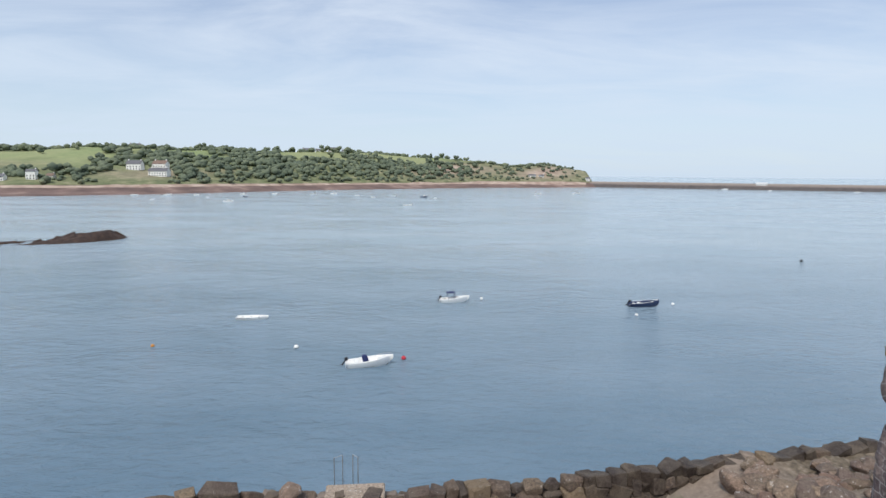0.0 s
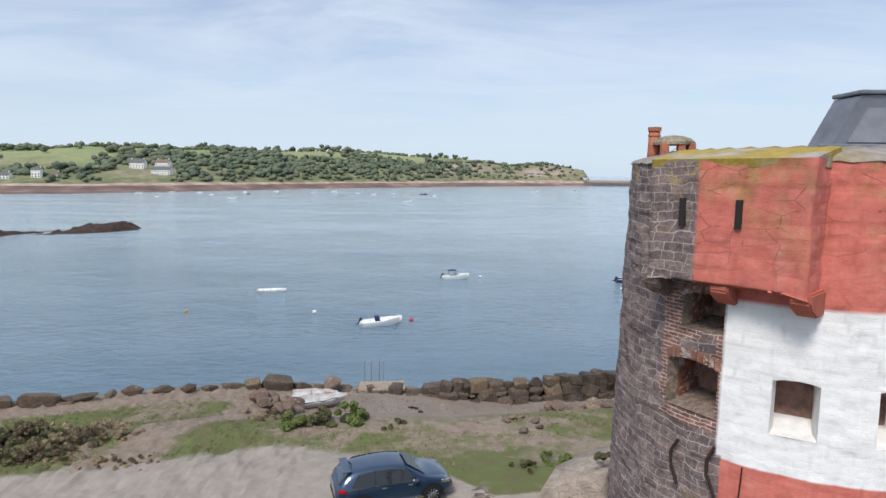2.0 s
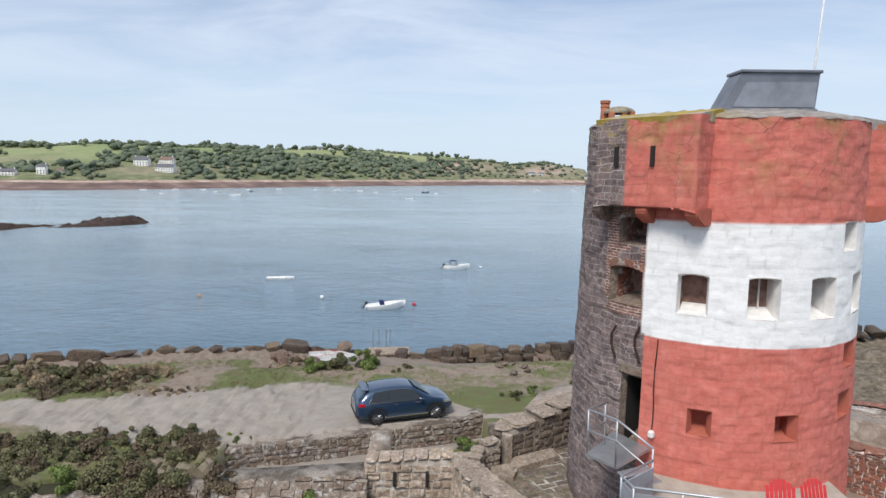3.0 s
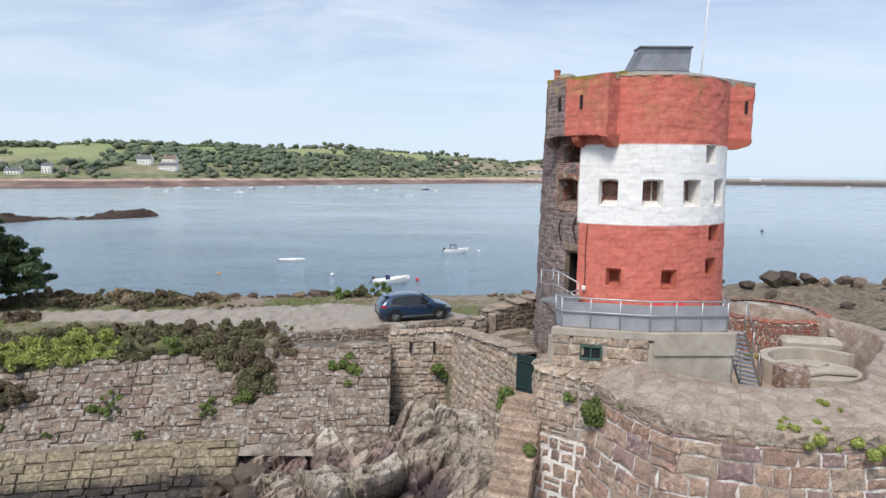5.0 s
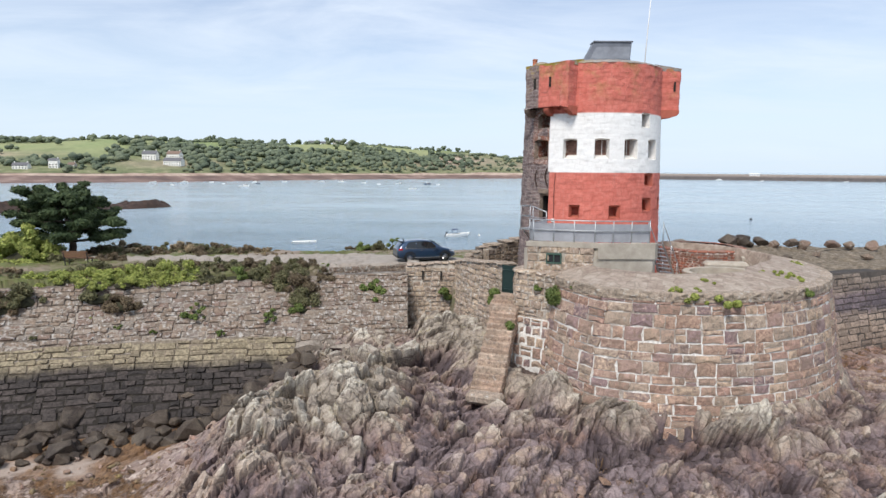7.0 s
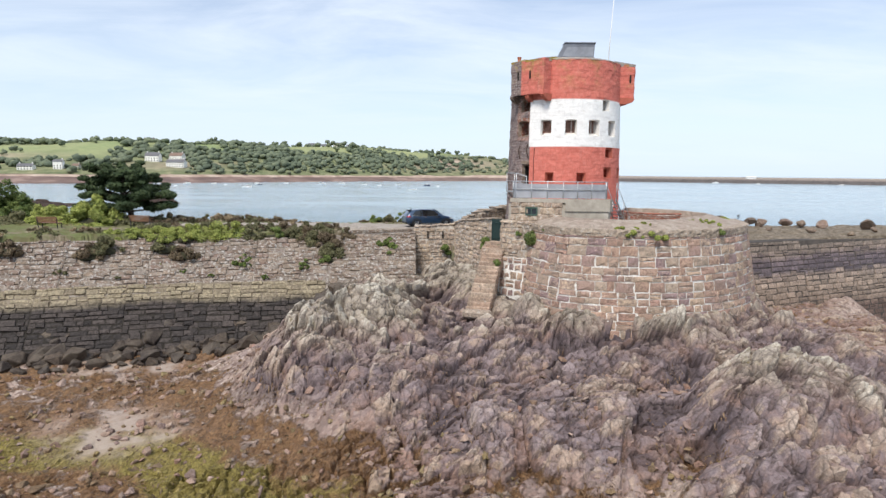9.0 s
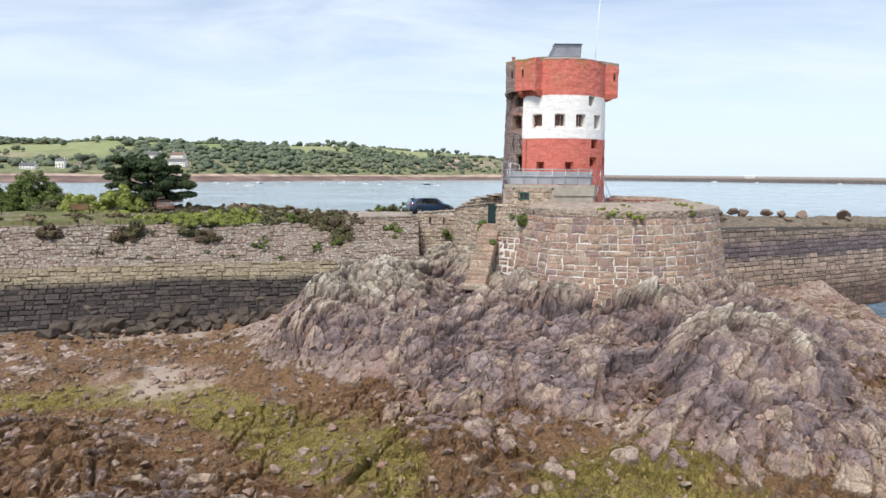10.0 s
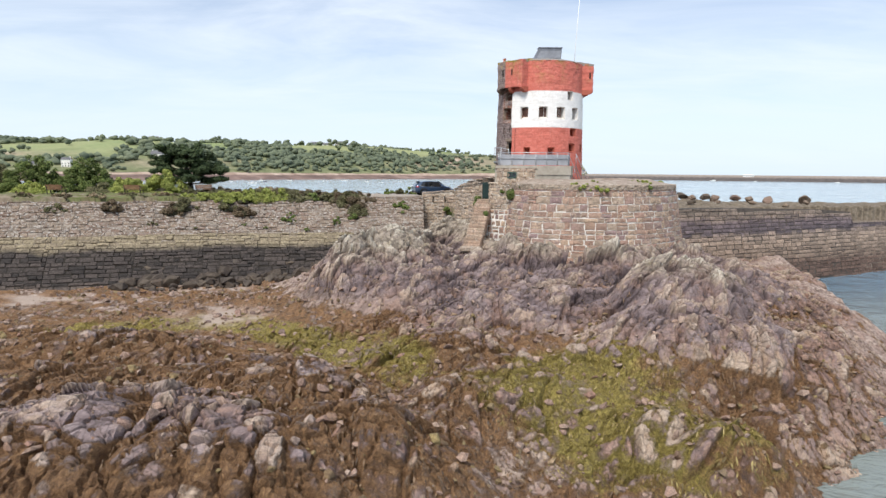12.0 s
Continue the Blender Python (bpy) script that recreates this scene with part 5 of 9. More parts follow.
# ---------------------------------------------------------------- battery, walls, pier
BATT = stone("battery_stone", ((0.31, 0.195, 0.16), (0.42, 0.295, 0.23), (0.24, 0.17, 0.185), (0.48, 0.37, 0.28), (0.37, 0.235, 0.2), (0.42, 0.345, 0.28), (0.29, 0.19, 0.155)), pale=(0.5, 0.47, 0.43), pale_at=0.64)
BATTJ = stone("battery_stone_joined", ((0.31, 0.195, 0.16), (0.42, 0.295, 0.23), (0.24, 0.17, 0.185), (0.48, 0.37, 0.28), (0.37, 0.235, 0.2), (0.42, 0.345, 0.28), (0.29, 0.19, 0.155)), pale=(0.5, 0.47, 0.43), pale_at=0.64, use="island")
def mortar_mat(name, lo, hi, at):
    """Old pointing: brown and weathered, with patches of fresh pale lime."""
    k = Mat(name, 0.95, 0, 0.2)
    c = k.ramp(k.noise(0.8, 8, 0.7), (at - 0.08, lo), (at + 0.06, hi))
    k.color(k.mix(1.0, c, k.ramp(k.noise(14, 5), (0.3, (0.65, 0.65, 0.65)), (0.7, (1.2, 1.2, 1.2))), "MULTIPLY"))
    k.bump(k.noise(18, 5), 0.5, 0.02)
    return k.m


MORTAR = mortar_mat("lime_mortar", (0.33, 0.28, 0.24), (0.72, 0.69, 0.65), 0.47)
COPE = stone("coping_stone", ((0.33, 0.27, 0.22), (0.38, 0.32, 0.265), (0.35, 0.285, 0.24)), pale_at=0.6)


def batt_pt(th, z, extra=0.0):
    r = BR * float(np.interp(th, (-62, -46, -27), (0.68, 0.835, 1.0))) + (RIM - z) * BATTER + extra
    a = radians(th)
    return (BC[0] + r * math.sin(a), BC[1] - r * math.cos(a), z)


def build_battery():
    e = new("battery")
    tagged(e, "round stone gun battery with pale mortar joints and sloping parapet", "battery")
    A = np.arange(-60, 152, 2.0)
    # backing of mortar
    prof = [(6.2, 0.022), (RIM - 0.32, 0.022)]
    V = np.array([[batt_pt(t, z, o) for z, o in prof] for t in A])
    core = grid_mesh("mortar_core", V, MORTAR)
    core.parent = e
    cells = []
    L = radians(212) * 9.5
    for u, v, w, h in courses(L, RIM - 0.32 - 6.3, 0.3, 0.62, 0.36, 1.1, 3, 0.012):
        th, z = -60 + math.degrees(u / 9.5), 6.3 + v
        p = Vector(batt_pt(th, z))
        along = Vector(batt_pt(th + 1, z)) - Vector(batt_pt(th - 1, z))
        q = Vector((along.y, -along.x, along.length * BATTER)).normalized()
        cells.append((basis(p - q * 0.1, along, q), (w * along.length / (radians(2) * 9.5), 0.3, h * 1.016)))
    lay("stone", cells, BATT, BATTJ, e, 300, near=lambda p: (p - Vector((9, -9, 10.5))).length)
    ring = grid_mesh("coping_bed", np.array([[batt_pt(t, RIM - 0.36, 0.085), batt_pt(t, RIM - 0.03, 0.085), batt_pt(t, RIM + 0.005, 0.02), batt_pt(t, RIM + 0.01, -0.4)] for t in A]), COPE)
    ring.parent = e
    # coping ring
    cc = []
    for i in range(54):
        th = -58.0 + i * 3.9
        p = Vector(batt_pt(th, RIM - 0.16, 0.05))
        along = Vector(batt_pt(th + 1.95, RIM)) - Vector(batt_pt(th - 1.95, RIM))
        q = Vector((along.y, -along.x, 0)).normalized()
        cc.append((basis(p - q * 0.25, along, q), (along.length + 0.02, 0.6, 0.36)))
    lay("coping", cc, COPE, COPE, e, 60, tilt=0.15, bevel=0.02, rough=0.01)
    # sloping parapet top, inner wall, floor of the pit
    k = Mat("parapet_paving", 0.92)
    v = k.voro(1.9, "DISTANCE_TO_EDGE")
    flag = k.voro(1.9)
    base = k.mix(0.3, k.ramp(k.noise(2.2, 9, 0.75), (0.33, (0.15, 0.115, 0.09)), (0.5, (0.29, 0.235, 0.19)), (0.68, (0.45, 0.395, 0.34))), k.ramp(k.bw(flag.outputs["Color"]), (0.2, (0.27, 0.2, 0.17)), (0.8, (0.48, 0.42, 0.36))))
    k.color(k.mix(k.ramp(v.outputs["Distance"], (0.01, (0.5, 0.5, 0.5)), (0.06, (0, 0, 0))), base, (0.17, 0.135, 0.105)))
    k.bump(v.outputs["Distance"], 0.3, 0.05).bump(k.noise(12, 7), 0.6, 0.03)
    V = []
    for t in A:
        ri = float(np.interp(t, (-60, -45, -30, 0, 28, 40, 58, 85, 110, 150), (4.9, 5.6, 6.0, 6.6, 6.4, 5.8, 5.9, 7.0, 7.0, 6.6)))
        px, py, _ = batt_pt(t, RIM, -0.25)
        ro = math.hypot(px - BC[0], py - BC[1])
        ri = min(ri, ro - 0.8)
        top = [(ro, RIM), (ro + (ri - ro) * 0.4, RIM + 0.17), (ro + (ri - ro) * 0.75, RIM + 0.3), (ri + 0.1, INNER), (ri, INNER - 0.06), (ri - 0.05, 11.0)]
        V.append([(BC[0] + r * math.sin(radians(t)), BC[1] - r * math.cos(radians(t)), z + 0.03 * float(fbm(np.array([t * 0.2]), np.array([r * 1.0]), 3, 4)[0])) for r, z in top])
    V = np.array(V)
    ob = grid_mesh("parapet_top", V, k.m)
    ob.parent = e
    V = np.array([[(BC[0] + r * math.sin(radians(t)), BC[1] - r * math.cos(radians(t)), 11.15) for r in (0.05, 3.0, 6.9)] for t in np.arange(-180, 180, 6.0)])
    fl = grid_mesh("pit_floor", V, plain("pit_earth", (0.34, 0.26, 0.2), 0.95, vary=0.3, scale=1.5, bump=0.5), closed=True)
    fl.parent = e
    return e


battery = build_battery()


def strip_wall(name, label, pts, z0, z1, batter, thick, mat, matj, sizes, keep, near, seed, mortar=None, core_in=-0.015, tilt=2.0, wave=0.0, relief=0.04, gap=0.035):
    """A masonry wall along plan points (left to right as seen from its face): stones over a mortar core. z0, z1: foot and top at each point."""
    e = new(name)
    tagged(e, label, "wall", kind="structure")
    cells = []
    V = []
    for i in range(len(pts) - 1):
        a, b = Vector((*pts[i], 0)), Vector((*pts[i + 1], 0))
        d = b - a
        L = d.length
        d.normalize()
        out = Vector((d.y, -d.x, 0))
        hmax = max(z1[i] - z0[i], z1[i + 1] - z0[i + 1])
        zb = min(z0[i], z0[i + 1])
        for u, v, w, h in courses(L, hmax, *sizes, seed + i, gap):
            f = u / L
            zt = z1[i] + (z1[i + 1] - z1[i]) * f
            z = zb + v + wave * float(fbm(np.float64((a.x + d.x * u) * 0.6), np.float64(v * 0.9), 3, seed))
            if z + h / 2 > zt + 0.05:
                continue
            slope = batter
            p = a + d * u + out * ((zt - z) * slope)
            p.z = z
            n = (out + Vector((0, 0, slope))).normalized()
            jit = random.Random(int(u * 977 + v * 131)).uniform(-0.75, 1.25) * relief
            cells.append((basis(p - n * (0.1 - jit), d, n), (w, 0.3, h * math.hypot(1, slope))))
        n_ = max(2, int(L / 1.0))
        for s in range(n_ + (1 if i == len(pts) - 2 else 0)):
            f = s / n_
            zt, zf = z1[i] + (z1[i + 1] - z1[i]) * f, zb - 0.3
            c = a + d * (L * f)
            row = [c + out * ((zt - zf) * batter - core_in), c - out * core_in, c - out * thick, c - out * thick]
            V.append([(row[0].x, row[0].y, zf), (row[1].x, row[1].y, zt - 0.02), (row[2].x, row[2].y, zt - 0.02), (row[3].x, row[3].y, zf)])
    core = grid_mesh("wall_core", np.array(V), mortar or MORTAR, smooth=False)
    core.parent = e
    lay("stone", cells, mat, matj, e, keep, near, tilt=tilt)
    return e


RUB = stone("rubble_stone", ((0.138, 0.099, 0.082), (0.224, 0.172, 0.138), (0.267, 0.224, 0.189), (0.189, 0.129, 0.107), (0.206, 0.181, 0.163), (0.249, 0.189, 0.146)), pale=(0.447, 0.43, 0.404), pale_at=0.57)
RUBJ = stone("rubble_stone_joined", ((0.138, 0.099, 0.082), (0.224, 0.172, 0.138), (0.267, 0.224, 0.189), (0.189, 0.129, 0.107), (0.206, 0.181, 0.163), (0.249, 0.189, 0.146)), pale=(0.447, 0.43, 0.404), pale_at=0.57, use="island")
DARKM = plain("dark_joint", (0.16, 0.13, 0.105), 0.95, vary=0.5, scale=2.5, bump=0.5)
EARTHM = mortar_mat("earthy_joint", (0.12, 0.098, 0.08), (0.32, 0.28, 0.24), 0.5)
GATEM = mortar_mat("gate_mortar", (0.24, 0.2, 0.165), (0.46, 0.42, 0.37), 0.54)
PIERM = plain("pier_joint", (0.055, 0.046, 0.04), 0.95, vary=0.4, scale=2.0, bump=0.5)
_k = Mat("tide_joint", 0.95, 0, 0.2)
_z = _k.math("DIVIDE", _k.math("ADD", _k.xyz()[2], _k.math("MULTIPLY", _k.math("SUBTRACT", _k.noise(0.4, 5), 0.5), 1.2)), 10.0)
_k.color(_k.mix(1.0, _k.ramp(_z, (0.66, (0.03, 0.026, 0.022)), (0.71, (0.2, 0.165, 0.125))), _k.ramp(_k.noise(5, 7, 0.7), (0.34, (0.5, 0.5, 0.5)), (0.66, (1.4, 1.4, 1.4))), "MULTIPLY"))
_k.bump(_k.noise(12, 5), 0.5, 0.03)
BLACKM = _k.m


def tide_stone(name, use):
    """Sea wall stone: pale buff above, black with weed below the tide line."""
    k = Mat(name, 0.85, 0, 0.3)
    r = k.rand() if use == "rand" else k.island()
    x, y, z = k.xyz()
    n2 = k.noise(7, 8, 0.66)
    buff = k.ramp(k.math("FRACT", k.math("MULTIPLY", r, 5.7)), (0, (0.2, 0.165, 0.11)), (0.5, (0.28, 0.235, 0.16)), (1, (0.19, 0.155, 0.11)))
    dark = k.ramp(k.math("FRACT", k.math("MULTIPLY", r, 9.1)), (0, (0.028, 0.024, 0.023)), (1, (0.07, 0.057, 0.052)))
    hz = k.math("ADD", z, k.math("MULTIPLY", k.math("SUBTRACT", k.noise(0.4, 5), 0.5), 1.2))
    c = k.mix(k.ramp(k.math("DIVIDE", hz, 10), (0.66, (0, 0, 0)), (0.71, (1, 1, 1))), dark, buff)
    low = k.ramp(k.math("DIVIDE", hz, 10), (0.38, (1, 1, 1)), (0.45, (0, 0, 0)))
    c = k.mix(k.math("MULTIPLY", low, 0.5), c, (0.3, 0.23, 0.19))
    c = k.mix(1.0, c, k.ramp(n2, (0.34, (0.45, 0.45, 0.45)), (0.64, (1.45, 1.45, 1.45))), "MULTIPLY")
    k.color(c)
    k.bump(n2, 0.6, 0.03).bump(k.noise(40, 4), 0.3, 0.008)
    return k.m


def pier_stone(name, use):
    """Long granite courses in bands: grey-buff, mauve, buff and brown."""
    k = Mat(name, 0.85, 0, 0.3)
    r = k.rand() if use == "rand" else k.island()
    x, y, z = k.xyz()
    n2 = k.noise(7, 8, 0.66)
    hz = k.math("DIVIDE", k.math("ADD", z, k.math("MULTIPLY", k.math("SUBTRACT", r, 0.5), 0.5)), 10.0)
    c = k.ramp(hz, (0.3, (0.12, 0.08, 0.065)), (0.4, (0.2, 0.15, 0.12)), (0.58, (0.29, 0.225, 0.18)), (0.66, (0.25, 0.195, 0.165)), (0.7, (0.11, 0.09, 0.1)), (0.8, (0.14, 0.11, 0.12)), (0.86, (0.23, 0.18, 0.15)), (0.96, (0.19, 0.155, 0.13)))
    c = k.mix(1.0, c, k.ramp(k.math("FRACT", k.math("MULTIPLY", r, 9.7)), (0, (0.7, 0.7, 0.7)), (1, (1.3, 1.28, 1.25))), "MULTIPLY")
    c = k.mix(1.0, c, k.ramp(n2, (0.34, (0.5, 0.5, 0.5)), (0.64, (1.4, 1.4, 1.4))), "MULTIPLY")
    k.color(c)
    k.bump(n2, 0.6, 0.03).bump(k.noise(40, 4), 0.3, 0.008)
    return k.m


PIER, PIERJ = pier_stone("pier_stone", "rand"), pier_stone("pier_stone_joined", "island")
TIDE, TIDEJ = tide_stone("sea_wall_stone", "rand"), tide_stone("sea_wall_stone_joined", "island")


def build_walls():
    xs = [-70, -52, -40, -33, -27, -22, -18, -15, -12, -9.3, -6.5, -3.2]
    up = [(x, float(wall_line(np.array([x]))[0])) for x in xs]
    strip_wall("wall_upper", "long rubble stone retaining wall with plants growing on it", up, [7.65] * 12, [10.5] * 9 + [10.65, 10.75, 10.9], 1.32, 0.9, RUB, RUBJ, (0.13, 0.3, 0.25, 0.95), 300,
               lambda p: (p - Vector((-12, 2, 9))).length, 11, mortar=EARTHM, tilt=5.0, wave=0.16, relief=0.06, gap=0.012)
    lo = [(x, float(wall_line(np.array([x]))[0]) - 3.85) for x in xs[:-2]]
    strip_wall("wall_lower", "battered sea wall of large squared stones, black below the tide line", lo, [4.0] * 9 + [5.0], [7.85] * 10, 0.95, 1.2, TIDE, TIDEJ, (0.2, 0.36, 0.4, 1.15), 300,
               lambda p: (p - Vector((-14, -2, 6))).length, 23, mortar=BLACKM, tilt=2.5, wave=0.07, relief=0.06, gap=0.02)
    # bay-side pier
    pp = [(19.0, 8.6), (21.5, 9.6), (31.7, 14.3), (45.0, 20.4), (50.2, 22.8)]
    strip_wall("wall_pier", "stepped pier wall of long squared granite courses", pp, [3.2, 3.0, 2.4, 1.4, 1.0], [9.75, 9.7, 9.6, 9.2, 8.8], 0.28, 1.4, PIER, PIERJ, (0.4, 0.52, 0.6, 1.5), 300,
               lambda p: (p - Vector((28, 10, 6))).length, 37, mortar=PIERM, tilt=0.4)
    pp = [(50.2, 22.8), (64, 29.2), (80, 36.6)]
    strip_wall("wall_pier_end", "lower end of the granite pier wall", pp, [1.0, 0.4, -0.5], [7.6, 7.4, 7.0], 0.28, 1.4, PIER, PIERJ, (0.4, 0.52, 0.6, 1.5), 0,
               lambda p: p.x, 41, mortar=DARKM)


build_walls()

# ---------------------------------------------------------------- small mesh tools
def tube_bm(pts, r, sides=8, bm=None, r1=None):
    bm = bm or bmesh.new()
    pts = [Vector(p) for p in pts]
    rings = []
    for i, p in enumerate(pts):
        d = (pts[min(i + 1, len(pts) - 1)] - pts[max(i - 1, 0)]).normalized()
        a = d.orthogonal().normalized() if abs(d.z) > 0.95 else d.cross(Vector((0, 0, 1))).normalized()
        b = d.cross(a)
        rr = r if r1 is None else r + (r1 - r) * i / (len(pts) - 1)
        rings.append([bm.verts.new(p + (a * math.cos(t) + b * math.sin(t)) * rr) for t in [2 * math.pi * k / sides for k in range(sides)]])
    for i in range(len(rings) - 1):
        for k in range(sides):
            j = (k + 1) % sides
            bm.faces.new((rings[i][k], rings[i][j], rings[i + 1][j], rings[i + 1][k]))
    bm.faces.new(rings[0][::-1])
    bm.faces.new(rings[-1])
    return bm


# ---------------------------------------------------------------- gate walls and stair
ASH = stone("gate_stone", ((0.42, 0.33, 0.26), (0.5, 0.405, 0.315), (0.36, 0.28, 0.23), (0.46, 0.375, 0.31)), pale=(0.6, 0.57, 0.52), pale_at=0.58)
ASHJ = stone("gate_stone_joined", ((0.42, 0.33, 0.26), (0.5, 0.405, 0.315), (0.36, 0.28, 0.23), (0.46, 0.375, 0.31)), pale=(0.6, 0.57, 0.52), pale_at=0.58, use="island")
# gate stone darkened for the yard: the yard's shade sits in the colour
SHADY = stone("shaded_yard_stone", ((0.16, 0.125, 0.1), (0.22, 0.175, 0.14), (0.13, 0.105, 0.1), (0.25, 0.205, 0.165)), pale_at=0.64)
SHADYJ = stone("shaded_yard_stone_joined", ((0.16, 0.125, 0.1), (0.22, 0.175, 0.14), (0.13, 0.105, 0.1), (0.25, 0.205, 0.165)), pale_at=0.64, use="island")
WHITEM = mortar_mat("white_mortar", (0.4, 0.36, 0.32), (0.68, 0.66, 0.63), 0.47)
SETTM = mortar_mat("sett_joint", (0.16, 0.15, 0.1), (0.5, 0.47, 0.43), 0.56)


def coping_run(e, pts, zs, depth, mat, seed, w=0.55, h=0.16, inset=0.3):
    """Flat coping stones along the top of a wall."""
    rng = random.Random(seed)
    cells = []
    for i in range(len(pts) - 1):
        a, b = Vector((*pts[i], zs[i])), Vector((*pts[i + 1], zs[i + 1]))
        d = b - a
        L = d.length
        n = max(1, round(L / w))
        flat = Vector((d.x, d.y, 0)).normalized()
        out = Vector((flat.y, -flat.x, 0))
        for k in range(n):
            p = a + d * ((k + 0.5) / n) - out * inset
            p.z += h * 0.3 + rng.uniform(-0.02, 0.02)
            m = basis(p, flat, out)
            cells.append((m, (L / n * rng.uniform(0.94, 1.0), depth, h * rng.uniform(0.9, 1.2))))
    lay("coping", cells, mat, mat, e, 300, bevel=0.07)


def build_gate_walls():
    near = lambda p: (p - Vector((0, 0, 10))).length
    w = strip_wall("wall_buttress", "squared stone buttress wall with two loopholes", [(-3.3, 8.0), (-3.3, 5.3), (-0.15, 5.3)], [7.4, 6.6, 7.2], [11.3, 11.3, 11.5], 0.02, 0.7, ASH, ASHJ, (0.25, 0.36, 0.3, 0.75), 200, near, 51, mortar=GATEM)
    coping_run(w, [(-3.3, 5.3), (-0.15, 5.3)], [11.32, 11.52], 0.7, ASH, 3, 0.45, 0.1)
    dk = bpy.data.materials["inside_shade"]
    # loopholes are solid blocks with their inner shade given as colour
    for x in (-2.25, -1.1):
        ob = part("loophole", box_bm((x, 5.27, 10.75), (0.11, 0.3, 0.55)), dk, w)
    pts = [(-0.15, 5.3), (-0.05, 4.4), (0.2, 3.2), (0.65, 2.1), (1.15, 1.1), (1.6, 0.2), (1.95, -0.6), (2.15, -1.5)]
    zt = [11.6, 11.8, 12.0, 12.15, 12.25, 12.35, 12.45, 12.5]
    w = strip_wall("wall_curved", "curved stone wall sweeping up to the gate", pts, [7.2, 7.4, 7.8, 8.2, 8.6, 9.0, 9.2, 9.4], zt, 0.04, 0.75, ASH, ASHJ, (0.25, 0.38, 0.3, 0.8), 240, near, 61, mortar=GATEM)
    coping_run(w, pts, zt, 0.85, COPE, 5, 0.5, 0.08)
    pts = [(2.72, -2.1), (2.66, -3.2), (4.3, -4.5)]
    w = strip_wall("wall_gate_pier", "squared stone pier beside the gate and stair", pts, [9.8, 9.8, 9.8], [12.45, 12.5, 12.45], 0.03, 1.0, ASH, ASHJ, (0.28, 0.42, 0.32, 0.7), 200, near, 71, mortar=GATEM)
    coping_run(w, pts, [12.42, 12.46, 12.42], 0.8, ASH, 7)
    # flat top between pier, battery and base block
    part("pier_top", prism_bm([(2.9, -1.9), (2.85, -3.0), (4.4, -4.3), (5.6, -5.0), (7.5, -4.5), (6.5, -3.3), (3.4, -1.0)], 11.7, 12.52), bpy.data.materials["parapet_paving"], w)
    pts = [(2.58, -3.0), (2.56, -3.42), (4.25, -4.75)]
    strip_wall("wall_pier_foot", "pier foot of brown stones set in wide white mortar", pts, [7.9, 7.9, 7.9], [10.35, 10.35, 10.35], 0.06, 0.5, BATT, BATTJ, (0.34, 0.56, 0.3, 0.7), 60, near, 73, mortar=WHITEM, core_in=-0.03, gap=0.07)
    pts = [(0.62, 3.0), (0.62, 4.0), (0.85, 4.7), (1.45, 5.05)]
    zt = [11.9, 12.05, 12.2, 12.32]
    w = strip_wall("wall_yard", "low curved yard wall rising to the inner gateway", pts, [11.1] * 4, zt, 0.0, 0.35, COPE, COPE, (0.2, 0.3, 0.3, 0.6), 60, near, 81, mortar=GATEM, relief=0.02)
    coping_run(w, pts, zt, 0.42, COPE, 6, 0.5, 0.09, 0.16)
    pts = [(1.1, 6.1), (1.25, 5.65), (1.88, 5.32), (2.9, 5.9), (4.5, 6.95)]
    zt = [12.5, 12.5, 12.52, 12.72, 12.95]
    w = strip_wall("wall_inner", "stone wall with flat coping behind the tower yard, coloured as in shade", pts, [10.4] * 5, zt, 0.0, 0.8, SHADY, SHADYJ, (0.2, 0.35, 0.3, 0.8), 120, near, 83, mortar=EARTHM, relief=0.02)
    coping_run(w, pts[1:], zt[1:], 0.86, COPE, 9, 0.8, 0.11, 0.36)
    part("gate_post", box_bm((1.72, 5.3, 11.85), (0.3, 0.36, 1.2), 20, 0.04), COPE, w)
    pts = [(-9.0, 7.15), (-4.85, 8.41), (-2.57, 9.15), (-0.15, 9.82), (1.4, 10.6)]
    strip_wall("wall_road_edge", "earthy stone retaining wall below the parking place", pts, [9.7] * 5, [10.8, 10.85, 10.88, 10.9, 10.95], 0.06, 0.75, RUB, RUBJ, (0.16, 0.3, 0.3, 0.8), 120, near, 87, mortar=EARTHM, relief=0.02, gap=0.015)
    # yard paving: low landing behind the gate, then rough setts up to the inner wall
    tagged(part("yard_paving", prism_bm([(0.7, 3.2), (1.9, 1.2), (2.7, 0.0), (3.2, -1.2), (4.5, -1.5), (4.5, 8.0), (2.0, 8.1), (0.6, 6.5)], 10.6, 10.98), EARTHM), "worn stone paving beside the tower foot", "paving", kind="structure")
    yp = part("yard_setts", prism_bm([(0.75, 3.0), (1.5, 1.4), (2.3, 0.4), (4.6, 0.4), (4.6, 7.0), (2.9, 6.0), (1.8, 5.4), (0.8, 4.6)], 10.9, 11.33), SETTM)
    tagged(yp, "worn yard setts coloured as in shade, with pale joints", "paving", kind="structure")
    cells = []
    d, o = Vector((0.93, 0.36, 0)), Vector((-0.36, 0.93, 0))
    for u, v, w_, h in courses(4.6, 6.0, 0.26, 0.42, 0.35, 0.8, 95, 0.035):
        p = Vector((1.6, 0.2, 11.27)) + d * u + o * v
        lim = 5.3 + 0.6 * (p.x - 1.8)
        if p.x < 4.4 and 0.8 < p.y < lim - 0.1 and p.x > 0.95 + 0.5 * max(0.0, 3.0 - p.y):
            cells.append((basis(p, d, Vector((0, 0, 1))), (w_, 0.14, h)))
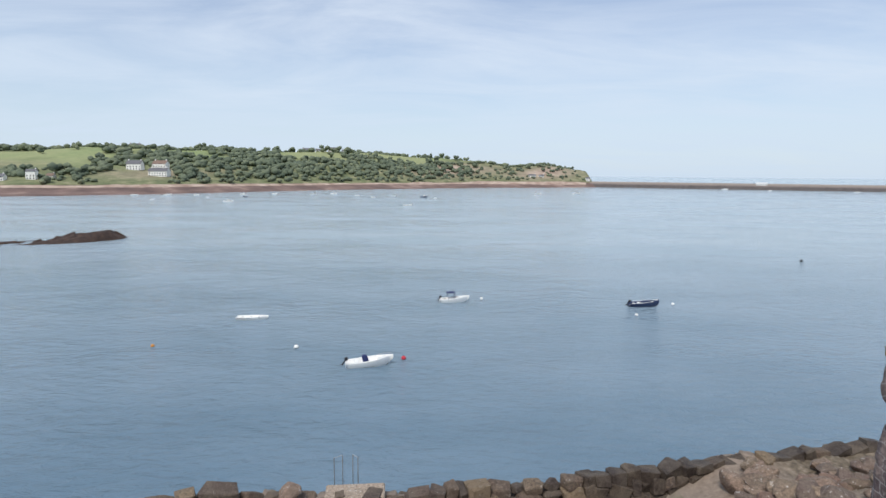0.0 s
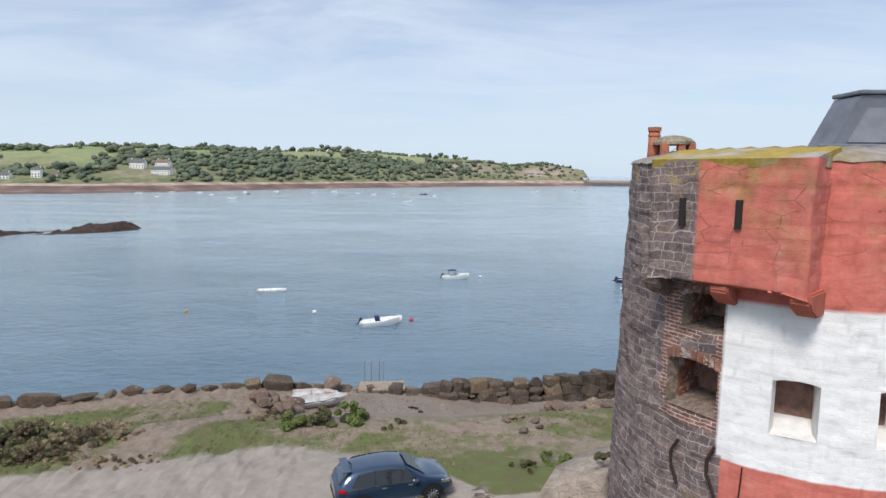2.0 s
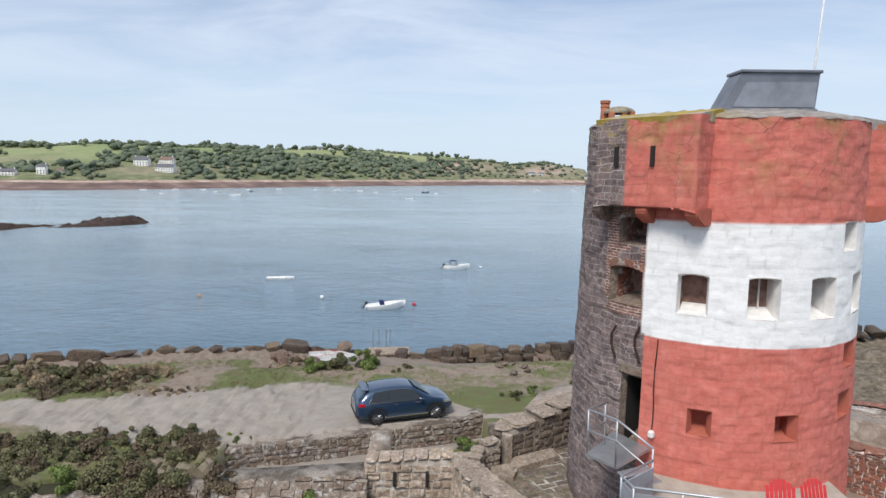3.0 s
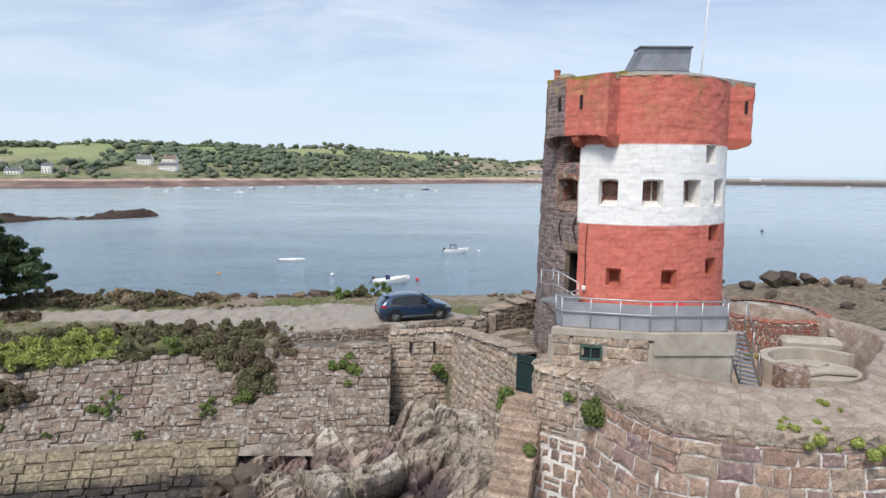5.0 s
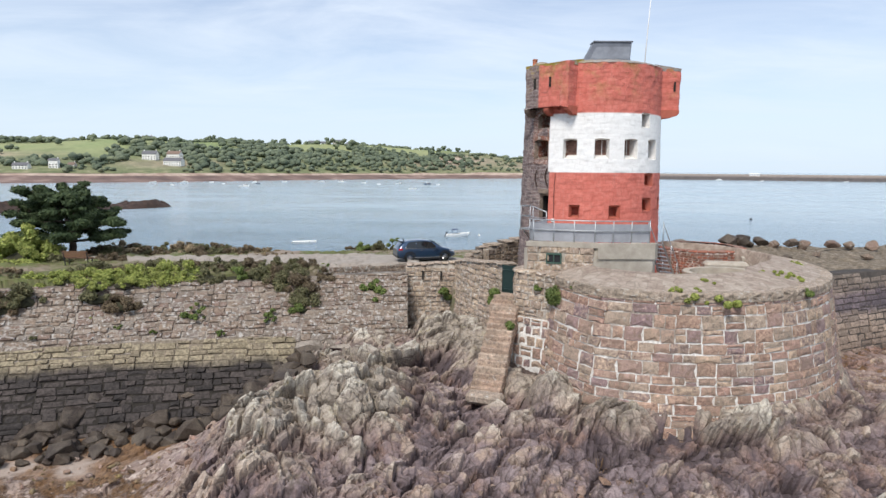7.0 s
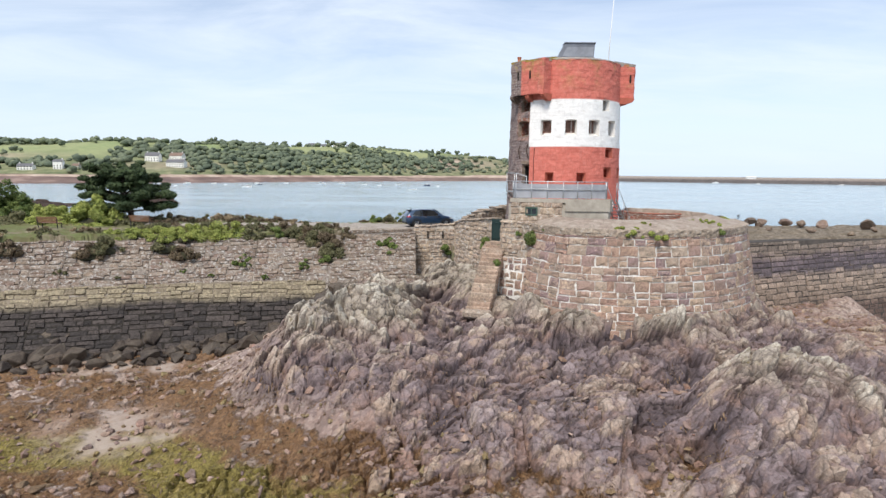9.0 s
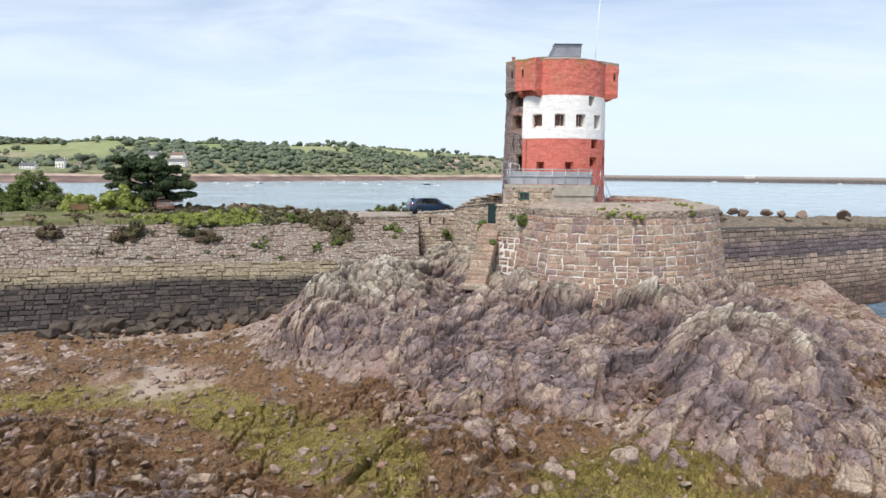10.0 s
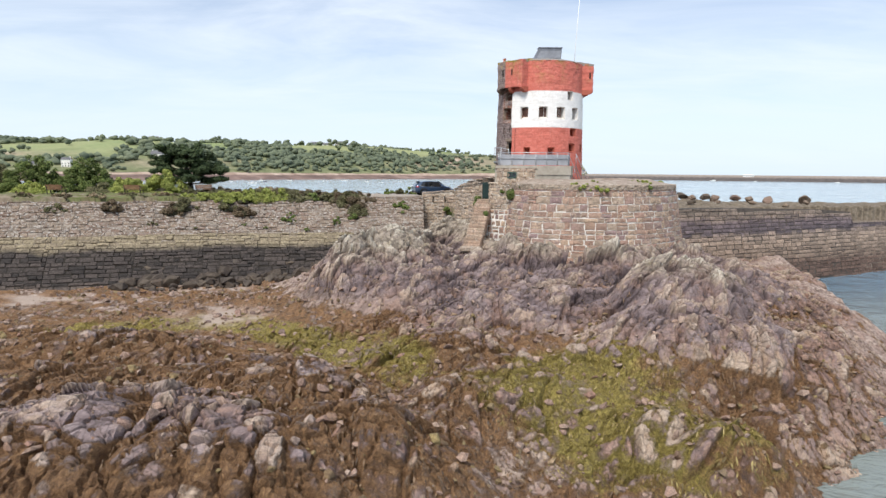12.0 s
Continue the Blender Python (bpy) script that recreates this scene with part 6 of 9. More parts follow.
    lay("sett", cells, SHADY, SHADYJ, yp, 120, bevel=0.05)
    part("yard_step", prism_bm([(1.75, 4.7), (2.0, 4.55), (3.6, 5.5), (3.45, 6.1), (1.9, 5.3)], 11.2, 11.55), COPE, yp)
    part("yard_step", prism_bm([(1.15, 4.1), (1.8, 4.0), (2.0, 4.5), (1.7, 4.95), (1.1, 4.7)], 11.2, 11.5), COPE, yp)
    # far side of the enclosure: broad wall top sweeping round behind the tower
    ctr = [(20.1, 1.6), (20.3, 4.5), (19.6, 7.5), (18.0, 10.2), (15.5, 12.4), (12.5, 13.8), (9.0, 14.2), (6.0, 13.4), (3.9, 11.8), (3.0, 10.0)]
    P = [Vector((*c, 0)) for c in ctr]
    V = []
    for i, p in enumerate(P):
        d = (P[min(i + 1, len(P) - 1)] - P[max(i - 1, 0)]).normalized()
        o = Vector((d.y, -d.x, 0))
        t = [(0.5, 7.0), (0.0, 11.5), (-0.8, 11.75), (-2.0, 11.95), (-2.1, 11.9), (-2.15, 10.6)]
        V.append([(p.x + o.x * a, p.y + o.y * a, z) for a, z in t])
    V = [[tuple(np.mean(V[0], 0))] * 6] + V + [[tuple(np.mean(V[-1], 0))] * 6]     # closed ends
    tagged(grid_mesh("wall_enclosure", np.array(V), bpy.data.materials["parapet_paving"]), "broad curved enclosure wall behind the tower", "wall", kind="structure")


build_gate_walls()


def build_stair():
    e = new("stone_stair")
    tagged(e, "steep worn stone stair climbing the rock to the gate", "stair")
    n = 13
    a, b = Vector((2.1, -3.3, 10.75)), Vector((1.0, -6.35, 7.75))
    d = Vector((b.x - a.x, b.y - a.y, 0)).normalized()
    r = Vector((-d.y, d.x, 0))
    rng = random.Random(8)
    step = stone("step_stone", ((0.42, 0.31, 0.245), (0.36, 0.265, 0.21), (0.48, 0.385, 0.315)), pale_at=0.62)
    for i in range(n + 1):
        f = i / n
        p = a + (b - a) * f
        bm = bmesh.new()
        add_box(bm, (0, 0.12, -0.3), (1.3 + 0.12 * f + rng.uniform(-0.05, 0.05), 0.5, 0.6), None, 0.035)
        for v in bm.verts:
            v.co += Vector((rng.uniform(-0.02, 0.02), rng.uniform(-0.02, 0.02), rng.uniform(-0.015, 0.015)))
        ob = part("step", bm, step, e)
        ob.matrix_world = basis(p, r, d)
    part("landing", prism_bm([(1.35, -3.1), (2.75, -3.5), (2.8, -2.0), (2.9, -0.6), (2.2, 0.1), (1.7, -1.2)], 9.6, 10.8), step, e)
    for q in range(2):
        part("upper_step", prism_bm([(1.5 + 0.1 * q, -2.75 + 0.35 * q), (2.7, -3.0 + 0.35 * q), (2.75, -1.4), (1.9, -1.3)], 10.7, 10.95 + 0.16 * q), step, e)
    foot = part("foot_block", box_bm((0.95, -6.75, 7.4), (1.7, 0.7, 0.5), -20, 0.14), COPE, e, "pale concrete foot block")
    g = new("gate")
    tagged(g, "dark green sheet metal gate at the stair head", "gate")
    green = plain("gate_green", (0.018, 0.04, 0.038), 0.55, 0.2)
    m = basis(Vector((2.42, -1.75, 11.78)), (0.6, -0.45, 0), (-0.45, -0.6, 0))
    bm = bmesh.new()
    add_box(bm, (0, 0, 0), (0.66, 0.05, 1.5), None, 0.01)
    ob = part("gate_leaf", bm, green, g)
    ob.matrix_world = m
    for x in (-0.35, 0.35):
        ob = part("gate_post", box_bm((x, 0, 0), (0.07, 0.08, 1.55)), green, g)
        ob.matrix_world = m
    for z in (-0.5, 0.5):
        ob = part("gate_bar", box_bm((0, -0.04, z), (0.64, 0.04, 0.06), 0, 0.005), green, g)
        ob.matrix_world = m


build_stair()


# ---------------------------------------------------------------- terrace at the tower foot
DECK, FLOOR = 13.95, 13.6
GALV = plain("galvanised_steel", (0.42, 0.44, 0.46), 0.45, 0.7, scale=3)
SHEET = plain("grey_sheet", (0.36, 0.37, 0.4), 0.55, 0.3, vary=0.2, scale=1.5)


def rail(name, label, pts, h=1.05, post=1.2, sheet=False, mid=True):
    e = new(name)
    tagged(e, label, "railing")
    P = [Vector(p) for p in pts]
    up = Vector((0, 0, h))
    part("top_rail", tube_bm([p + up for p in P], 0.028), GALV, e, smooth=True)
    if mid:
        part("middle_rail", tube_bm([p + up * 0.55 - Vector((0, 0.05, 0)) for p in P], 0.024), GALV, e, smooth=True)
    for i in range(len(P) - 1):
        d = P[i + 1] - P[i]
        n = max(1, round(d.length / post))
        for k in range(n + (1 if i == len(P) - 2 else 0)):
            q = P[i] + d * (k / n)
            part("post", tube_bm([q - Vector((0, 0, 0.1)), q + up], 0.026), GALV, e, smooth=True)
        if sheet:
            bm = bmesh.new()
            a, b = P[i] + d.normalized() * 0.02, P[i + 1] - d.normalized() * 0.02
            o = Vector((d.y, -d.x, 0)).normalized() * 0.03
            vs = [bm.verts.new(v) for v in (a + o * -0.5 + Vector((0, 0, 0.03)), b + o * -0.5 + Vector((0, 0, 0.03)), b - o * 0.5 + up * 0.86, a - o * 0.5 + up * 0.86)]
            f = bm.faces.new(vs)
            ex = bmesh.ops.extrude_face_region(bm, geom=[f])
            for v in ex["geom"]:
                if isinstance(v, bmesh.types.BMVert):
                    v.co -= o * 1.2
            part("panel", bm, SHEET, e)
    return e


def build_terrace():
    e = new("terrace")
    tagged(e, "raised stone and concrete terrace at the tower foot", "terrace")
    conc = Mat("terrace_concrete", 0.9)
    n = conc.noise(1.4, 8, 0.7)
    c = conc.ramp(n, (0.3, (0.3, 0.265, 0.22)), (0.6, (0.44, 0.4, 0.34)), (0.8, (0.56, 0.53, 0.48)))
    conc.color(c)
    conc.bump(conc.noise(20, 6), 0.4, 0.02)
    poly = [(3.05, -2.75), (3.15, -3.0), (6.35, -3.75), (9.1, -3.65), (9.35, -3.3), (9.6, 0.3), (7.4, 2.0), (5.1, 0.6), (4.15, -1.4)]
    part("terrace_body", prism_bm(poly, 11.0, FLOOR), conc.m, e)
    big = [(x + (0.07 if x > 6 else -0.07), y - 0.07) for x, y in poly]
    ins = [(3.3, -2.7), (6.3, -3.5), (8.95, -3.4), (9.15, -3.2)]
    for q, (o0, o1) in enumerate(zip(big[1:4], big[2:5])):
        part("terrace_edge", prism_bm([o0, o1, ins[q + 1], ins[q]], FLOOR + 0.12 if q == 0 else FLOOR - 0.4, DECK), conc.m, e)
    cells = []
    a, b = Vector((3.15, -3.0, 0)), Vector((6.3, -3.74, 0))
    d = (b - a)
    L = d.length
    d.normalize()
    out = Vector((d.y, -d.x, 0))
    for u, v, w, h in courses(L, 1.55, 0.3, 0.42, 0.45, 0.95, 91, 0.025):
        if 0.85 < u < 1.75 and 0.55 < v < 1.25:
            continue
        p = a + d * u - out * 0.06
        p.z = 12.27 + v
        cells.append((basis(p, d, out), (w, 0.22, h)))
    lay("stone", cells, ASH, ASHJ, e, 100, bevel=0.06)
    # small green-framed window in the terrace wall
    win = new("window")
    win.parent = e
    m = basis(a + d * 1.3 + Vector((0, 0, 13.15)), d, out)
    frame_m, glass = plain("window_frame_green", (0.05, 0.1, 0.08), 0.5), plain("window_glass_dark", (0.02, 0.025, 0.03), 0.1, spec=0.6, bump=0)
    for nm, cc, sz, mt in (("pane", (-0.16, -0.02, 0), (0.3, 0.02, 0.36), glass), ("pane", (0.16, -0.02, 0), (0.3, 0.02, 0.36), glass), ("frame_top", (0, -0.04, 0.22), (0.74, 0.1, 0.07), frame_m),
                           ("frame_bottom", (0, -0.04, -0.22), (0.74, 0.1, 0.07), frame_m), ("frame_side", (-0.34, -0.04, 0), (0.06, 0.1, 0.4), frame_m), ("frame_side", (0.34, -0.04, 0), (0.06, 0.1, 0.4), frame_m), ("mullion", (0, -0.04, 0), (0.05, 0.08, 0.4), frame_m)):
        ob = part(nm, box_bm(cc, sz, 0, 0.006), mt, win)
        ob.matrix_world = m
    rail("railing", "galvanised railing with grey sheet panels round the terrace", [(4.27, -1.72, DECK), (3.33, -2.46, DECK), (3.45, -2.93, DECK), (6.3, -3.6, DECK), (8.95, -3.5, DECK), (9.25, -2.6, DECK)], 1.05, 1.0, True)
    # door landing, its steps and rail
    ld = new("door_landing")
    tagged(ld, "steel landing with mesh railing at the tower door", "landing")
    part("landing_plate", prism_bm([(3.15, 0.0), (3.78, -0.68), (4.95, 0.35), (4.25, 1.4), (3.7, 0.62)], 14.24, 14.32), GALV, ld)
    part("brace", tube_bm([(3.3, -0.05, 14.24), (4.05, 0.85, 13.3)], 0.035), GALV, ld)
    for i in range(2):
        part("tread", box_bm((4.2 + 0.16 * i, -0.72 - 0.3 * i, 14.2 - 0.11 * i), (0.85, 0.3, 0.05), 25), GALV, ld)
    rail("railing", "galvanised railing round the door landing", [(3.76, 0.52, 14.32), (3.19, 0.01, 14.32), (3.75, -0.62, 14.32), (4.27, -1.7, 14.1)], 1.18, 1.3, False)
    # steel stair down to the pit
    st = new("steel_stair")
    tagged(st, "narrow galvanised steel stair down from the terrace", "stair")
    a, b = Vector((9.35, -3.1, DECK)), Vector((10.9, -1.6, 11.35))
    d = b - a
    side = Vector((-d.y, d.x, 0)).normalized() * 0.38
    for i in range(12):
        p = a + d * ((i + 0.5) / 12)
        ob = part("tread", box_bm((0, 0, 0), (0.76, 0.24, 0.03), 0, 0.004), GALV, st)
        ob.matrix_world = basis(p, side, Vector((d.x, d.y, 0)))
    for s in (-1, 1):
        part("stringer", tube_bm([a + side * s, b + side * s], 0.05, 4), GALV, st)
        part("handrail", tube_bm([a + side * s + Vector((0, 0, 1.0)), a + d * 0.8 + side * s + Vector((0, 0, 0.95)), b + side * s + Vector((0, 0, 0.75)), b + side * s], 0.024), GALV, st, smooth=True)
        for f in (0.02, 0.45, 0.8):
            p = a + d * f + side * s
            part("post", tube_bm([p, p + Vector((0, 0, 0.97))], 0.022), GALV, st, smooth=True)


build_terrace()


def garden_chair():
    e = new("garden_chair")
    red = plain("red_plastic", (0.62, 0.055, 0.06), 0.4, vary=0.08, bump=0.05)
    for i in range(7):
        x = (i - 3) * 0.085
        h = 0.78 - 0.16 * (abs(i - 3) / 3) ** 2
        bm = bmesh.new()
        add_box(bm, (x * 1.1, 0.0, h / 2), (0.076, 0.025, h), None, 0.01)
        ob = part("back_slat", bm, red, e)
        ob.matrix_local = pose(0, 0.3, 0.3, -18, 0, 0)
    for i in range(5):
        part("seat_slat", box_bm((0, -0.3 + i * 0.11, 0.37 - i * 0.015), (0.54, 0.1, 0.025), 0, 0.008), red, e)
    for s in (-1, 1):
        part("arm", box_bm((s * 0.34, -0.1, 0.56), (0.13, 0.72, 0.03), 0, 0.012), red, e)
        part("front_leg", box_bm((s * 0.3, -0.36, 0.28), (0.09, 0.05, 0.56), 0, 0.01), red, e)
        bm = bmesh.new()
        add_box(bm, (s * 0.27, 0.05, 0.2), (0.04, 0.95, 0.12), Euler((radians(-14), 0, 0)), 0.01)
        part("side_rail", bm, red, e)
    return tagged(e, "red plastic slatted garden chair on the terrace", "chair", group="chairs on the terrace")


chair = garden_chair()
chair.matrix_world = pose(7.1, -2.35, FLOOR, 0, 0, -8)
copy_thing(chair, pose(8.0, -2.3, FLOOR, 0, 0, 6))


# ---------------------------------------------------------------- on the roof
def build_roof_things():
    e = new("roof_hatch")
    tagged(e, "grey lead-clad hatch housing with a sloping end on the tower roof", "roof hatch")
    lead = plain("lead_sheet", (0.2, 0.21, 0.24), 0.5, 0.4, vary=0.25, scale=1.6)
    lead2 = plain("lead_sheet_pale", (0.29, 0.3, 0.33), 0.5, 0.4, vary=0.25, scale=1.6)
    y0, y1 = 1.0, 1.75
    bm = bmesh.new()
    prof = [(6.3, 22.0), (6.5, 23.2), (6.98, 24.14), (9.0, 24.2), (8.93, 23.2), (8.93, 22.0)]
    A, B = [bm.verts.new((x, y0, z)) for x, z in prof], [bm.verts.new((x, y1, z)) for x, z in prof]
    bm.faces.new(A)
    bm.faces.new(B[::-1])
    for i in range(len(prof)):
        j = (i + 1) % len(prof)
        bm.faces.new((A[i], B[i], B[j], A[j]))
    part("housing", bm, lead, e)
    bm = bmesh.new()
    pr = [(6.8, 23.3), (7.12, 23.92), (8.92, 23.94), (8.88, 23.3)]
    A, B = [bm.verts.new((x, y0 - 0.04, z)) for x, z in pr], [bm.verts.new((x, y0 + 0.05, z)) for x, z in pr]
    bm.faces.new(A)
    for i in range(4):
        bm.faces.new((A[i], B[i], B[(i + 1) % 4], A[(i + 1) % 4]))
    part("side_panel", bm, lead2, e)
    part("top_trim", box_bm((8.0, 1.37, 24.2), (2.1, 0.86, 0.08), 0, 0.02), lead, e)
    part("base_trim", box_bm((7.6, 0.95, 23.22), (2.7, 0.1, 0.1), 0, 0.02), lead, e)
    fp = new("flagpole")
    tagged(fp, "tall thin white flagpole on the tower roof", "flagpole")
    wp = plain("white_paint", (0.8, 0.8, 0.8), 0.4, bump=0)
    part("pole", tube_bm([(10.75, 4.4, 22.0), (10.9, 4.4, 25.4), (11.2, 4.4, 31.0)], 0.045, 10, r1=0.02), wp, fp, smooth=True)
    part("base", tube_bm([(10.75, 4.4, 22.0), (10.78, 4.4, 22.7)], 0.11, 10), GALV, fp, smooth=True)
    part("truck", tube_bm([(11.2, 4.4, 31.0), (11.2, 4.4, 31.1)], 0.06, 8), wp, fp)
    ch = new("chimney_pot")
    tagged(ch, "terracotta chimney pot on the parapet", "chimney")
    terra = plain("terracotta", (0.42, 0.15, 0.085), 0.85, vary=0.2, scale=6)
    cx, cy = 4.3, 3.96
    part("pot", tube_bm([(cx, cy, 22.9), (cx, cy, 23.25), (cx, cy, 23.72)], 0.15, 18, r1=0.125), terra, ch, smooth=True)
    part("rim", tube_bm([(cx, cy, 23.68), (cx, cy, 23.77)], 0.15, 18), terra, ch)
    part("collar", tube_bm([(cx, cy, 23.56), (cx, cy, 23.6)], 0.14, 18), terra, ch)
    cw = new("chimney_cowl")
    tagged(cw, "squat stone chimney cap on brick legs", "chimney")
    cm = stone("cowl_stone", ((0.3, 0.27, 0.2), (0.36, 0.32, 0.24)), moss=(0.28, 0.21, 0.05))
    bm = bmesh.new()
    bmesh.ops.create_uvsphere(bm, u_segments=14, v_segments=7, radius=1, matrix=Matrix.LocRotScale((4.68, 3.75, 23.38), None, (0.48, 0.42, 0.2)))
    for v in bm.verts:
        v.co.z = max(v.co.z, 23.36)
    part("cap", bm, cm, cw)
    for dx, dy in ((-0.3, -0.25), (0.3, -0.25), (0.05, -0.3), (-0.3, 0.25), (0.3, 0.25)):
        part("leg", box_bm((4.68 + dx, 3.75 + dy, 23.2), (0.16, 0.16, 0.4)), terra, cw)


build_roof_things()


# ---------------------------------------------------------------- gun pits inside the battery
def build_pits():
    redb = stone("pit_brick", ((0.36, 0.13, 0.085), (0.3, 0.115, 0.08), (0.25, 0.15, 0.12)), pale_at=0.6)
    redj = stone("pit_brick_joined", ((0.36, 0.13, 0.085), (0.3, 0.115, 0.08), (0.25, 0.15, 0.12), (0.3, 0.25, 0.22)), pale_at=0.56, use="island")
    e = new("gun_pit")
    tagged(e, "hollow round gun pit of red brick and rubble", "gun pit")
    c, R = (15.2, 5.6), 2.7
    V = []
    for t in np.arange(0, 360, 6.0):
        a = radians(t)
        V.append([(c[0] + r * math.cos(a), c[1] + r * math.sin(a), z) for r, z in ((R, 10.9), (R, 12.55), (R - 0.02, 12.6), (R - 0.5, 12.6), (R - 0.52, 12.5), (R - 0.52, 11.4))])
    ob = grid_mesh("pit_wall", np.array(V), MORTAR, closed=True, smooth=False)
    ob.parent = e
    cells = []
    for u, v, w, h in courses(2 * math.pi * R * 0.62, 1.6, 0.1, 0.2, 0.18, 0.34, 5, 0.02):
        a = radians(150) + u / R
        p = Vector((c[0] + R * math.cos(a), c[1] + R * math.sin(a), 10.95 + v))
        o = Vector((math.cos(a), math.sin(a), 0))
        cells.append((basis(p - o * 0.03, (-math.sin(a), math.cos(a), 0), o), (w, 0.12, h)))
    lay("brick", cells, redb, redj, e, 240, near=lambda p: p.y)
    top = []
    for i in range(30):
        a = radians(i * 12)
        p = Vector((c[0] + (R - 0.26) * math.cos(a), c[1] + (R - 0.26) * math.sin(a), 12.64))
        o = Vector((math.cos(a), math.sin(a), 0))
        top.append((basis(p, (-math.sin(a), math.cos(a), 0), o), (0.54, 0.56, 0.12)))
    lay("coping", top, redb, redb, e, 40, bevel=0.06)
    f = new("gun_platform")
    tagged(f, "low oval concrete gun platform with cracked slabs", "gun platform")
    conc = bpy.data.materials["terrace_concrete"]
    el = lambda a0, a1, rx, ry, n=28: [(14.1 + rx * math.cos(radians(a0 + (a1 - a0) * i / n)), -0.3 + ry * math.sin(radians(a0 + (a1 - a0) * i / n))) for i in range(n + 1)]
    part("kerb", prism_bm(el(20, 200, 2.1, 1.7) + el(200, 20, 1.75, 1.4), 11.1, 12.05), conc, f)
    part("plinth", prism_bm(el(0, 352, 1.7, 1.35), 11.1, 11.6), conc, f)
    rng = random.Random(3)
    for x, y, w, d, t, z in ((13.6, -0.9, 1.1, 0.6, 20, 11.7), (14.6, -0.8, 1.3, 0.7, -12, 11.72), (14.2, -0.2, 0.9, 0.6, 35, 11.78)):
        part("slab", box_bm((x, y, z), (w, d, 0.14), t, 0.03), conc, f)
    h = new("broken_wall")
    tagged(h, "broken curved brick and concrete wall beside the gun platform", "wall")
    part("brick_base", prism_bm([(12.2, -1.6), (12.9, -2.0), (13.2, -1.3), (12.6, -0.6), (12.1, -0.7)], 11.1, 12.0), redj, h)
    part("concrete_top", box_bm((15.3, 2.0, 12.0), (2.4, 0.9, 0.5), -12, 0.15), conc, h)
    part("concrete_top", box_bm((17.3, 2.9, 12.3), (1.8, 0.8, 0.5), 40, 0.15), conc, h)
    part("concrete_top", box_bm((15.2, 2.0, 11.5), (2.2, 0.8, 0.8), -12, 0.05), redj, h)


build_pits()

# ---------------------------------------------------------------- parked car
def build_car(at, heading):
    e = new("car")
    tagged(e, "dark blue compact crossover car parked on gravel", "car")
    paint = Mat("car_blue", 0.28, 0.35, 0.5)
    paint.color(paint.ramp(paint.noise(3), (0.3, (0.022, 0.05, 0.105)), (0.7, (0.028, 0.06, 0.12))))
    paint.b.inputs["Coat Weight"].default_value = 1.0
    paint.b.inputs["Coat Roughness"].default_value = 0.05
    paint = paint.m
    black = plain("car_trim_black", (0.02, 0.02, 0.022), 0.6)
    glass = plain("car_glass", (0.012, 0.014, 0.016), 0.04, spec=0.8, bump=0)
    chrome = plain("car_silver", (0.7, 0.7, 0.72), 0.25, 0.9, bump=0)
    redl = plain("car_tail_lamp", (0.45, 0.01, 0.015), 0.2, bump=0)
    st = [(-2.14, 0.36, 0.80, 0.92, 0.66, 0.5), (-2.06, 0.28, 0.93, 1.06, 0.79, 0.58), (-1.86, 0.24, 0.99, 1.32, 0.86, 0.58), (-1.5, 0.22, 0.99, 1.475, 0.882, 0.575), (-0.9, 0.21, 0.97, 1.53, 0.885, 0.595),
          (-0.2, 0.21, 0.95, 1.54, 0.885, 0.61), (0.35, 0.21, 0.94, 1.485, 0.885, 0.6), (0.75, 0.21, 0.94, 1.26, 0.885, 0.62), (1.12, 0.21, 0.93, 1.03, 0.882, 0.7), (1.5, 0.22, 0.89, 0.965, 0.87, 0.6), (1.85, 0.24, 0.79, 0.86, 0.81, 0.5), (2.07, 0.27, 0.64, 0.71, 0.68, 0.4), (2.14, 0.33, 0.54, 0.58, 0.56, 0.3)]
    V = []
    for x, zb, belt, top, w, rw in st:
        half = [(0.0, zb), (w * 0.86, zb), (w * 0.985, zb + 0.14), (w, zb + (belt - zb) * 0.5), (w * 0.99, belt - 0.08), (w * 0.95, belt), ((w * 0.95 + rw) / 2 + 0.03, (belt + top) / 2), (rw, top - 0.05), (rw * 0.8, top - 0.008), (0.0, top + 0.012)]
        ring = [(x, y, z) for y, z in half] + [(x, -y, z) for y, z in half[-2:0:-1]]
        V.append(ring)
    V = np.array(V)
    I = np.arange(V.shape[0] * V.shape[1]).reshape(V.shape[:2])
    I = np.concatenate([I, I[:, :1]], 1)
    F = [tuple(q) for q in np.stack([I[:-1, :-1], I[1:, :-1], I[1:, 1:], I[:-1, 1:]], -1).reshape(-1, 4)] + [tuple(I[0, :-1][::-1]), tuple(I[-1, :-1])]
    body = link_mesh("body", V.reshape(-1, 3), F, paint, e, True)
    sub = body.modifiers.new("soft", "SUBSURF")
    sub.levels = sub.render_levels = 2

    def side(name, pts, y0, mat, out=0.0):
        for s in (-1, 1):
            bm = bmesh.new()
            vs = [bm.verts.new((x, s * (y + out), z)) for x, y, z in pts]
            f = bm.faces.new(vs if s < 0 else vs[::-1])
            ex = bmesh.ops.extrude_face_region(bm, geom=[f])
            for v in ex["geom"]:
                if isinstance(v, bmesh.types.BMVert):
                    v.co.y -= s * 0.05
            part(name, bm, mat, e)

    yb, yt = 0.865, 0.66
    side("rear_side_window", [(-1.62, yb - 0.01, 1.03), (-0.8, yb, 0.99), (-0.82, yt + 0.02, 1.45), (-1.34, yt + 0.04, 1.4)], 0, glass, 0.035)
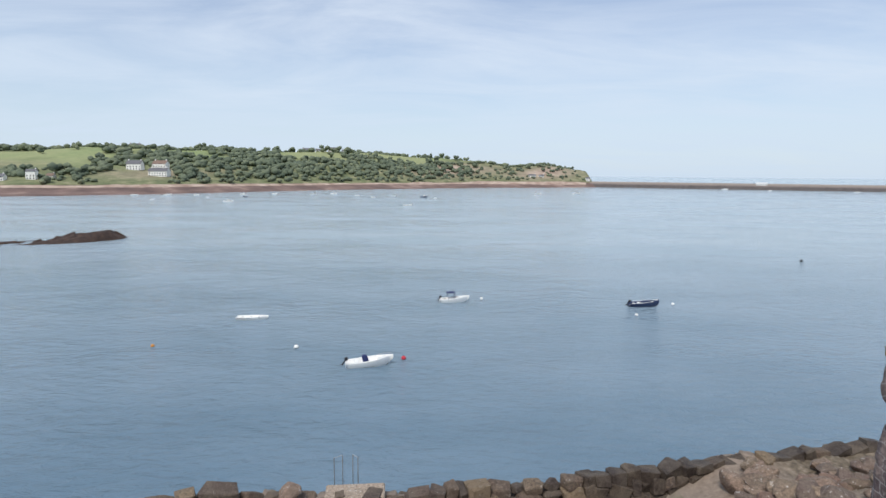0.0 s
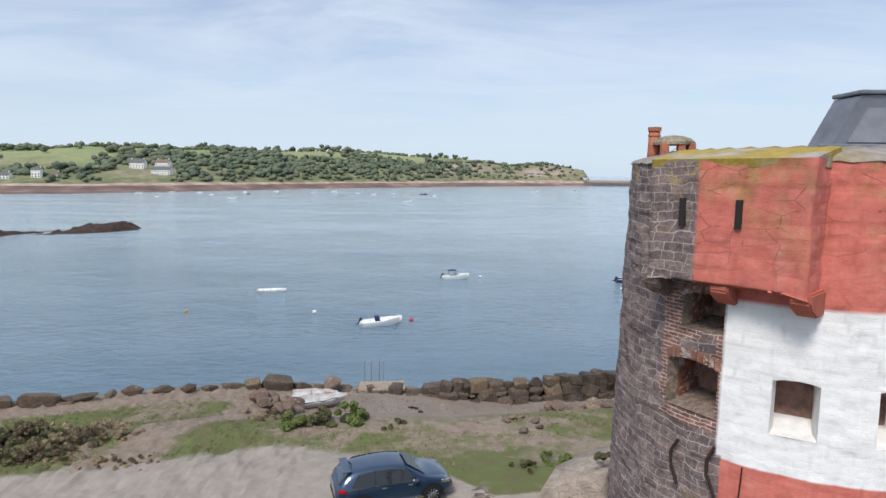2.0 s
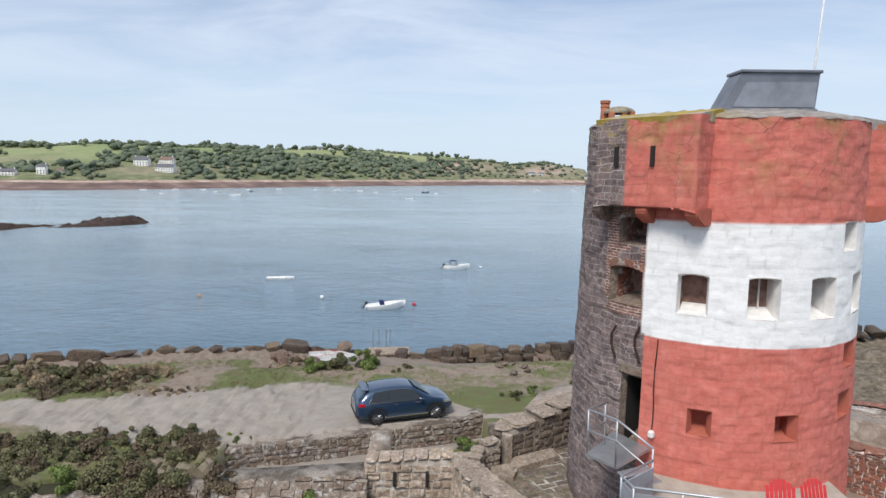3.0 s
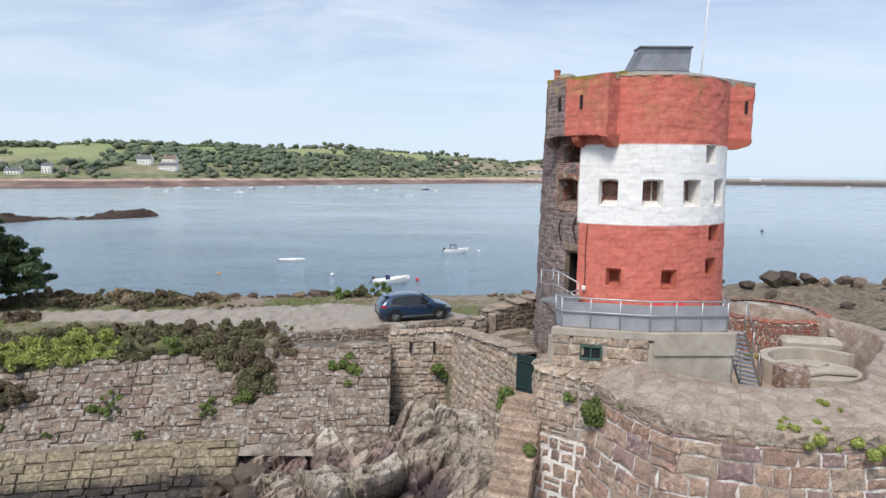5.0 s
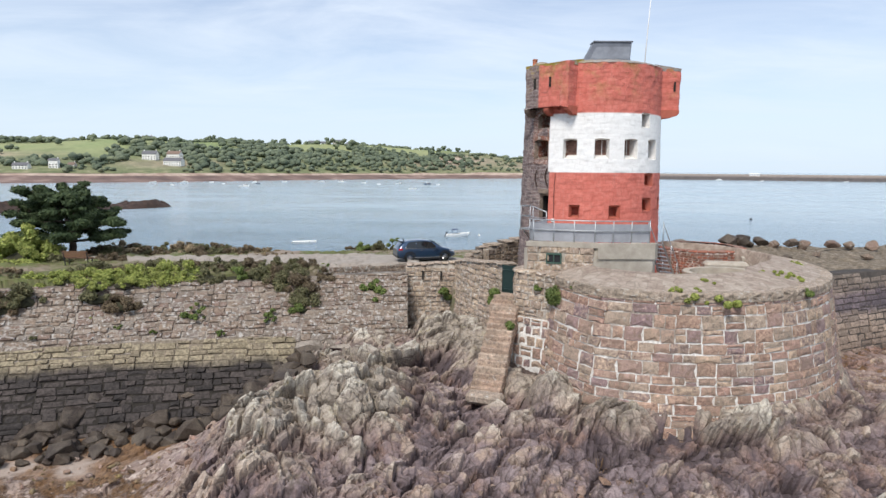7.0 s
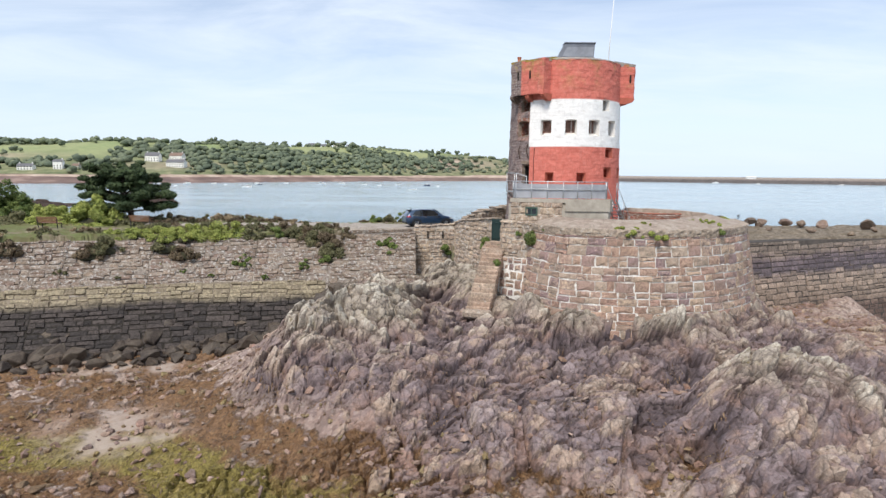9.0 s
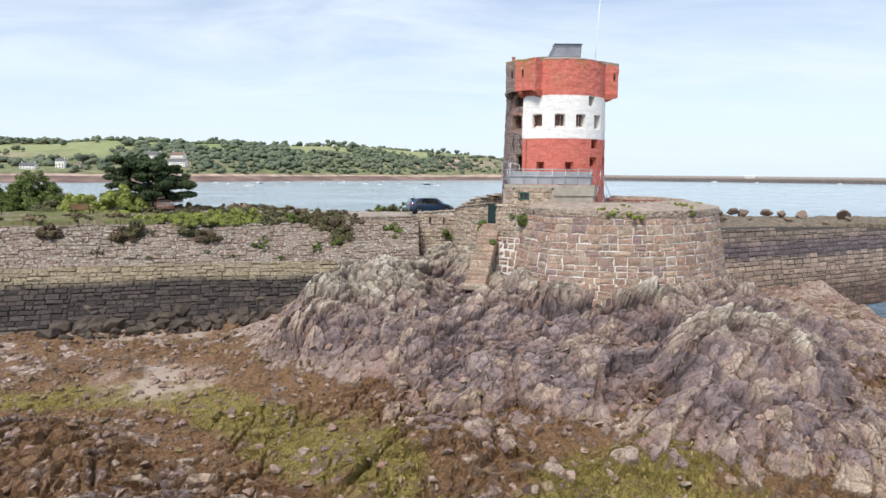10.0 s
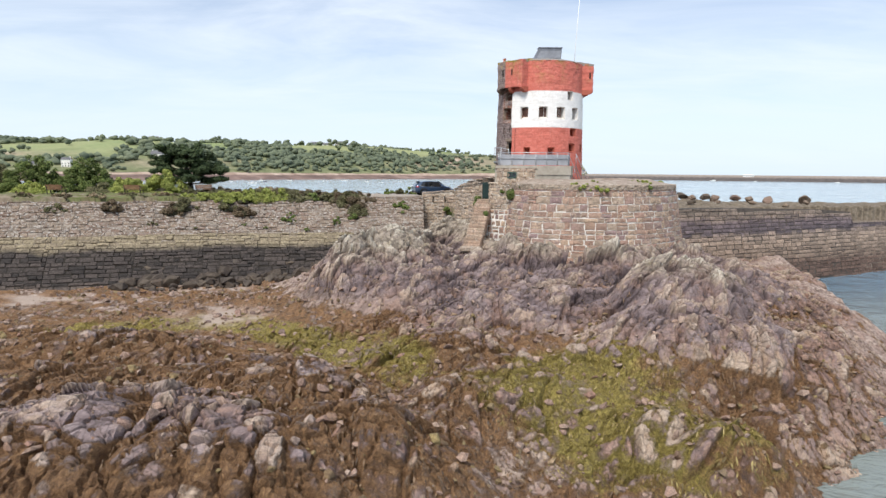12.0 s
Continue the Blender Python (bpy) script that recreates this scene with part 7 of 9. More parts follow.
    side("front_side_window", [(-0.76, yb, 0.99), (0.74, yb, 0.975), (0.34, yt + 0.05, 1.38), (-0.1, yt + 0.02, 1.45), (-0.78, yt + 0.02, 1.46)], 0, glass, 0.035)
    side("window_trim", [(-1.62, yb + 0.012, 0.975), (0.78, yb + 0.012, 0.945), (0.76, yb + 0.012, 0.985), (-1.6, yb + 0.012, 1.02)], 0, chrome, 0.004)
    side("sill_trim", [(-0.95, 0.9, 0.3), (0.95, 0.9, 0.3), (0.95, 0.9, 0.355), (-0.95, 0.9, 0.355)], 0, chrome, 0.005)
    side("sill", [(-0.95, 0.895, 0.2), (0.95, 0.895, 0.2), (0.95, 0.895, 0.29), (-0.95, 0.895, 0.29)], 0, black, 0.0)
    side("tail_lamp", [(-2.06, 0.76, 0.86), (-1.78, 0.875, 0.88), (-1.82, 0.865, 0.98), (-2.04, 0.75, 0.98)], 0, redl, 0.02)
    side("headlamp", [(1.62, 0.835, 0.72), (2.0, 0.72, 0.66), (1.98, 0.7, 0.75), (1.66, 0.82, 0.82)], 0, chrome, 0.02)
    side("door_handle", [(-0.55, 0.9, 0.84), (-0.38, 0.9, 0.84), (-0.38, 0.9, 0.87), (-0.55, 0.9, 0.87)], 0, chrome, 0.01)
    side("door_handle", [(0.38, 0.9, 0.83), (0.55, 0.9, 0.83), (0.55, 0.9, 0.86), (0.38, 0.9, 0.86)], 0, chrome, 0.01)
    bm = bmesh.new()
    vs = [bm.verts.new(p) for p in ((1.06, -0.66, 1.07), (1.06, 0.66, 1.07), (0.4, 0.55, 1.49), (0.4, -0.55, 1.49))]
    bm.faces.new(vs)
    part("windscreen", bm, glass, e)
    bm = bmesh.new()
    vs = [bm.verts.new(p) for p in ((-2.04, 0.6, 1.08), (-2.04, -0.6, 1.08), (-1.68, -0.54, 1.45), (-1.68, 0.54, 1.45))]
    bm.faces.new(vs)
    part("rear_window", bm, glass, e)
    part("roof_spoiler", box_bm((-1.72, 0, 1.475), (0.28, 1.14, 0.04), 0, 0.015), paint, e)
    part("rear_bumper", box_bm((-2.05, 0, 0.42), (0.22, 1.5, 0.22), 0, 0.06), black, e)
    part("antenna", tube_bm([(-1.5, 0, 1.48), (-1.62, 0, 1.62)], 0.03, 6, r1=0.01), black, e)
    rim = plain("alloy_grey", (0.12, 0.12, 0.13), 0.3, 0.8, bump=0)
    tyre_m = plain("tyre_rubber", (0.018, 0.018, 0.018), 0.85)
    spoke_m = plain("alloy_bright", (0.55, 0.55, 0.57), 0.3, 0.9, bump=0)
    for x in (-1.28, 1.29):
        for s in (-1, 1):
            # dark arch round the wheel
            bm = bmesh.new()
            ring = []
            for k in range(17):
                a = math.pi * (k / 16) * 1.12 - 0.06 * math.pi
                ring.append([bm.verts.new((x + r * math.cos(a), s * yy, 0.34 + r * math.sin(a))) for r, yy in ((0.44, 0.9), (0.36, 0.9), (0.36, 0.6))])
            for a, b in zip(ring, ring[1:]):
                for i in range(2):
                    bm.faces.new((a[i], b[i], b[i + 1], a[i + 1]))
            part("wheel_arch", bm, black, e)
            wh = new("wheel")
            wh.parent = e
            bm = bmesh.new()
            P = []
            for k in range(28):
                a = 2 * math.pi * k / 28
                P.append([bm.verts.new((x + r * math.cos(a), s * yy, 0.335 + r * math.sin(a))) for r, yy in ((0.23, 0.875), (0.26, 0.89), (0.315, 0.885), (0.335, 0.86), (0.335, 0.7), (0.3, 0.67))])
            for k in range(28):
                for i in range(5):
                    bm.faces.new((P[k][i], P[(k + 1) % 28][i], P[(k + 1) % 28][i + 1], P[k][i + 1]))
            part("tyre", bm, tyre_m, wh, smooth=True)
            bm = tube_bm([(x, s * 0.7, 0.335), (x, s * 0.85, 0.335)], 0.235, 24)
            part("rim", bm, rim, wh)
            for k in range(10):
                a = 2 * math.pi * k / 10
                bm = bmesh.new()
                add_box(bm, (x + 0.13 * math.cos(a), s * 0.865, 0.335 + 0.13 * math.sin(a)), (0.2, 0.02, 0.026), Euler((0, -a, 0)), 0.004)
                part("spoke", bm, spoke_m, wh)
    for s in (-1, 1):
        bm = bmesh.new()
        add_box(bm, (0.62, s * 0.98, 1.0), (0.16, 0.2, 0.13), None, 0.04)
        part("wing_mirror", bm, paint, e)
    e.matrix_world = pose(*at, 0, 0, heading)
    return e


build_car((-2.36, 10.55, ground_z(-2.4, 10.5) + 0.0), 18.2)


# ---------------------------------------------------------------- boats
def hull_mesh(L, B, H, sheer, bow=0.35, n=14, deck=None, inner=0.08):
    """A boat hull with a transom at -x and the stem at +x; open inside, with thickness."""
    S = []
    for i in range(n):
        f = i / (n - 1)
        x = -L / 2 + L * f
        w = B / 2 * (0.86 + 0.14 * math.sin(math.pi * min(1, f * 1.15))) * (1 - max(0, (f - 0.55) / 0.45) ** 2.3)
        w = max(w, 0.015)
        top = H * 0.62 + sheer * f**2
        keel = -H * 0.38 + (H * 0.55 * max(0, (f - 0.7) / 0.3) ** 2)
        xx = x + bow * max(0, (f - 0.75) / 0.25) ** 2 * 0.5
        sec = [(0, keel), (w * 0.55, keel + 0.08 * H), (w * 0.86, keel + 0.4 * H), (w, top - 0.12), (w * 1.02, top)]
        S.append([(x if k < 2 else xx, y, z) for k, (y, z) in enumerate(sec)])
    return S


def shell(S, t=0.06, floor=0.05):
    """Outer and inner skin from sections: points and faces."""
    V, F = [], []
    m = len(S[0])
    rings = []
    for sec in S:
        out = [(x, y, z) for x, y, z in sec[::-1]] + [(x, -y, z) for x, y, z in sec[1:]]
        inn = [(x, max(0, abs(y) - t) * (1 if y > 0 else -1), max(z, floor) if i not in (0, len(out) - 1) else z) for i, (x, y, z) in enumerate(out)]
        loop = out + inn[::-1]
        rings.append([len(V) + i for i in range(len(loop))])
        V += loop
    k = len(rings[0])
    for a, b in zip(rings, rings[1:]):
        for i in range(k):
            j = (i + 1) % k
            F.append((a[i], a[j], b[j], b[i]))
    F.append(tuple(rings[0]))
    F.append(tuple(rings[-1][::-1]))
    # transom
    h = k // 2
    return V, F


def outboard(e, x, z, black, tilt=28):
    o = new("outboard_motor")
    o.parent = e
    bm = bmesh.new()
    add_box(bm, (0, 0, 0.42), (0.42, 0.34, 0.46), None, 0.1)
    part("cowl", bm, black, o)
    part("leg", box_bm((0.02, 0, -0.15), (0.16, 0.1, 0.8), 0, 0.03), black, o)
    part("cavitation_plate", box_bm((-0.08, 0, -0.5), (0.4, 0.2, 0.03), 0, 0.01), black, o)
    bm = bmesh.new()
    for kk in range(3):
        add_box(bm, (-0.16, 0.09 * math.cos(kk * 2.1), -0.62 + 0.09 * math.sin(kk * 2.1)), (0.03, 0.1, 0.1), Euler((kk * 2.1, 0.3, 0)), 0.01)
    part("propeller", bm, black, o)
    o.matrix_local = pose(x, 0, z, 0, tilt, 0)


GEL = plain("white_gelcoat", (0.78, 0.78, 0.76), 0.3, vary=0.06, scale=2, bump=0.03)
NAVY = plain("navy_canvas", (0.02, 0.03, 0.1), 0.85, vary=0.2, scale=5)
NAVYHULL = plain("navy_hull", (0.02, 0.035, 0.09), 0.35, vary=0.15, scale=2, bump=0.05)
BLACKP = plain("black_plastic", (0.02, 0.021, 0.024), 0.45)
GREYIN = plain("boat_inside_grey", (0.42, 0.41, 0.38), 0.7, vary=0.15, scale=3)
STEELT = plain("boat_tube", (0.5, 0.5, 0.52), 0.35, 0.8, bump=0)


def centre_console(at, turn):
    e = new("motorboat")
    tagged(e, "white open motorboat with a blue canvas-covered console", "boat", group="moored boats")
    V, F = shell(hull_mesh(5.6, 2.1, 1.15, 0.45, 0.8), 0.14, 0.3)
    link_mesh("hull", V, F, GEL, e, True)
    bm = bmesh.new()
    add_box(bm, (-0.3, 0, 0.95), (0.75, 0.85, 0.85), None, 0.12)
    for v in bm.verts:
        if v.co.z > 1.0:
            v.co.x -= 0.12 + 0.1 * (v.co.x + 0.3)
            v.co.y *= 0.75
    part("console_cover", bm, NAVY, e, "blue canvas cover")
    part("seat", box_bm((-1.4, 0, 0.55), (0.5, 1.1, 0.4), 0, 0.08), GEL, e)
    part("fore_deck", prism_bm([(1.3, -0.8), (2.5, -0.28), (2.9, 0), (2.5, 0.28), (1.3, 0.8)], 0.75, 0.92), GEL, e)
    part("bow_rail", tube_bm([(1.0, 0.85, 0.95), (2.2, 0.45, 1.3), (3.0, 0.0, 1.35), (2.2, -0.45, 1.3), (1.0, -0.85, 0.95)], 0.02, 6), STEELT, e, smooth=True)
    outboard(e, -2.95, 0.75, BLACKP, 38)
    e.matrix_world = pose(*at, 0, -1.5, turn)


def cabin_boat(at, turn):
    e = new("motorboat")
    tagged(e, "white motorboat with a dark blue canvas canopy", "boat", group="moored boats")
    V, F = shell(hull_mesh(5.2, 2.0, 1.15, 0.4, 0.7), 0.14, 0.3)
    link_mesh("hull", V, F, GEL, e, True)
    part("fore_deck", prism_bm([(0.4, -0.9), (1.7, -0.6), (2.6, 0), (1.7, 0.6), (0.4, 0.9)], 0.72, 0.95), GEL, e)
    bm = bmesh.new()
    vs = [bm.verts.new(p) for p in ((0.75, -0.8, 0.95), (0.75, 0.8, 0.95), (0.35, 0.7, 1.4), (0.35, -0.7, 1.4))]
    bm.faces.new(vs)
    part("windscreen", bm, plain("boat_screen", (0.03, 0.035, 0.04), 0.1, spec=0.7, bump=0), e)
    bm = bmesh.new()
    add_box(bm, (-0.55, 0, 1.85), (1.5, 1.5, 0.1), None, 0.04)
    part("canopy", bm, NAVY, e, "dark blue canvas canopy")
    for x in (-1.25, 0.15):
        for s in (-1, 1):
            part("canopy_post", tube_bm([(x * 0.85, s * 0.85, 0.75), (x, s * 0.72, 1.85)], 0.03, 6), NAVY, e)
    part("rear_seat", box_bm((-1.7, 0, 0.6), (0.5, 1.4, 0.35), 0, 0.06), GREYIN, e)
    outboard(e, -2.75, 0.75, BLACKP, 34)
    e.matrix_world = pose(*at, 0, -1.5, turn)


def fishing_boat(at, turn):
    e = new("rowing_boat")
    tagged(e, "dark blue open fishing boat with an outboard motor", "boat", group="moored boats")
    V, F = shell(hull_mesh(5.4, 2.0, 1.15, 0.5, 0.5), 0.1, 0.2)
    link_mesh("hull", V, F, NAVYHULL, e, True)
    for x in (-1.6, -0.2, 1.1):
        part("thwart", box_bm((x, 0, 0.5), (0.32, 1.55, 0.06), 0, 0.01), GREYIN, e)
    part("floor", prism_bm([(-2.4, -0.7), (0.6, -0.8), (1.9, -0.3), (1.9, 0.3), (0.6, 0.8), (-2.4, 0.7)], 0.22, 0.27), GREYIN, e)
    part("crate", box_bm((-0.8, 0.3, 0.5), (0.5, 0.4, 0.45), 15, 0.03), GEL, e)
    part("fish_box", box_bm((0.5, -0.2, 0.5), (0.6, 0.4, 0.4), -8, 0.03), GREYIN, e)
    part("gear", box_bm((1.6, 0.1, 0.75), (0.7, 0.5, 0.3), 25, 0.1), BLACKP, e)
    part("rubbing_strake", tube_bm([(-2.6, 0.9, 0.7), (-0.5, 1.03, 0.78), (1.2, 0.85, 0.95), (2.6, 0.1, 1.2)], 0.04, 6), GEL, e)
    part("rubbing_strake", tube_bm([(-2.6, -0.9, 0.7), (-0.5, -1.03, 0.78), (1.2, -0.85, 0.95), (2.6, -0.1, 1.2)], 0.04, 6), GEL, e)
    outboard(e, -2.85, 0.7, BLACKP, 40)
    e.matrix_world = pose(*at, 0, -1, turn)


def open_dinghy(at, turn):
    e = new("rowing_boat")
    tagged(e, "long low white open dinghy", "boat", group="moored boats")
    V, F = shell(hull_mesh(5.0, 1.6, 0.8, 0.12, 0.3), 0.09, 0.12)
    link_mesh("hull", V, F, GEL, e, True)
    for x in (-1.6, -0.2, 1.2):
        part("thwart", box_bm((x, 0, 0.36), (0.28, 1.3, 0.05), 0, 0.01), GREYIN, e)
    part("floor", prism_bm([(-2.3, -0.55), (0.8, -0.6), (1.9, -0.2), (1.9, 0.2), (0.8, 0.6), (-2.3, 0.55)], 0.12, 0.16), GREYIN, e)
    part("strake", tube_bm([(-2.4, -0.74, 0.35), (-0.3, -0.82, 0.4), (1.4, -0.6, 0.48)], 0.03, 6), BLACKP, e)
    e.matrix_world = pose(*at, 0, 0, turn)


centre_console((-9.3, 72.9, SEA), 14)
cabin_boat((2.1, 110.6, SEA), 8)
fishing_boat((37.0, 108.2, SEA), 2)
open_dinghy((-31.2, 95.9, SEA), 6)


def buoy(at, r, mat, label):
    e = new("mooring_buoy")
    tagged(e, label, "buoy", group="mooring buoys")
    bm = bmesh.new()
    bmesh.ops.create_uvsphere(bm, u_segments=16, v_segments=10, radius=r, matrix=Matrix.Translation((0, 0, r * 0.35)))
    part("float", bm, mat, e, smooth=True)
    bm = tube_bm([(0, 0, r * 1.3), (0, 0, r * 1.55)], r * 0.14, 6)
    part("eye", bm, BLACKP, e)
    part("band", tube_bm([(0, 0, 0.02), (0, 0, r * 0.16)], r * 1.0, 16), BLACKP, e)
    e.matrix_world = pose(*at)


BUOYR, BUOYW, BUOYY = plain("buoy_red", (0.5, 0.03, 0.05), 0.5), plain("buoy_white", (0.82, 0.82, 0.8), 0.5), plain("buoy_orange", (0.6, 0.25, 0.04), 0.5)
for x, y, r, m, lab in ((-39.9, 80.1, 0.26, BUOYY, "small orange mooring buoy"), (-20.1, 80.1, 0.33, BUOYW, "white ball mooring buoy with a dark base"), (-5.0, 75.5, 0.32, BUOYR, "red and white ball mooring buoy"),
                        (7.5, 113.1, 0.3, BUOYW, "small white mooring buoy"), (33.4, 100.8, 0.28, BUOYW, "small white mooring buoy"), (43.0, 109.6, 0.3, BUOYW, "small white mooring buoy"), (101, 167, 0.45, BLACKP, "small dark round mooring buoy")):
    buoy((x, y, SEA), r, m, lab)


def far_boat(at, L, turn, kind):
    e = new("moored_boat")
    tagged(e, "small white moored boat far out in the bay", "boat", group="far moored boats")
    V, F = shell(hull_mesh(L, L * 0.36, L * 0.2, L * 0.07, 0.5, 8), 0.2, 0.2)
    link_mesh("hull", V, F, NAVYHULL if kind == 2 else GEL, e, True)
    if kind:
        part("cabin", box_bm((L * 0.08, 0, L * 0.2), (L * 0.35, L * 0.24, L * 0.16), 0, 0.1), GEL, e)
        part("cabin_windows", box_bm((L * 0.08, 0, L * 0.22), (L * 0.37, L * 0.25, L * 0.05), 0, 0.02), BLACKP, e)
    e.matrix_world = pose(*at, 0, 0, turn)


_rng = random.Random(12)
for px, py, L, kd in ((-167, 465, 7.5, 1), (-296, 575, 6, 0), (-267, 581, 7, 1), (-241, 587, 6, 0), (-204, 611, 6.5, 1), (-118, 647, 7, 1), (-87, 607, 5, 0), (-50, 601, 5, 0), (-19, 580, 7, 2), (-26, 431, 6, 0), (107, 683, 7, 1), (158, 713, 8, 1),
                      (-238, 490, 3.5, 0), (-67, 570, 4, 0), (-178, 633, 6, 0), (-136, 627, 6, 1), (458, 980, 9, 1), (505, 930, 6, 0), (612, 890, 6, 0), (-185, 560, 4, 2), (-8, 560, 3.5, 0), (-212, 540, 3, 0)):
    far_boat((px, py, SEA), L, _rng.uniform(-40, 40), kd)


# ---------------------------------------------------------------- dinghies drawn up on the beach
WORNG = plain("worn_gelcoat", (0.5, 0.5, 0.5), 0.5, vary=0.25, scale=3, bump=0.05)


def beached(at, turn, tip, label, L=3.6):
    e = new("dinghy")
    tagged(e, label, "dinghy", group="dinghies on the beach")
    V, F = shell(hull_mesh(L, 1.35, 0.62, 0.12, 0.3, 10), 0.07, 0.1)
    link_mesh("hull", V, F, WORNG, e, True)
    part("thwart", box_bm((-0.4, 0, 0.3), (0.26, 1.1, 0.04), 0, 0.01), GREYIN, e)
    part("thwart", box_bm((0.7, 0, 0.34), (0.26, 0.95, 0.04), 0, 0.01), GREYIN, e)
    part("gunwale", tube_bm([(-L / 2, 0.6, 0.36), (0, 0.67, 0.4), (L * 0.32, 0.45, 0.46)], 0.035, 6), plain("gunwale_red", (0.4, 0.1, 0.08), 0.6), e)
    part("gunwale", tube_bm([(-L / 2, -0.6, 0.36), (0, -0.67, 0.4), (L * 0.32, -0.45, 0.46)], 0.035, 6), BLACKP, e)
    e.matrix_world = pose(*at, tip, 0, turn) @ Matrix.Scale(0.85, 4)


beached((-9.2, 29.0, ground_z(-9.2, 29.0) + 0.28), 6, 12, "white dinghy with a red gunwale tipped on the beach", 3.5)
beached((-8.3, 27.5, ground_z(-8.3, 27.5) + 0.26), 20, 6, "pale grey dinghy lying on the beach", 3.4)

# ---------------------------------------------------------------- boulders
def boulder_mesh(seed, mat, n=18, flat=0.75):
    rng = random.Random(seed)
    bm = bmesh.new()
    for _ in range(n):
        v = Vector((rng.gauss(0, 1), rng.gauss(0, 1), rng.gauss(0, 1))).normalized() * rng.uniform(0.42, 0.55)
        bm.verts.new((v.x, v.y, v.z * flat))
    r = bmesh.ops.convex_hull(bm, input=bm.verts[:])
    bmesh.ops.delete(bm, geom=[v for v in bm.verts if not v.link_faces], context="VERTS")
    bmesh.ops.bevel(bm, geom=bm.edges[:], offset=0.05, segments=1, affect="EDGES", clamp_overlap=True)
    me = bpy.data.meshes.new("boulder")
    bm.to_mesh(me)
    bm.free()
    me.materials.append(mat)
    return me


def block_mesh(seed, mat):
    """A roughly squared sea wall block with worn corners."""
    rng = random.Random(seed)
    bm = bmesh.new()
    for sx in (-1, 1):
        for sy in (-1, 1):
            for sz in (-1, 1):
                for _ in range(3):
                    bm.verts.new((sx * rng.uniform(0.24, 0.5), sy * rng.uniform(0.24, 0.5), sz * rng.uniform(0.22, 0.5)))
    bmesh.ops.convex_hull(bm, input=bm.verts[:])
    bmesh.ops.delete(bm, geom=[v for v in bm.verts if not v.link_faces], context="VERTS")
    bmesh.ops.bevel(bm, geom=bm.edges[:], offset=0.03, segments=1, affect="EDGES", clamp_overlap=True)
    me = bpy.data.meshes.new("boulder")
    bm.to_mesh(me)
    bm.free()
    me.materials.append(mat)
    return me


BOULDER = stone("boulder_stone", ((0.14, 0.105, 0.085), (0.22, 0.165, 0.13), (0.18, 0.12, 0.1), (0.12, 0.1, 0.09), (0.25, 0.19, 0.14)), pale=(0.55, 0.52, 0.48), pale_at=0.63, grain=0.8)
DARKB = stone("dark_boulder", ((0.04, 0.031, 0.027), (0.065, 0.05, 0.04), (0.045, 0.036, 0.033), (0.09, 0.068, 0.052)), pale=(0.22, 0.2, 0.17), pale_at=0.68, grain=0.8, rough=0.6)
B_MESH = [boulder_mesh(i, BOULDER) for i in range(10)]
D_MESH = [boulder_mesh(i + 40, DARKB) for i in range(8)]
WARM = stone("sea_wall_block", ((0.09, 0.066, 0.055), (0.14, 0.105, 0.08), (0.08, 0.062, 0.056), (0.19, 0.145, 0.098), (0.062, 0.052, 0.05), (0.11, 0.078, 0.066)), pale=(0.5, 0.46, 0.42), pale_at=0.66, grain=0.8)
K_MESH = [block_mesh(i + 70, WARM) for i in range(8)]
W_MESH = [boulder_mesh(i + 120, WARM, 14, 0.95) for i in range(6)]
KD_MESH = [block_mesh(i + 90, DARKB) for i in range(6)]
_r = random.Random(77)


def put(parent, meshes, x, y, z, s, name="boulder", sq=(1, 1, 1)):
    ob = bpy.data.objects.new(name, _r.choice(meshes))
    scene.collection.objects.link(ob)
    ob.parent = parent
    ob.matrix_world = pose(x, y, z, _r.uniform(-25, 25), _r.uniform(-25, 25), _r.uniform(0, 360)) @ Matrix.Diagonal((s * sq[0] * _r.uniform(0.9, 1.3), s * sq[1] * _r.uniform(0.8, 1.1), s * sq[2] * _r.uniform(0.8, 1.1), 1))
    return ob


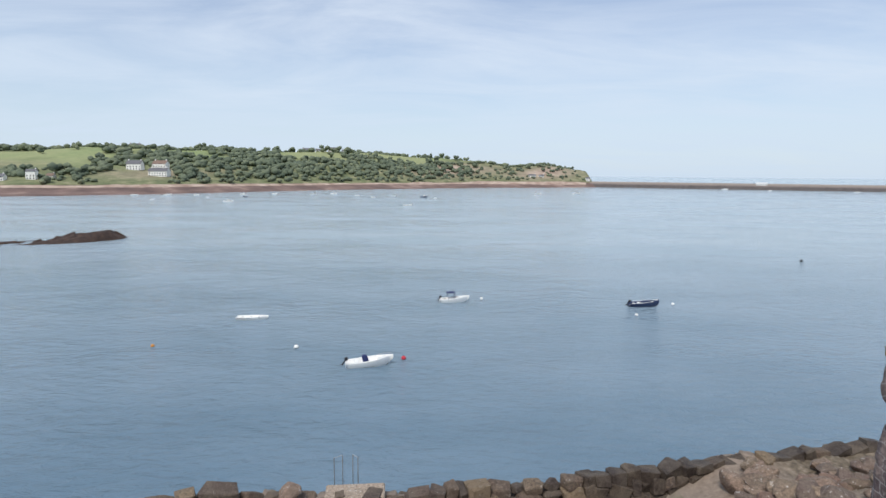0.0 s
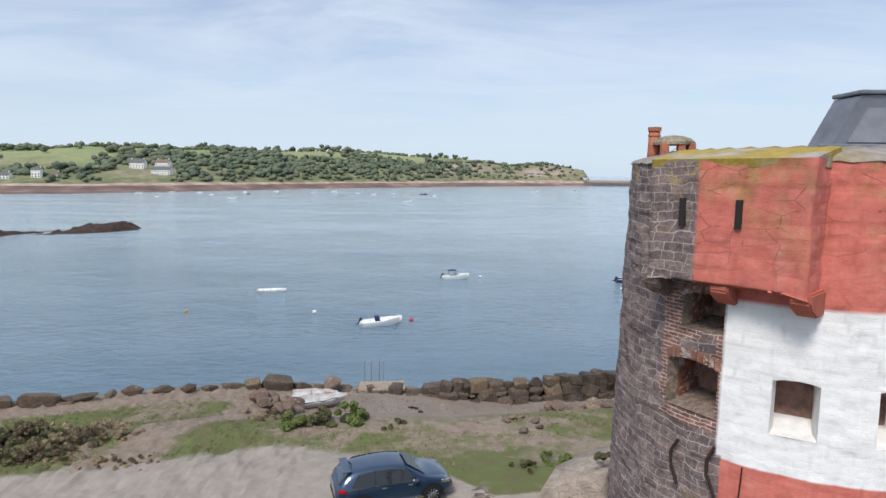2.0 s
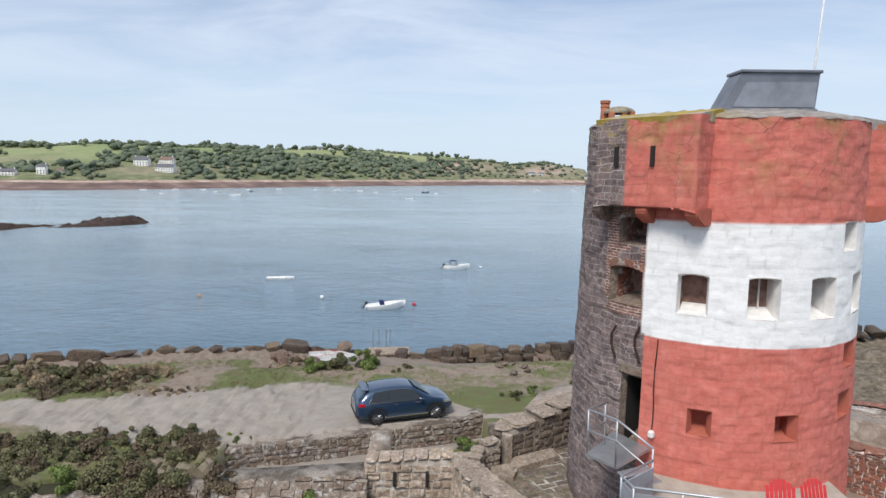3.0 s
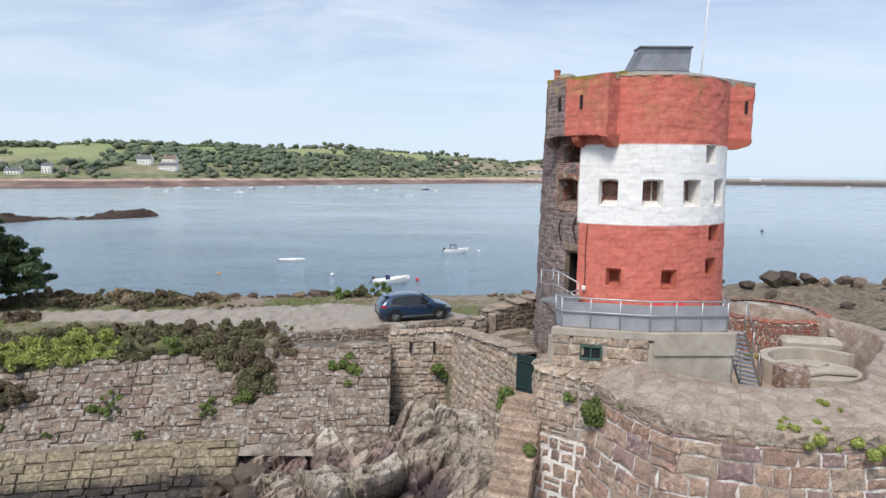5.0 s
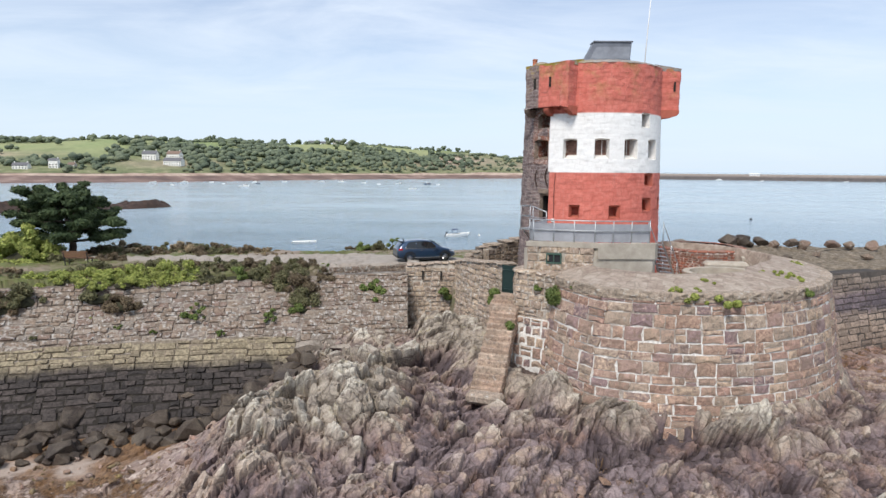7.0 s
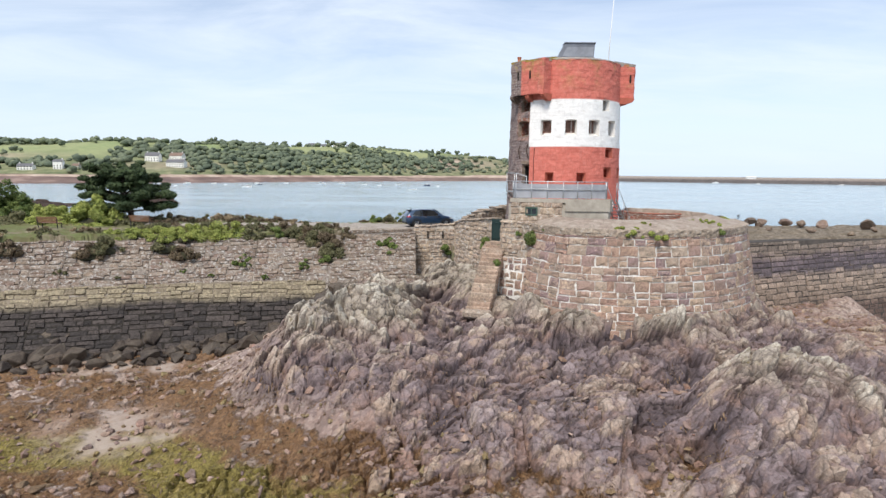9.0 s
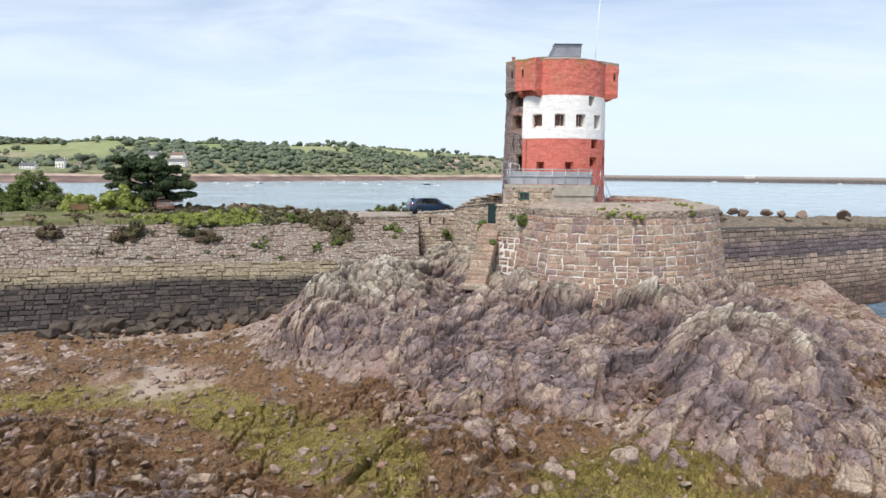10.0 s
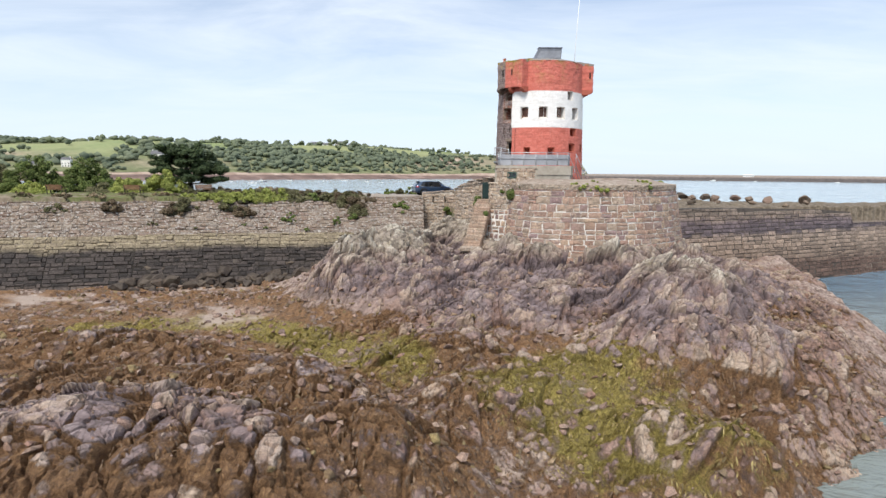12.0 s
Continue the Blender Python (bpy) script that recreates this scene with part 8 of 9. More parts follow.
def build_boulder_wall():
    e = new("boulder_wall")
    tagged(e, "rough boulder sea wall along the bay edge", "sea wall", kind="structure")
    def se(x):
        return float(sea_edge(np.array([x]))[0])

    # squared boulders fitted along the top, two or three courses above the small beach
    for course, (xa, xb) in enumerate(((-44.0, 38.0), (-44.0, 38.0), (-2.5, 30.0), (2.0, 30.0))):
        x = xa
        while x < xb:
            top = ground_z(x + 0.6, se(x + 0.6) - 1.2) + 0.5 if x < -9 else (7.35 if x < -1 else 7.5)
            w = _r.uniform(0.8, 2.1) if x < -9 else _r.uniform(0.55, 1.6)
            h = _r.uniform(0.75, 0.95)
            z = top - 0.42 - 0.58 * course + _r.uniform(-0.1, 0.06)
            mesh = _r.choice((K_MESH if _r.random() < 0.6 else W_MESH) if _r.random() < (0.85 if course < 2 else 0.55) * (1.0 if x < 8 else 0.25) else KD_MESH)
            ob = bpy.data.objects.new("boulder", mesh)
            scene.collection.objects.link(ob)
            ob.parent = e
            dx = 0.5
            slope = math.degrees(math.atan2(se(x + w / 2 + dx) - se(x + w / 2 - dx), 2 * dx))
            ob.matrix_world = pose(x + w / 2, se(x + w / 2) + 0.55 - 0.16 * course + _r.uniform(-0.12, 0.12), z, _r.uniform(-14, 14), _r.uniform(-12, 12), slope + _r.uniform(-16, 16)) @ Matrix.Diagonal((w * 1.12, _r.uniform(1.0, 1.4), h * _r.uniform(0.85, 1.25), 1))
            x += w * 0.97
    x = -44.0
    while x < 38:
        top = 7.6
        put(e, D_MESH, x + 0.4, se(x) + 1.4, top - 1.4, 1.7)
        put(e, D_MESH, x - 0.3, se(x) + 2.0, top - 3.0, 1.9)
        x += 1.1
    put(e, B_MESH, -8.4, 30.9, 7.75, 1.5)
    # flat pale slab at the top of the slip
    bm = bmesh.new()
    add_box(bm, (-4.9, 32.2, 7.12), (3.4, 1.6, 0.3), Euler((0, 0, 0.1)), 0.08)
    part("pale_slab", bm, COPE, e, "pale concrete slab")


build_boulder_wall()


def build_loose_boulders():
    # pile of rocks where the beach meets the battery, and by the dinghies
    rng = random.Random(5)
    for cx, cy, rx, ry, n, s0, s1 in ((9.5, 22.5, 4.0, 2.6, 26, 0.7, 1.6), (13.5, 26.5, 3.0, 4.0, 26, 0.8, 1.7), (-11.3, 26.0, 1.8, 2.4, 18, 0.5, 1.4), (4.5, 17.5, 2.0, 1.0, 6, 0.3, 0.7), (20.5, 31.0, 3.6, 3.6, 60, 0.9, 2.1), (27, 34.0, 3.5, 1.6, 24, 1.2, 2.3)):
        for _ in range(n):
            x, y = cx + rng.uniform(-rx, rx), cy + rng.uniform(-ry, ry)
            s = rng.uniform(s0, s1)
            ob = put(None, B_MESH, x, y, ground_z(x, y) + s * 0.22, s)
            tagged(ob, "rough brown boulder on the shore", "boulder", group="boulders by the beach")
    # skyline boulders on the pier
    for x, y, z, s in ((27.4, 27.0, 10.3, 1.9), (28.6, 27.2, 10.3, 1.7), (29.4, 27.0, 11.0, 1.1), (30.6, 27.2, 10.2, 1.6), (31.6, 27.0, 10.2, 1.3), (33.6, 27.2, 10.2, 1.5), (34.9, 27.2, 10.2, 1.4), (37.6, 27.0, 10.4, 1.5), (40.0, 28.0, 10.1, 1.3), (43, 29, 9.9, 1.4), (46.5, 26.5, 9.5, 1.7), (25.0, 26.6, 9.8, 1.2), (28.5, 19, 10.0, 0.9), (24.5, 22, 9.9, 1.0), (33, 22, 9.9, 0.8), (36.5, 20.5, 9.7, 0.8), (40.5, 20.2, 9.6, 0.7), (44, 22, 9.5, 0.8)):
        s *= 0.95
        z = ground_z(x, y) + 0.4 * s
        ob = put(None, D_MESH if x < 31 else B_MESH, x, y, z, s * 1.1)
        tagged(ob, "dark weathered boulder on the pier", "boulder", group="boulders on the pier")
    # dark tumbled blocks at the foot of the lower wall
    for _ in range(190):
        x = rng.uniform(-26, -7.5)
        y = float(wall_line(np.array([x]))[0]) - 6.0 - rng.uniform(-0.8, 4.4)
        s = rng.uniform(0.4, 1.0) if rng.random() < 0.6 else rng.uniform(0.9, 1.6)
        foot = max(0.0, y - (wall_line(np.array([x]))[0] - 7.6)) * 0.6 * rng.random()
        ob = put(None, D_MESH, x, y, ground_z(x, y) + s * 0.2 + float(foot), s)
        tagged(ob, "black tide-washed boulder below the sea wall", "boulder", group="boulders below the wall")


build_loose_boulders()


def scatter(name, label, n, region, sizes, mat, seed, keep=None, squash=0.7):
    """Loose stones too many to count, as one mesh."""
    rng = np.random.default_rng(seed)
    shapes = []
    for i in range(6):
        me = boulder_mesh(100 + i + seed, mat, 10, squash)
        shapes.append((np.array([v.co[:] for v in me.vertices]), [tuple(p.vertices) for p in me.polygons]))
    x = rng.uniform(region[0], region[1], n)
    y = rng.uniform(region[2], region[3], n)
    z, rk, up, sand, _t, _s = shore_height(x, y)
    Vs, Fs, off = [], [], 0
    for i in range(n):
        if keep and not keep(x[i], y[i], z[i], rk[i], up[i], rng):
            continue
        s = sizes[0] + (sizes[1] - sizes[0]) * rng.random() ** 3
        P, F = shapes[rng.integers(6)]
        R = np.array(Euler(rng.uniform(-0.6, 0.6, 3)).to_matrix() @ Matrix.Rotation(rng.uniform(0, 6.28), 3, "Z"))
        Vs.append((P * s * rng.uniform(0.7, 1.3, 3)) @ R.T + [x[i], y[i], z[i] + s * 0.12])
        Fs += [tuple(v + off for v in f) for f in F]
        off += len(P)
    ob = link_mesh(name, np.concatenate(Vs), Fs, mat)
    tagged(ob, label, "stones", kind="stuff")


SHORE_ST = stone("shore_stone", ((0.25, 0.165, 0.14), (0.35, 0.25, 0.205), (0.18, 0.13, 0.125), (0.4, 0.31, 0.26), (0.28, 0.17, 0.14), (0.2, 0.13, 0.085)), pale=(0.5, 0.45, 0.4), pale_at=0.68, use="island")
WEEDY = stone("weedy_stone", ((0.13, 0.085, 0.05), (0.19, 0.13, 0.08), (0.24, 0.19, 0.09), (0.3, 0.21, 0.17)), pale=(0.4, 0.34, 0.26), pale_at=0.66, use="island")
scatter("foreshore_stones", "loose pink and grey stones over the foreshore", 6500, (-30, 27, -38, -6), (0.07, 0.55), SHORE_ST, 3, lambda x, y, z, r, u, g: u < 0.5 and z > SEA - 0.1 and (z < 6.4) and g.random() < 0.8)
scatter("weedy_stones", "small weed-covered stones on the foreshore", 3600, (-30, 24, -38, -7), (0.1, 0.5), WEEDY, 9, lambda x, y, z, r, u, g: u < 0.5 and z > SEA - 0.1 and z < 5.4)


def build_seaweed():
    """Strap fronds of wrack lying over the low rocks."""
    kinds = []
    for name, a, b, c in (("brown_wrack", (0.05, 0.028, 0.016), (0.125, 0.073, 0.038), (0.22, 0.135, 0.07)), ("olive_wrack", (0.085, 0.058, 0.018), (0.205, 0.15, 0.048), (0.36, 0.28, 0.1))):
        k = Mat(name, 0.55, 0, 0.5)
        k.color(k.mix(1.0, k.ramp(k.island(), (0, a), (0.5, b), (1, c)), k.ramp(k.noise(0.8, 5), (0.3, (0.75, 0.75, 0.75)), (0.7, (1.25, 1.25, 1.25))), "MULTIPLY"))
        kinds.append(k.m)
    rng = np.random.default_rng(12)
    n = 90000
    x, y = rng.uniform(-30, 27, n), -38 + 30 * rng.random(n) ** 1.25
    z, rk, up, sand, tint, seat = shore_height(x, y)
    clump = fbm(x * 0.35, y * 0.35, 4, 61) + 0.9 * fbm(x * 1.3, y * 1.3, 2, 63)
    ok = (up < 0.5) & (z > SEA) & (z < 6.6) & (sand < 0.3) & (seat * 0.9 + 0.8 * clump + 0.18 * olive_zone(x, y) > 0.46 + 0.16 * np.maximum(0, z - 4.2 - 1.6 * sstep(3, -4, x) * sstep(-21, -25, y)) + 0.2 * sstep(12, 20, x))
    x, y, z = x[ok], y[ok], z[ok]
    n = len(x)
    e_ = 0.25
    gx = (shore_height(x + e_, y)[0] - shore_height(x - e_, y)[0]) / (2 * e_)
    gy = (shore_height(x, y + e_)[0] - shore_height(x, y - e_)[0]) / (2 * e_)
    a = np.arctan2(-gy, -gx) + rng.normal(0, 0.7, n)
    L, w = rng.uniform(0.06, 0.19, n), rng.uniform(0.012, 0.034, n)
    d = np.stack([np.cos(a), np.sin(a), 0 * a], 1)
    s_ = np.stack([-np.sin(a), np.cos(a), 0 * a], 1) * w[:, None]
    P = np.stack([x, y, z + 0.01 + 0.03 * rng.random(n)], 1)
    m = P + d * (L * 0.55)[:, None]
    m[:, 2] += 0.015 + gx * d[:, 0] * L * 0.55 + gy * d[:, 1] * L * 0.55
    t = P + d * L[:, None]
    t[:, 2] += -0.03 + gx * d[:, 0] * L + gy * d[:, 1] * L
    V = np.stack([P - s_ * 0.6, P + s_ * 0.6, m - s_, m + s_, t], 1).reshape(-1, 3)
    V = V.reshape(n, 5, 3)
    green = olive_zone(x, y) + 0.5 * fbm(x * 0.6, y * 0.6, 3, 67) > 0.55
    for mat, sel, label in zip(kinds, (~green, green), ("brown seaweed draped over the low rocks", "yellow-olive seaweed in the wet channel between rocks")):
        W = V[sel]
        b = np.arange(len(W))[:, None] * 5
        F = [tuple(f) for f in b + np.array([[0, 1, 3, 2]])] + [tuple(f) for f in b + np.array([[2, 3, 4]])]
        tagged(link_mesh("seaweed", W.reshape(-1, 3), F, mat), label, "seaweed", kind="stuff")


build_seaweed()


scatter("beach_pebbles", "small brown pebbles over the small beach", 2600, (-9, 15, 20, 33), (0.05, 0.2), SHORE_ST, 27, lambda x, y, z, r, u, g: u > 0.5 and z < 9.3)


def build_turf():
    """Short grass blades over the turf beyond the road and on the wall tops."""
    k = Mat("grass_blades", 0.8, 0, 0.2)
    isl = k.island()
    fresh = k.ramp(isl, (0, (0.07, 0.09, 0.025)), (0.5, (0.13, 0.165, 0.042)), (1, (0.22, 0.24, 0.08)))
    dry = k.ramp(isl, (0, (0.12, 0.09, 0.05)), (0.5, (0.22, 0.17, 0.1)), (1, (0.34, 0.27, 0.17)))
    k.color(k.mix(k.ramp(k.noise(0.35, 6, 0.65), (0.44, (0, 0, 0)), (0.56, (1, 1, 1))), fresh, dry))
    rng = np.random.default_rng(31)
    n = 60000
    x, y = rng.uniform(-34, 14, n), rng.uniform(6.5, 31, n)
    z, rk, up, sand, _t, _s = shore_height(x, y)
    road = np.abs(y - 10.6 - 0.03 * (x + 4)) < np.interp(x, (-60, -18, -12, -8, -2, 1.2), (1.2, 1.6, 3.4, 4.6, 3.4, 0.5))
    walk_ = np.abs(x + 13.2 - 0.12 * (y - 20)) < 1.0 + 0.8 * rng.random(n)
    se = sea_edge(x)
    bare = (y > se - 13.5 - 1.2 * fbm(x * 0.3, y * 0.3, 4, 71)) & (x - 0.5 * np.clip(24 - y, 0, 9) > -9.8) | (y > se - 1.5)
    patch = fbm(x * 0.5, y * 0.5, 4, 44)
    ok = (up > 0.5) & ~road & ~walk_ & ~bare & (patch > -0.22) & ~((x > 0.5) & (y < 16) & (x < 25)) & ~((x > -10) & (y < 7.8))
    x, y, z = x[ok], y[ok], z[ok]
    n = len(x)
    h, w, a = rng.uniform(0.04, 0.12, n), rng.uniform(0.015, 0.035, n), rng.uniform(0, 6.283, n)
    lean = rng.normal(0, 0.07, (n, 2))
    s_ = np.stack([np.cos(a) * w, np.sin(a) * w, 0 * a], 1)
    P = np.stack([x, y, z - 0.02], 1)
    T = P + np.stack([lean[:, 0], lean[:, 1], h], 1)
    V = np.stack([P - s_, P + s_, T], 1).reshape(-1, 3)
    ob = link_mesh("grass", V, np.arange(n * 3).reshape(n, 3), k.m)
    tagged(ob, "short green and dry grass on the turf", "grass", kind="stuff")


build_turf()


# ---------------------------------------------------------------- leaves
def leaf_cloud(name, centres, radii, n, size, mat, parent, seed, squash=0.8, aspect=1.7, shell_only=0.55, up=0.3):
    """Many small leaves over a bunch of lumps."""
    rng = np.random.default_rng(seed)
    C, R = np.array(centres, float), np.array(radii, float)
    w = R**2 / (R**2).sum()
    k = rng.choice(len(C), n, p=w)
    d = rng.normal(size=(n, 3))
    d /= np.linalg.norm(d, axis=1)[:, None]
    rad = R[k] * (shell_only + (1.06 - shell_only) * rng.random(n) ** 0.5)
    P = C[k] + d * rad[:, None] * np.array([1, 1, squash])
    s = size * rng.uniform(0.6, 1.4, n)
    nrm = d + rng.normal(0, 0.55, (n, 3)) + np.array([0, 0, up])
    nrm /= np.linalg.norm(nrm, axis=1)[:, None]
    t = np.cross(nrm, rng.normal(size=(n, 3)))
    t /= np.linalg.norm(t, axis=1)[:, None] + 1e-9
    b = np.cross(nrm, t)
    A = s[:, None] * t * 0.5 * aspect
    B = s[:, None] * b * 0.5
    V = np.stack([P - A, P - B * 0.8, P + A, P + B * 0.8], 1).reshape(-1, 3)
    F = np.arange(n * 4).reshape(n, 4)
    return link_mesh(name, V, F, mat, parent)


def leaves(name, a, b, c):
    k = Mat(name, 0.75, 0, 0.3)
    k.color(k.mix(1.0, k.ramp(k.island(), (0.0, a), (0.5, b), (1.0, c)), k.ramp(k.noise(0.9, 4), (0.3, (0.75, 0.75, 0.75)), (0.7, (1.2, 1.2, 1.15))), "MULTIPLY"))
    return k.m


L_BRIGHT = leaves("bright_leaves", (0.14, 0.182, 0.042), (0.266, 0.308, 0.077), (0.42, 0.434, 0.133))
L_GREEN = leaves("green_leaves", (0.06, 0.096, 0.026), (0.114, 0.156, 0.042), (0.192, 0.228, 0.072))
L_SCRUB = leaves("scrub_leaves", (0.06, 0.06, 0.03), (0.114, 0.114, 0.054), (0.216, 0.198, 0.108))
L_BROWN = leaves("brown_heath", (0.07, 0.05, 0.032), (0.125, 0.092, 0.058), (0.21, 0.165, 0.105))
L_DRY = leaves("dry_grass", (0.22, 0.16, 0.1), (0.32, 0.25, 0.16), (0.42, 0.34, 0.23))
L_PINE = leaves("pine_needles", (0.022, 0.04, 0.016), (0.042, 0.068, 0.027), (0.08, 0.11, 0.046))
# near-black filler for bush insides: inner shade put into the colour
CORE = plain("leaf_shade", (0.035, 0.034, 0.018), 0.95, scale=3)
TWIG = plain("twig_bark", (0.14, 0.11, 0.085), 0.9, scale=8)


def bush(label, x, y, w, h, mat, seed, n=None, size=0.11, z=None, d=None, group="bushes", stems=True, cat="bush"):
    rng = random.Random(seed)
    e = new("bush")
    tagged(e, label, cat, group=group)
    z = ground_z(x, y) if z is None else z
    d = d or w * 0.7
    lumps = max(5, int(w * d * 5))
    C, R = [], []
    for i in range(lumps):
        r = rng.uniform(0.14, 0.34) * min(h, 1.6)
        a, q = rng.uniform(0, 2 * math.pi), math.sqrt(rng.random())
        px, py = math.cos(a) * q * 0.5, math.sin(a) * q * 0.5
        top = h * (1 - 0.75 * q**2.2) * rng.uniform(0.55, 1.08)
        C.append((px * w, py * d, max(0.1 * h, top - r * 0.8)))
        R.append(r)
    n = n or int(min(9000, 1300 * w * max(0.7, h)))
    leaf_cloud("foliage", C, R, int(n * 2.1), size * 0.62, mat, e, seed, shell_only=0.2)
    if h < 0.75 or cat == "plant":
        e.matrix_world = pose(x, y, z)
        return e
    # added dark blob behind the leaves, coloured as their inner shade
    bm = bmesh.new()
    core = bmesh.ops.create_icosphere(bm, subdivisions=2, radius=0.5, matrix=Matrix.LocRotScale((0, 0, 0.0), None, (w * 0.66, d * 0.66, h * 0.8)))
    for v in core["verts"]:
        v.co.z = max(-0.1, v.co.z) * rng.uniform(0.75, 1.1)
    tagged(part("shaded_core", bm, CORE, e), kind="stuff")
    if stems:
        bm = bmesh.new()
        for c, r in list(zip(C, R))[:8]:
            tube_bm([(c[0] * 0.4, c[1] * 0.4, -0.15), (c[0] * 0.8, c[1] * 0.8, c[2] * 0.6), (c[0] + rng.uniform(-0.2, 0.2), c[1], c[2] + r * 1.5)], 0.02, 5, bm, 0.008)
        tagged(part("stem", bm, TWIG, e), kind="stuff")
    e.matrix_world = pose(x, y, z)
    return e


def wl(x):
    return float(wall_line(np.array([float(x)]))[0])


def build_bushes():
    s = 100
    # bright hedge on the wall top
    for x, dy, w, h in ((-24.9, 0.9, 1.8, 0.9), (-23.6, 0.8, 2.2, 1.0), (-22.2, 0.7, 2.2, 1.1), (-20.9, 0.6, 2.2, 1.3), (-19.6, 0.6, 2.3, 1.5), (-18.2, 0.7, 2.3, 1.5), (-16.9, 0.8, 2.0, 1.3), (-21.4, -0.1, 1.8, 0.8), (-19.9, -0.2, 1.7, 0.9)):
        bush("bright yellow-green shrub on the wall top", x, wl(x) + dy, w, h, L_BRIGHT, s, z=10.4, d=1.7, group="shrubs on the wall")
        s += 1
    # scrub hanging over and growing on the wall
    for x, dy, w, h, z, m in ((-15.4, 0.5, 2.0, 0.9, 10.4, L_SCRUB), (-14.0, 0.4, 2.2, 0.9, 10.4, L_GREEN), (-12.6, 0.3, 2.2, 1.1, 10.3, L_SCRUB), (-11.4, 0.2, 2.0, 1.3, 10.1, L_BROWN), (-10.4, -0.2, 2.2, 1.5, 10.0, L_SCRUB), (-9.6, -0.7, 2.2, 1.5, 9.7, L_BROWN), (-9.2, -1.3, 1.9, 1.2, 9.3, L_SCRUB), (-9.4, -1.9, 1.5, 0.9, 8.9, L_GREEN), (-8.5, 0.1, 1.6, 1.05, 10.2, L_BROWN),
                          (-24.6, -0.9, 2.6, 1.3, 9.7, L_SCRUB), (-25.4, -1.3, 2.0, 1.1, 9.4, L_BROWN), (-30.2, -0.9, 2.4, 1.0, 9.8, L_BROWN), (-19.4, -1.5, 1.9, 1.1, 9.3, L_BROWN), (-20.9, -1.0, 1.9, 0.9, 9.7, L_SCRUB), (-5.4, -0.7, 1.8, 0.8, 9.9, L_GREEN), (-4.7, -1.2, 1.4, 0.8, 9.5, L_GREEN), (-15.5, -2.0, 1.3, 0.7, 8.9, L_GREEN), (-11.0, -2.4, 1.1, 0.6, 8.6, L_GREEN), (-34.5, -0.6, 2.2, 0.8, 9.7, L_SCRUB)):
        bush("brown and green scrub trailing over the stone wall", x, wl(x) + dy, w, h, m, s, z=z, d=1.6, group="scrub on the wall")
        s += 1
    # scrub between the wall top and the road
    for i in range(40):
        x = -9.4 - (i % 20) * 0.72
        y = wl(x) + 1.7 + 1.3 * (i // 20) + 0.4 * math.sin(i * 2.3)
        if y > 8.0:
            continue
        bush("brown and green scrub between the wall and the road", x, y, 2.0, 0.45 + 0.5 * abs(math.sin(i * 1.9)), (L_SCRUB, L_BROWN, L_SCRUB, L_BROWN, L_SCRUB)[i % 5], s, n=2600, size=0.1, d=1.8, group="scrub by the road", z=10.65)
        s += 1
    # heath strip beyond the road
    for i in range(26):
        x = -16.6 - (i % 13) * 0.95
        bush("low brown heath beside the road", x, 13.2 + 1.9 * (i // 13) + 0.5 * math.sin(i * 1.7) + 0.02 * i, 2.1, 0.45 + 0.4 * abs(math.sin(i * 2.7)), (L_SCRUB, L_BROWN, L_SCRUB, L_BROWN, L_DRY)[i % 5], s, n=3000, d=1.9, group="heath by the road", z=10.7)
        s += 1
    for i in range(14):
        x = -12.4 - i * 0.55
        bush("dry grass and scrub on the road edge", x, 12.9 + 0.4 * math.sin(i * 2.1) + 0.07 * i, 1.3, 0.28, (L_DRY, L_BROWN)[i % 2], s, n=900, d=1.1, group="road edge scrub", z=10.72)
        s += 1
    for i in range(10):
        x = -8.6 - i * 0.8
        bush("green grass tufts along the road edge", x, 8.1 + 0.25 * math.sin(i * 2.1), 1.3, 0.25, (L_GREEN, L_BRIGHT, L_SCRUB)[i % 3], s, n=900, d=0.9, group="road edge grass", z=10.78)
        s += 1
    for x, y, w, h, m in ((-7.5, 17.4, 1.6, 0.9, L_GREEN), (-6.3, 17.6, 1.6, 1.0, L_SCRUB), (-5.0, 17.9, 1.7, 1.1, L_GREEN), (-9.0, 19.0, 2.0, 0.5, L_BROWN), (-10.4, 21.4, 1.8, 0.5, L_DRY), (-3.0, 17.4, 1.6, 0.3, L_SCRUB), (3.0, 12.8, 1.6, 0.35, L_SCRUB), (4.2, 13.6, 1.8, 0.4, L_GREEN)):
        bush("dark green ivy bush at the edge of the beach", x, y, w, h, m, s, size=0.13, group="bushes by the beach")
        s += 1
    for x, y, w, h in ((-19, 16.6, 2.6, 0.5), (-16.8, 17.2, 2.6, 0.45), (-21.5, 16, 2.6, 0.5), (-15.2, 16.2, 1.8, 0.4)):
        bush("tuft of dry buff grass", x, y, w, h, L_DRY, s, n=1600, size=0.16, group="dry grass", stems=False, cat="grass")
        s += 1
    for x, y, w, h, m in ((0.75, 8.7, 1.3, 1.1, L_PINE), (0.35, 9.3, 1.1, 0.9, L_GREEN), (-0.5, 8.7, 1.5, 0.4, L_GREEN), (-1.5, 8.4, 1.5, 0.3, L_SCRUB), (-2.9, 8.2, 1.3, 0.3, L_GREEN), (-4.2, 7.8, 1.2, 0.25, L_SCRUB)):
        bush("grass and ivy in the hollow below the parking place", x, y, w, h, m, s, n=2200, size=0.1, group="growth in the hollow", z=ground_z(x, y) - 0.2, d=0.9)
        s += 1
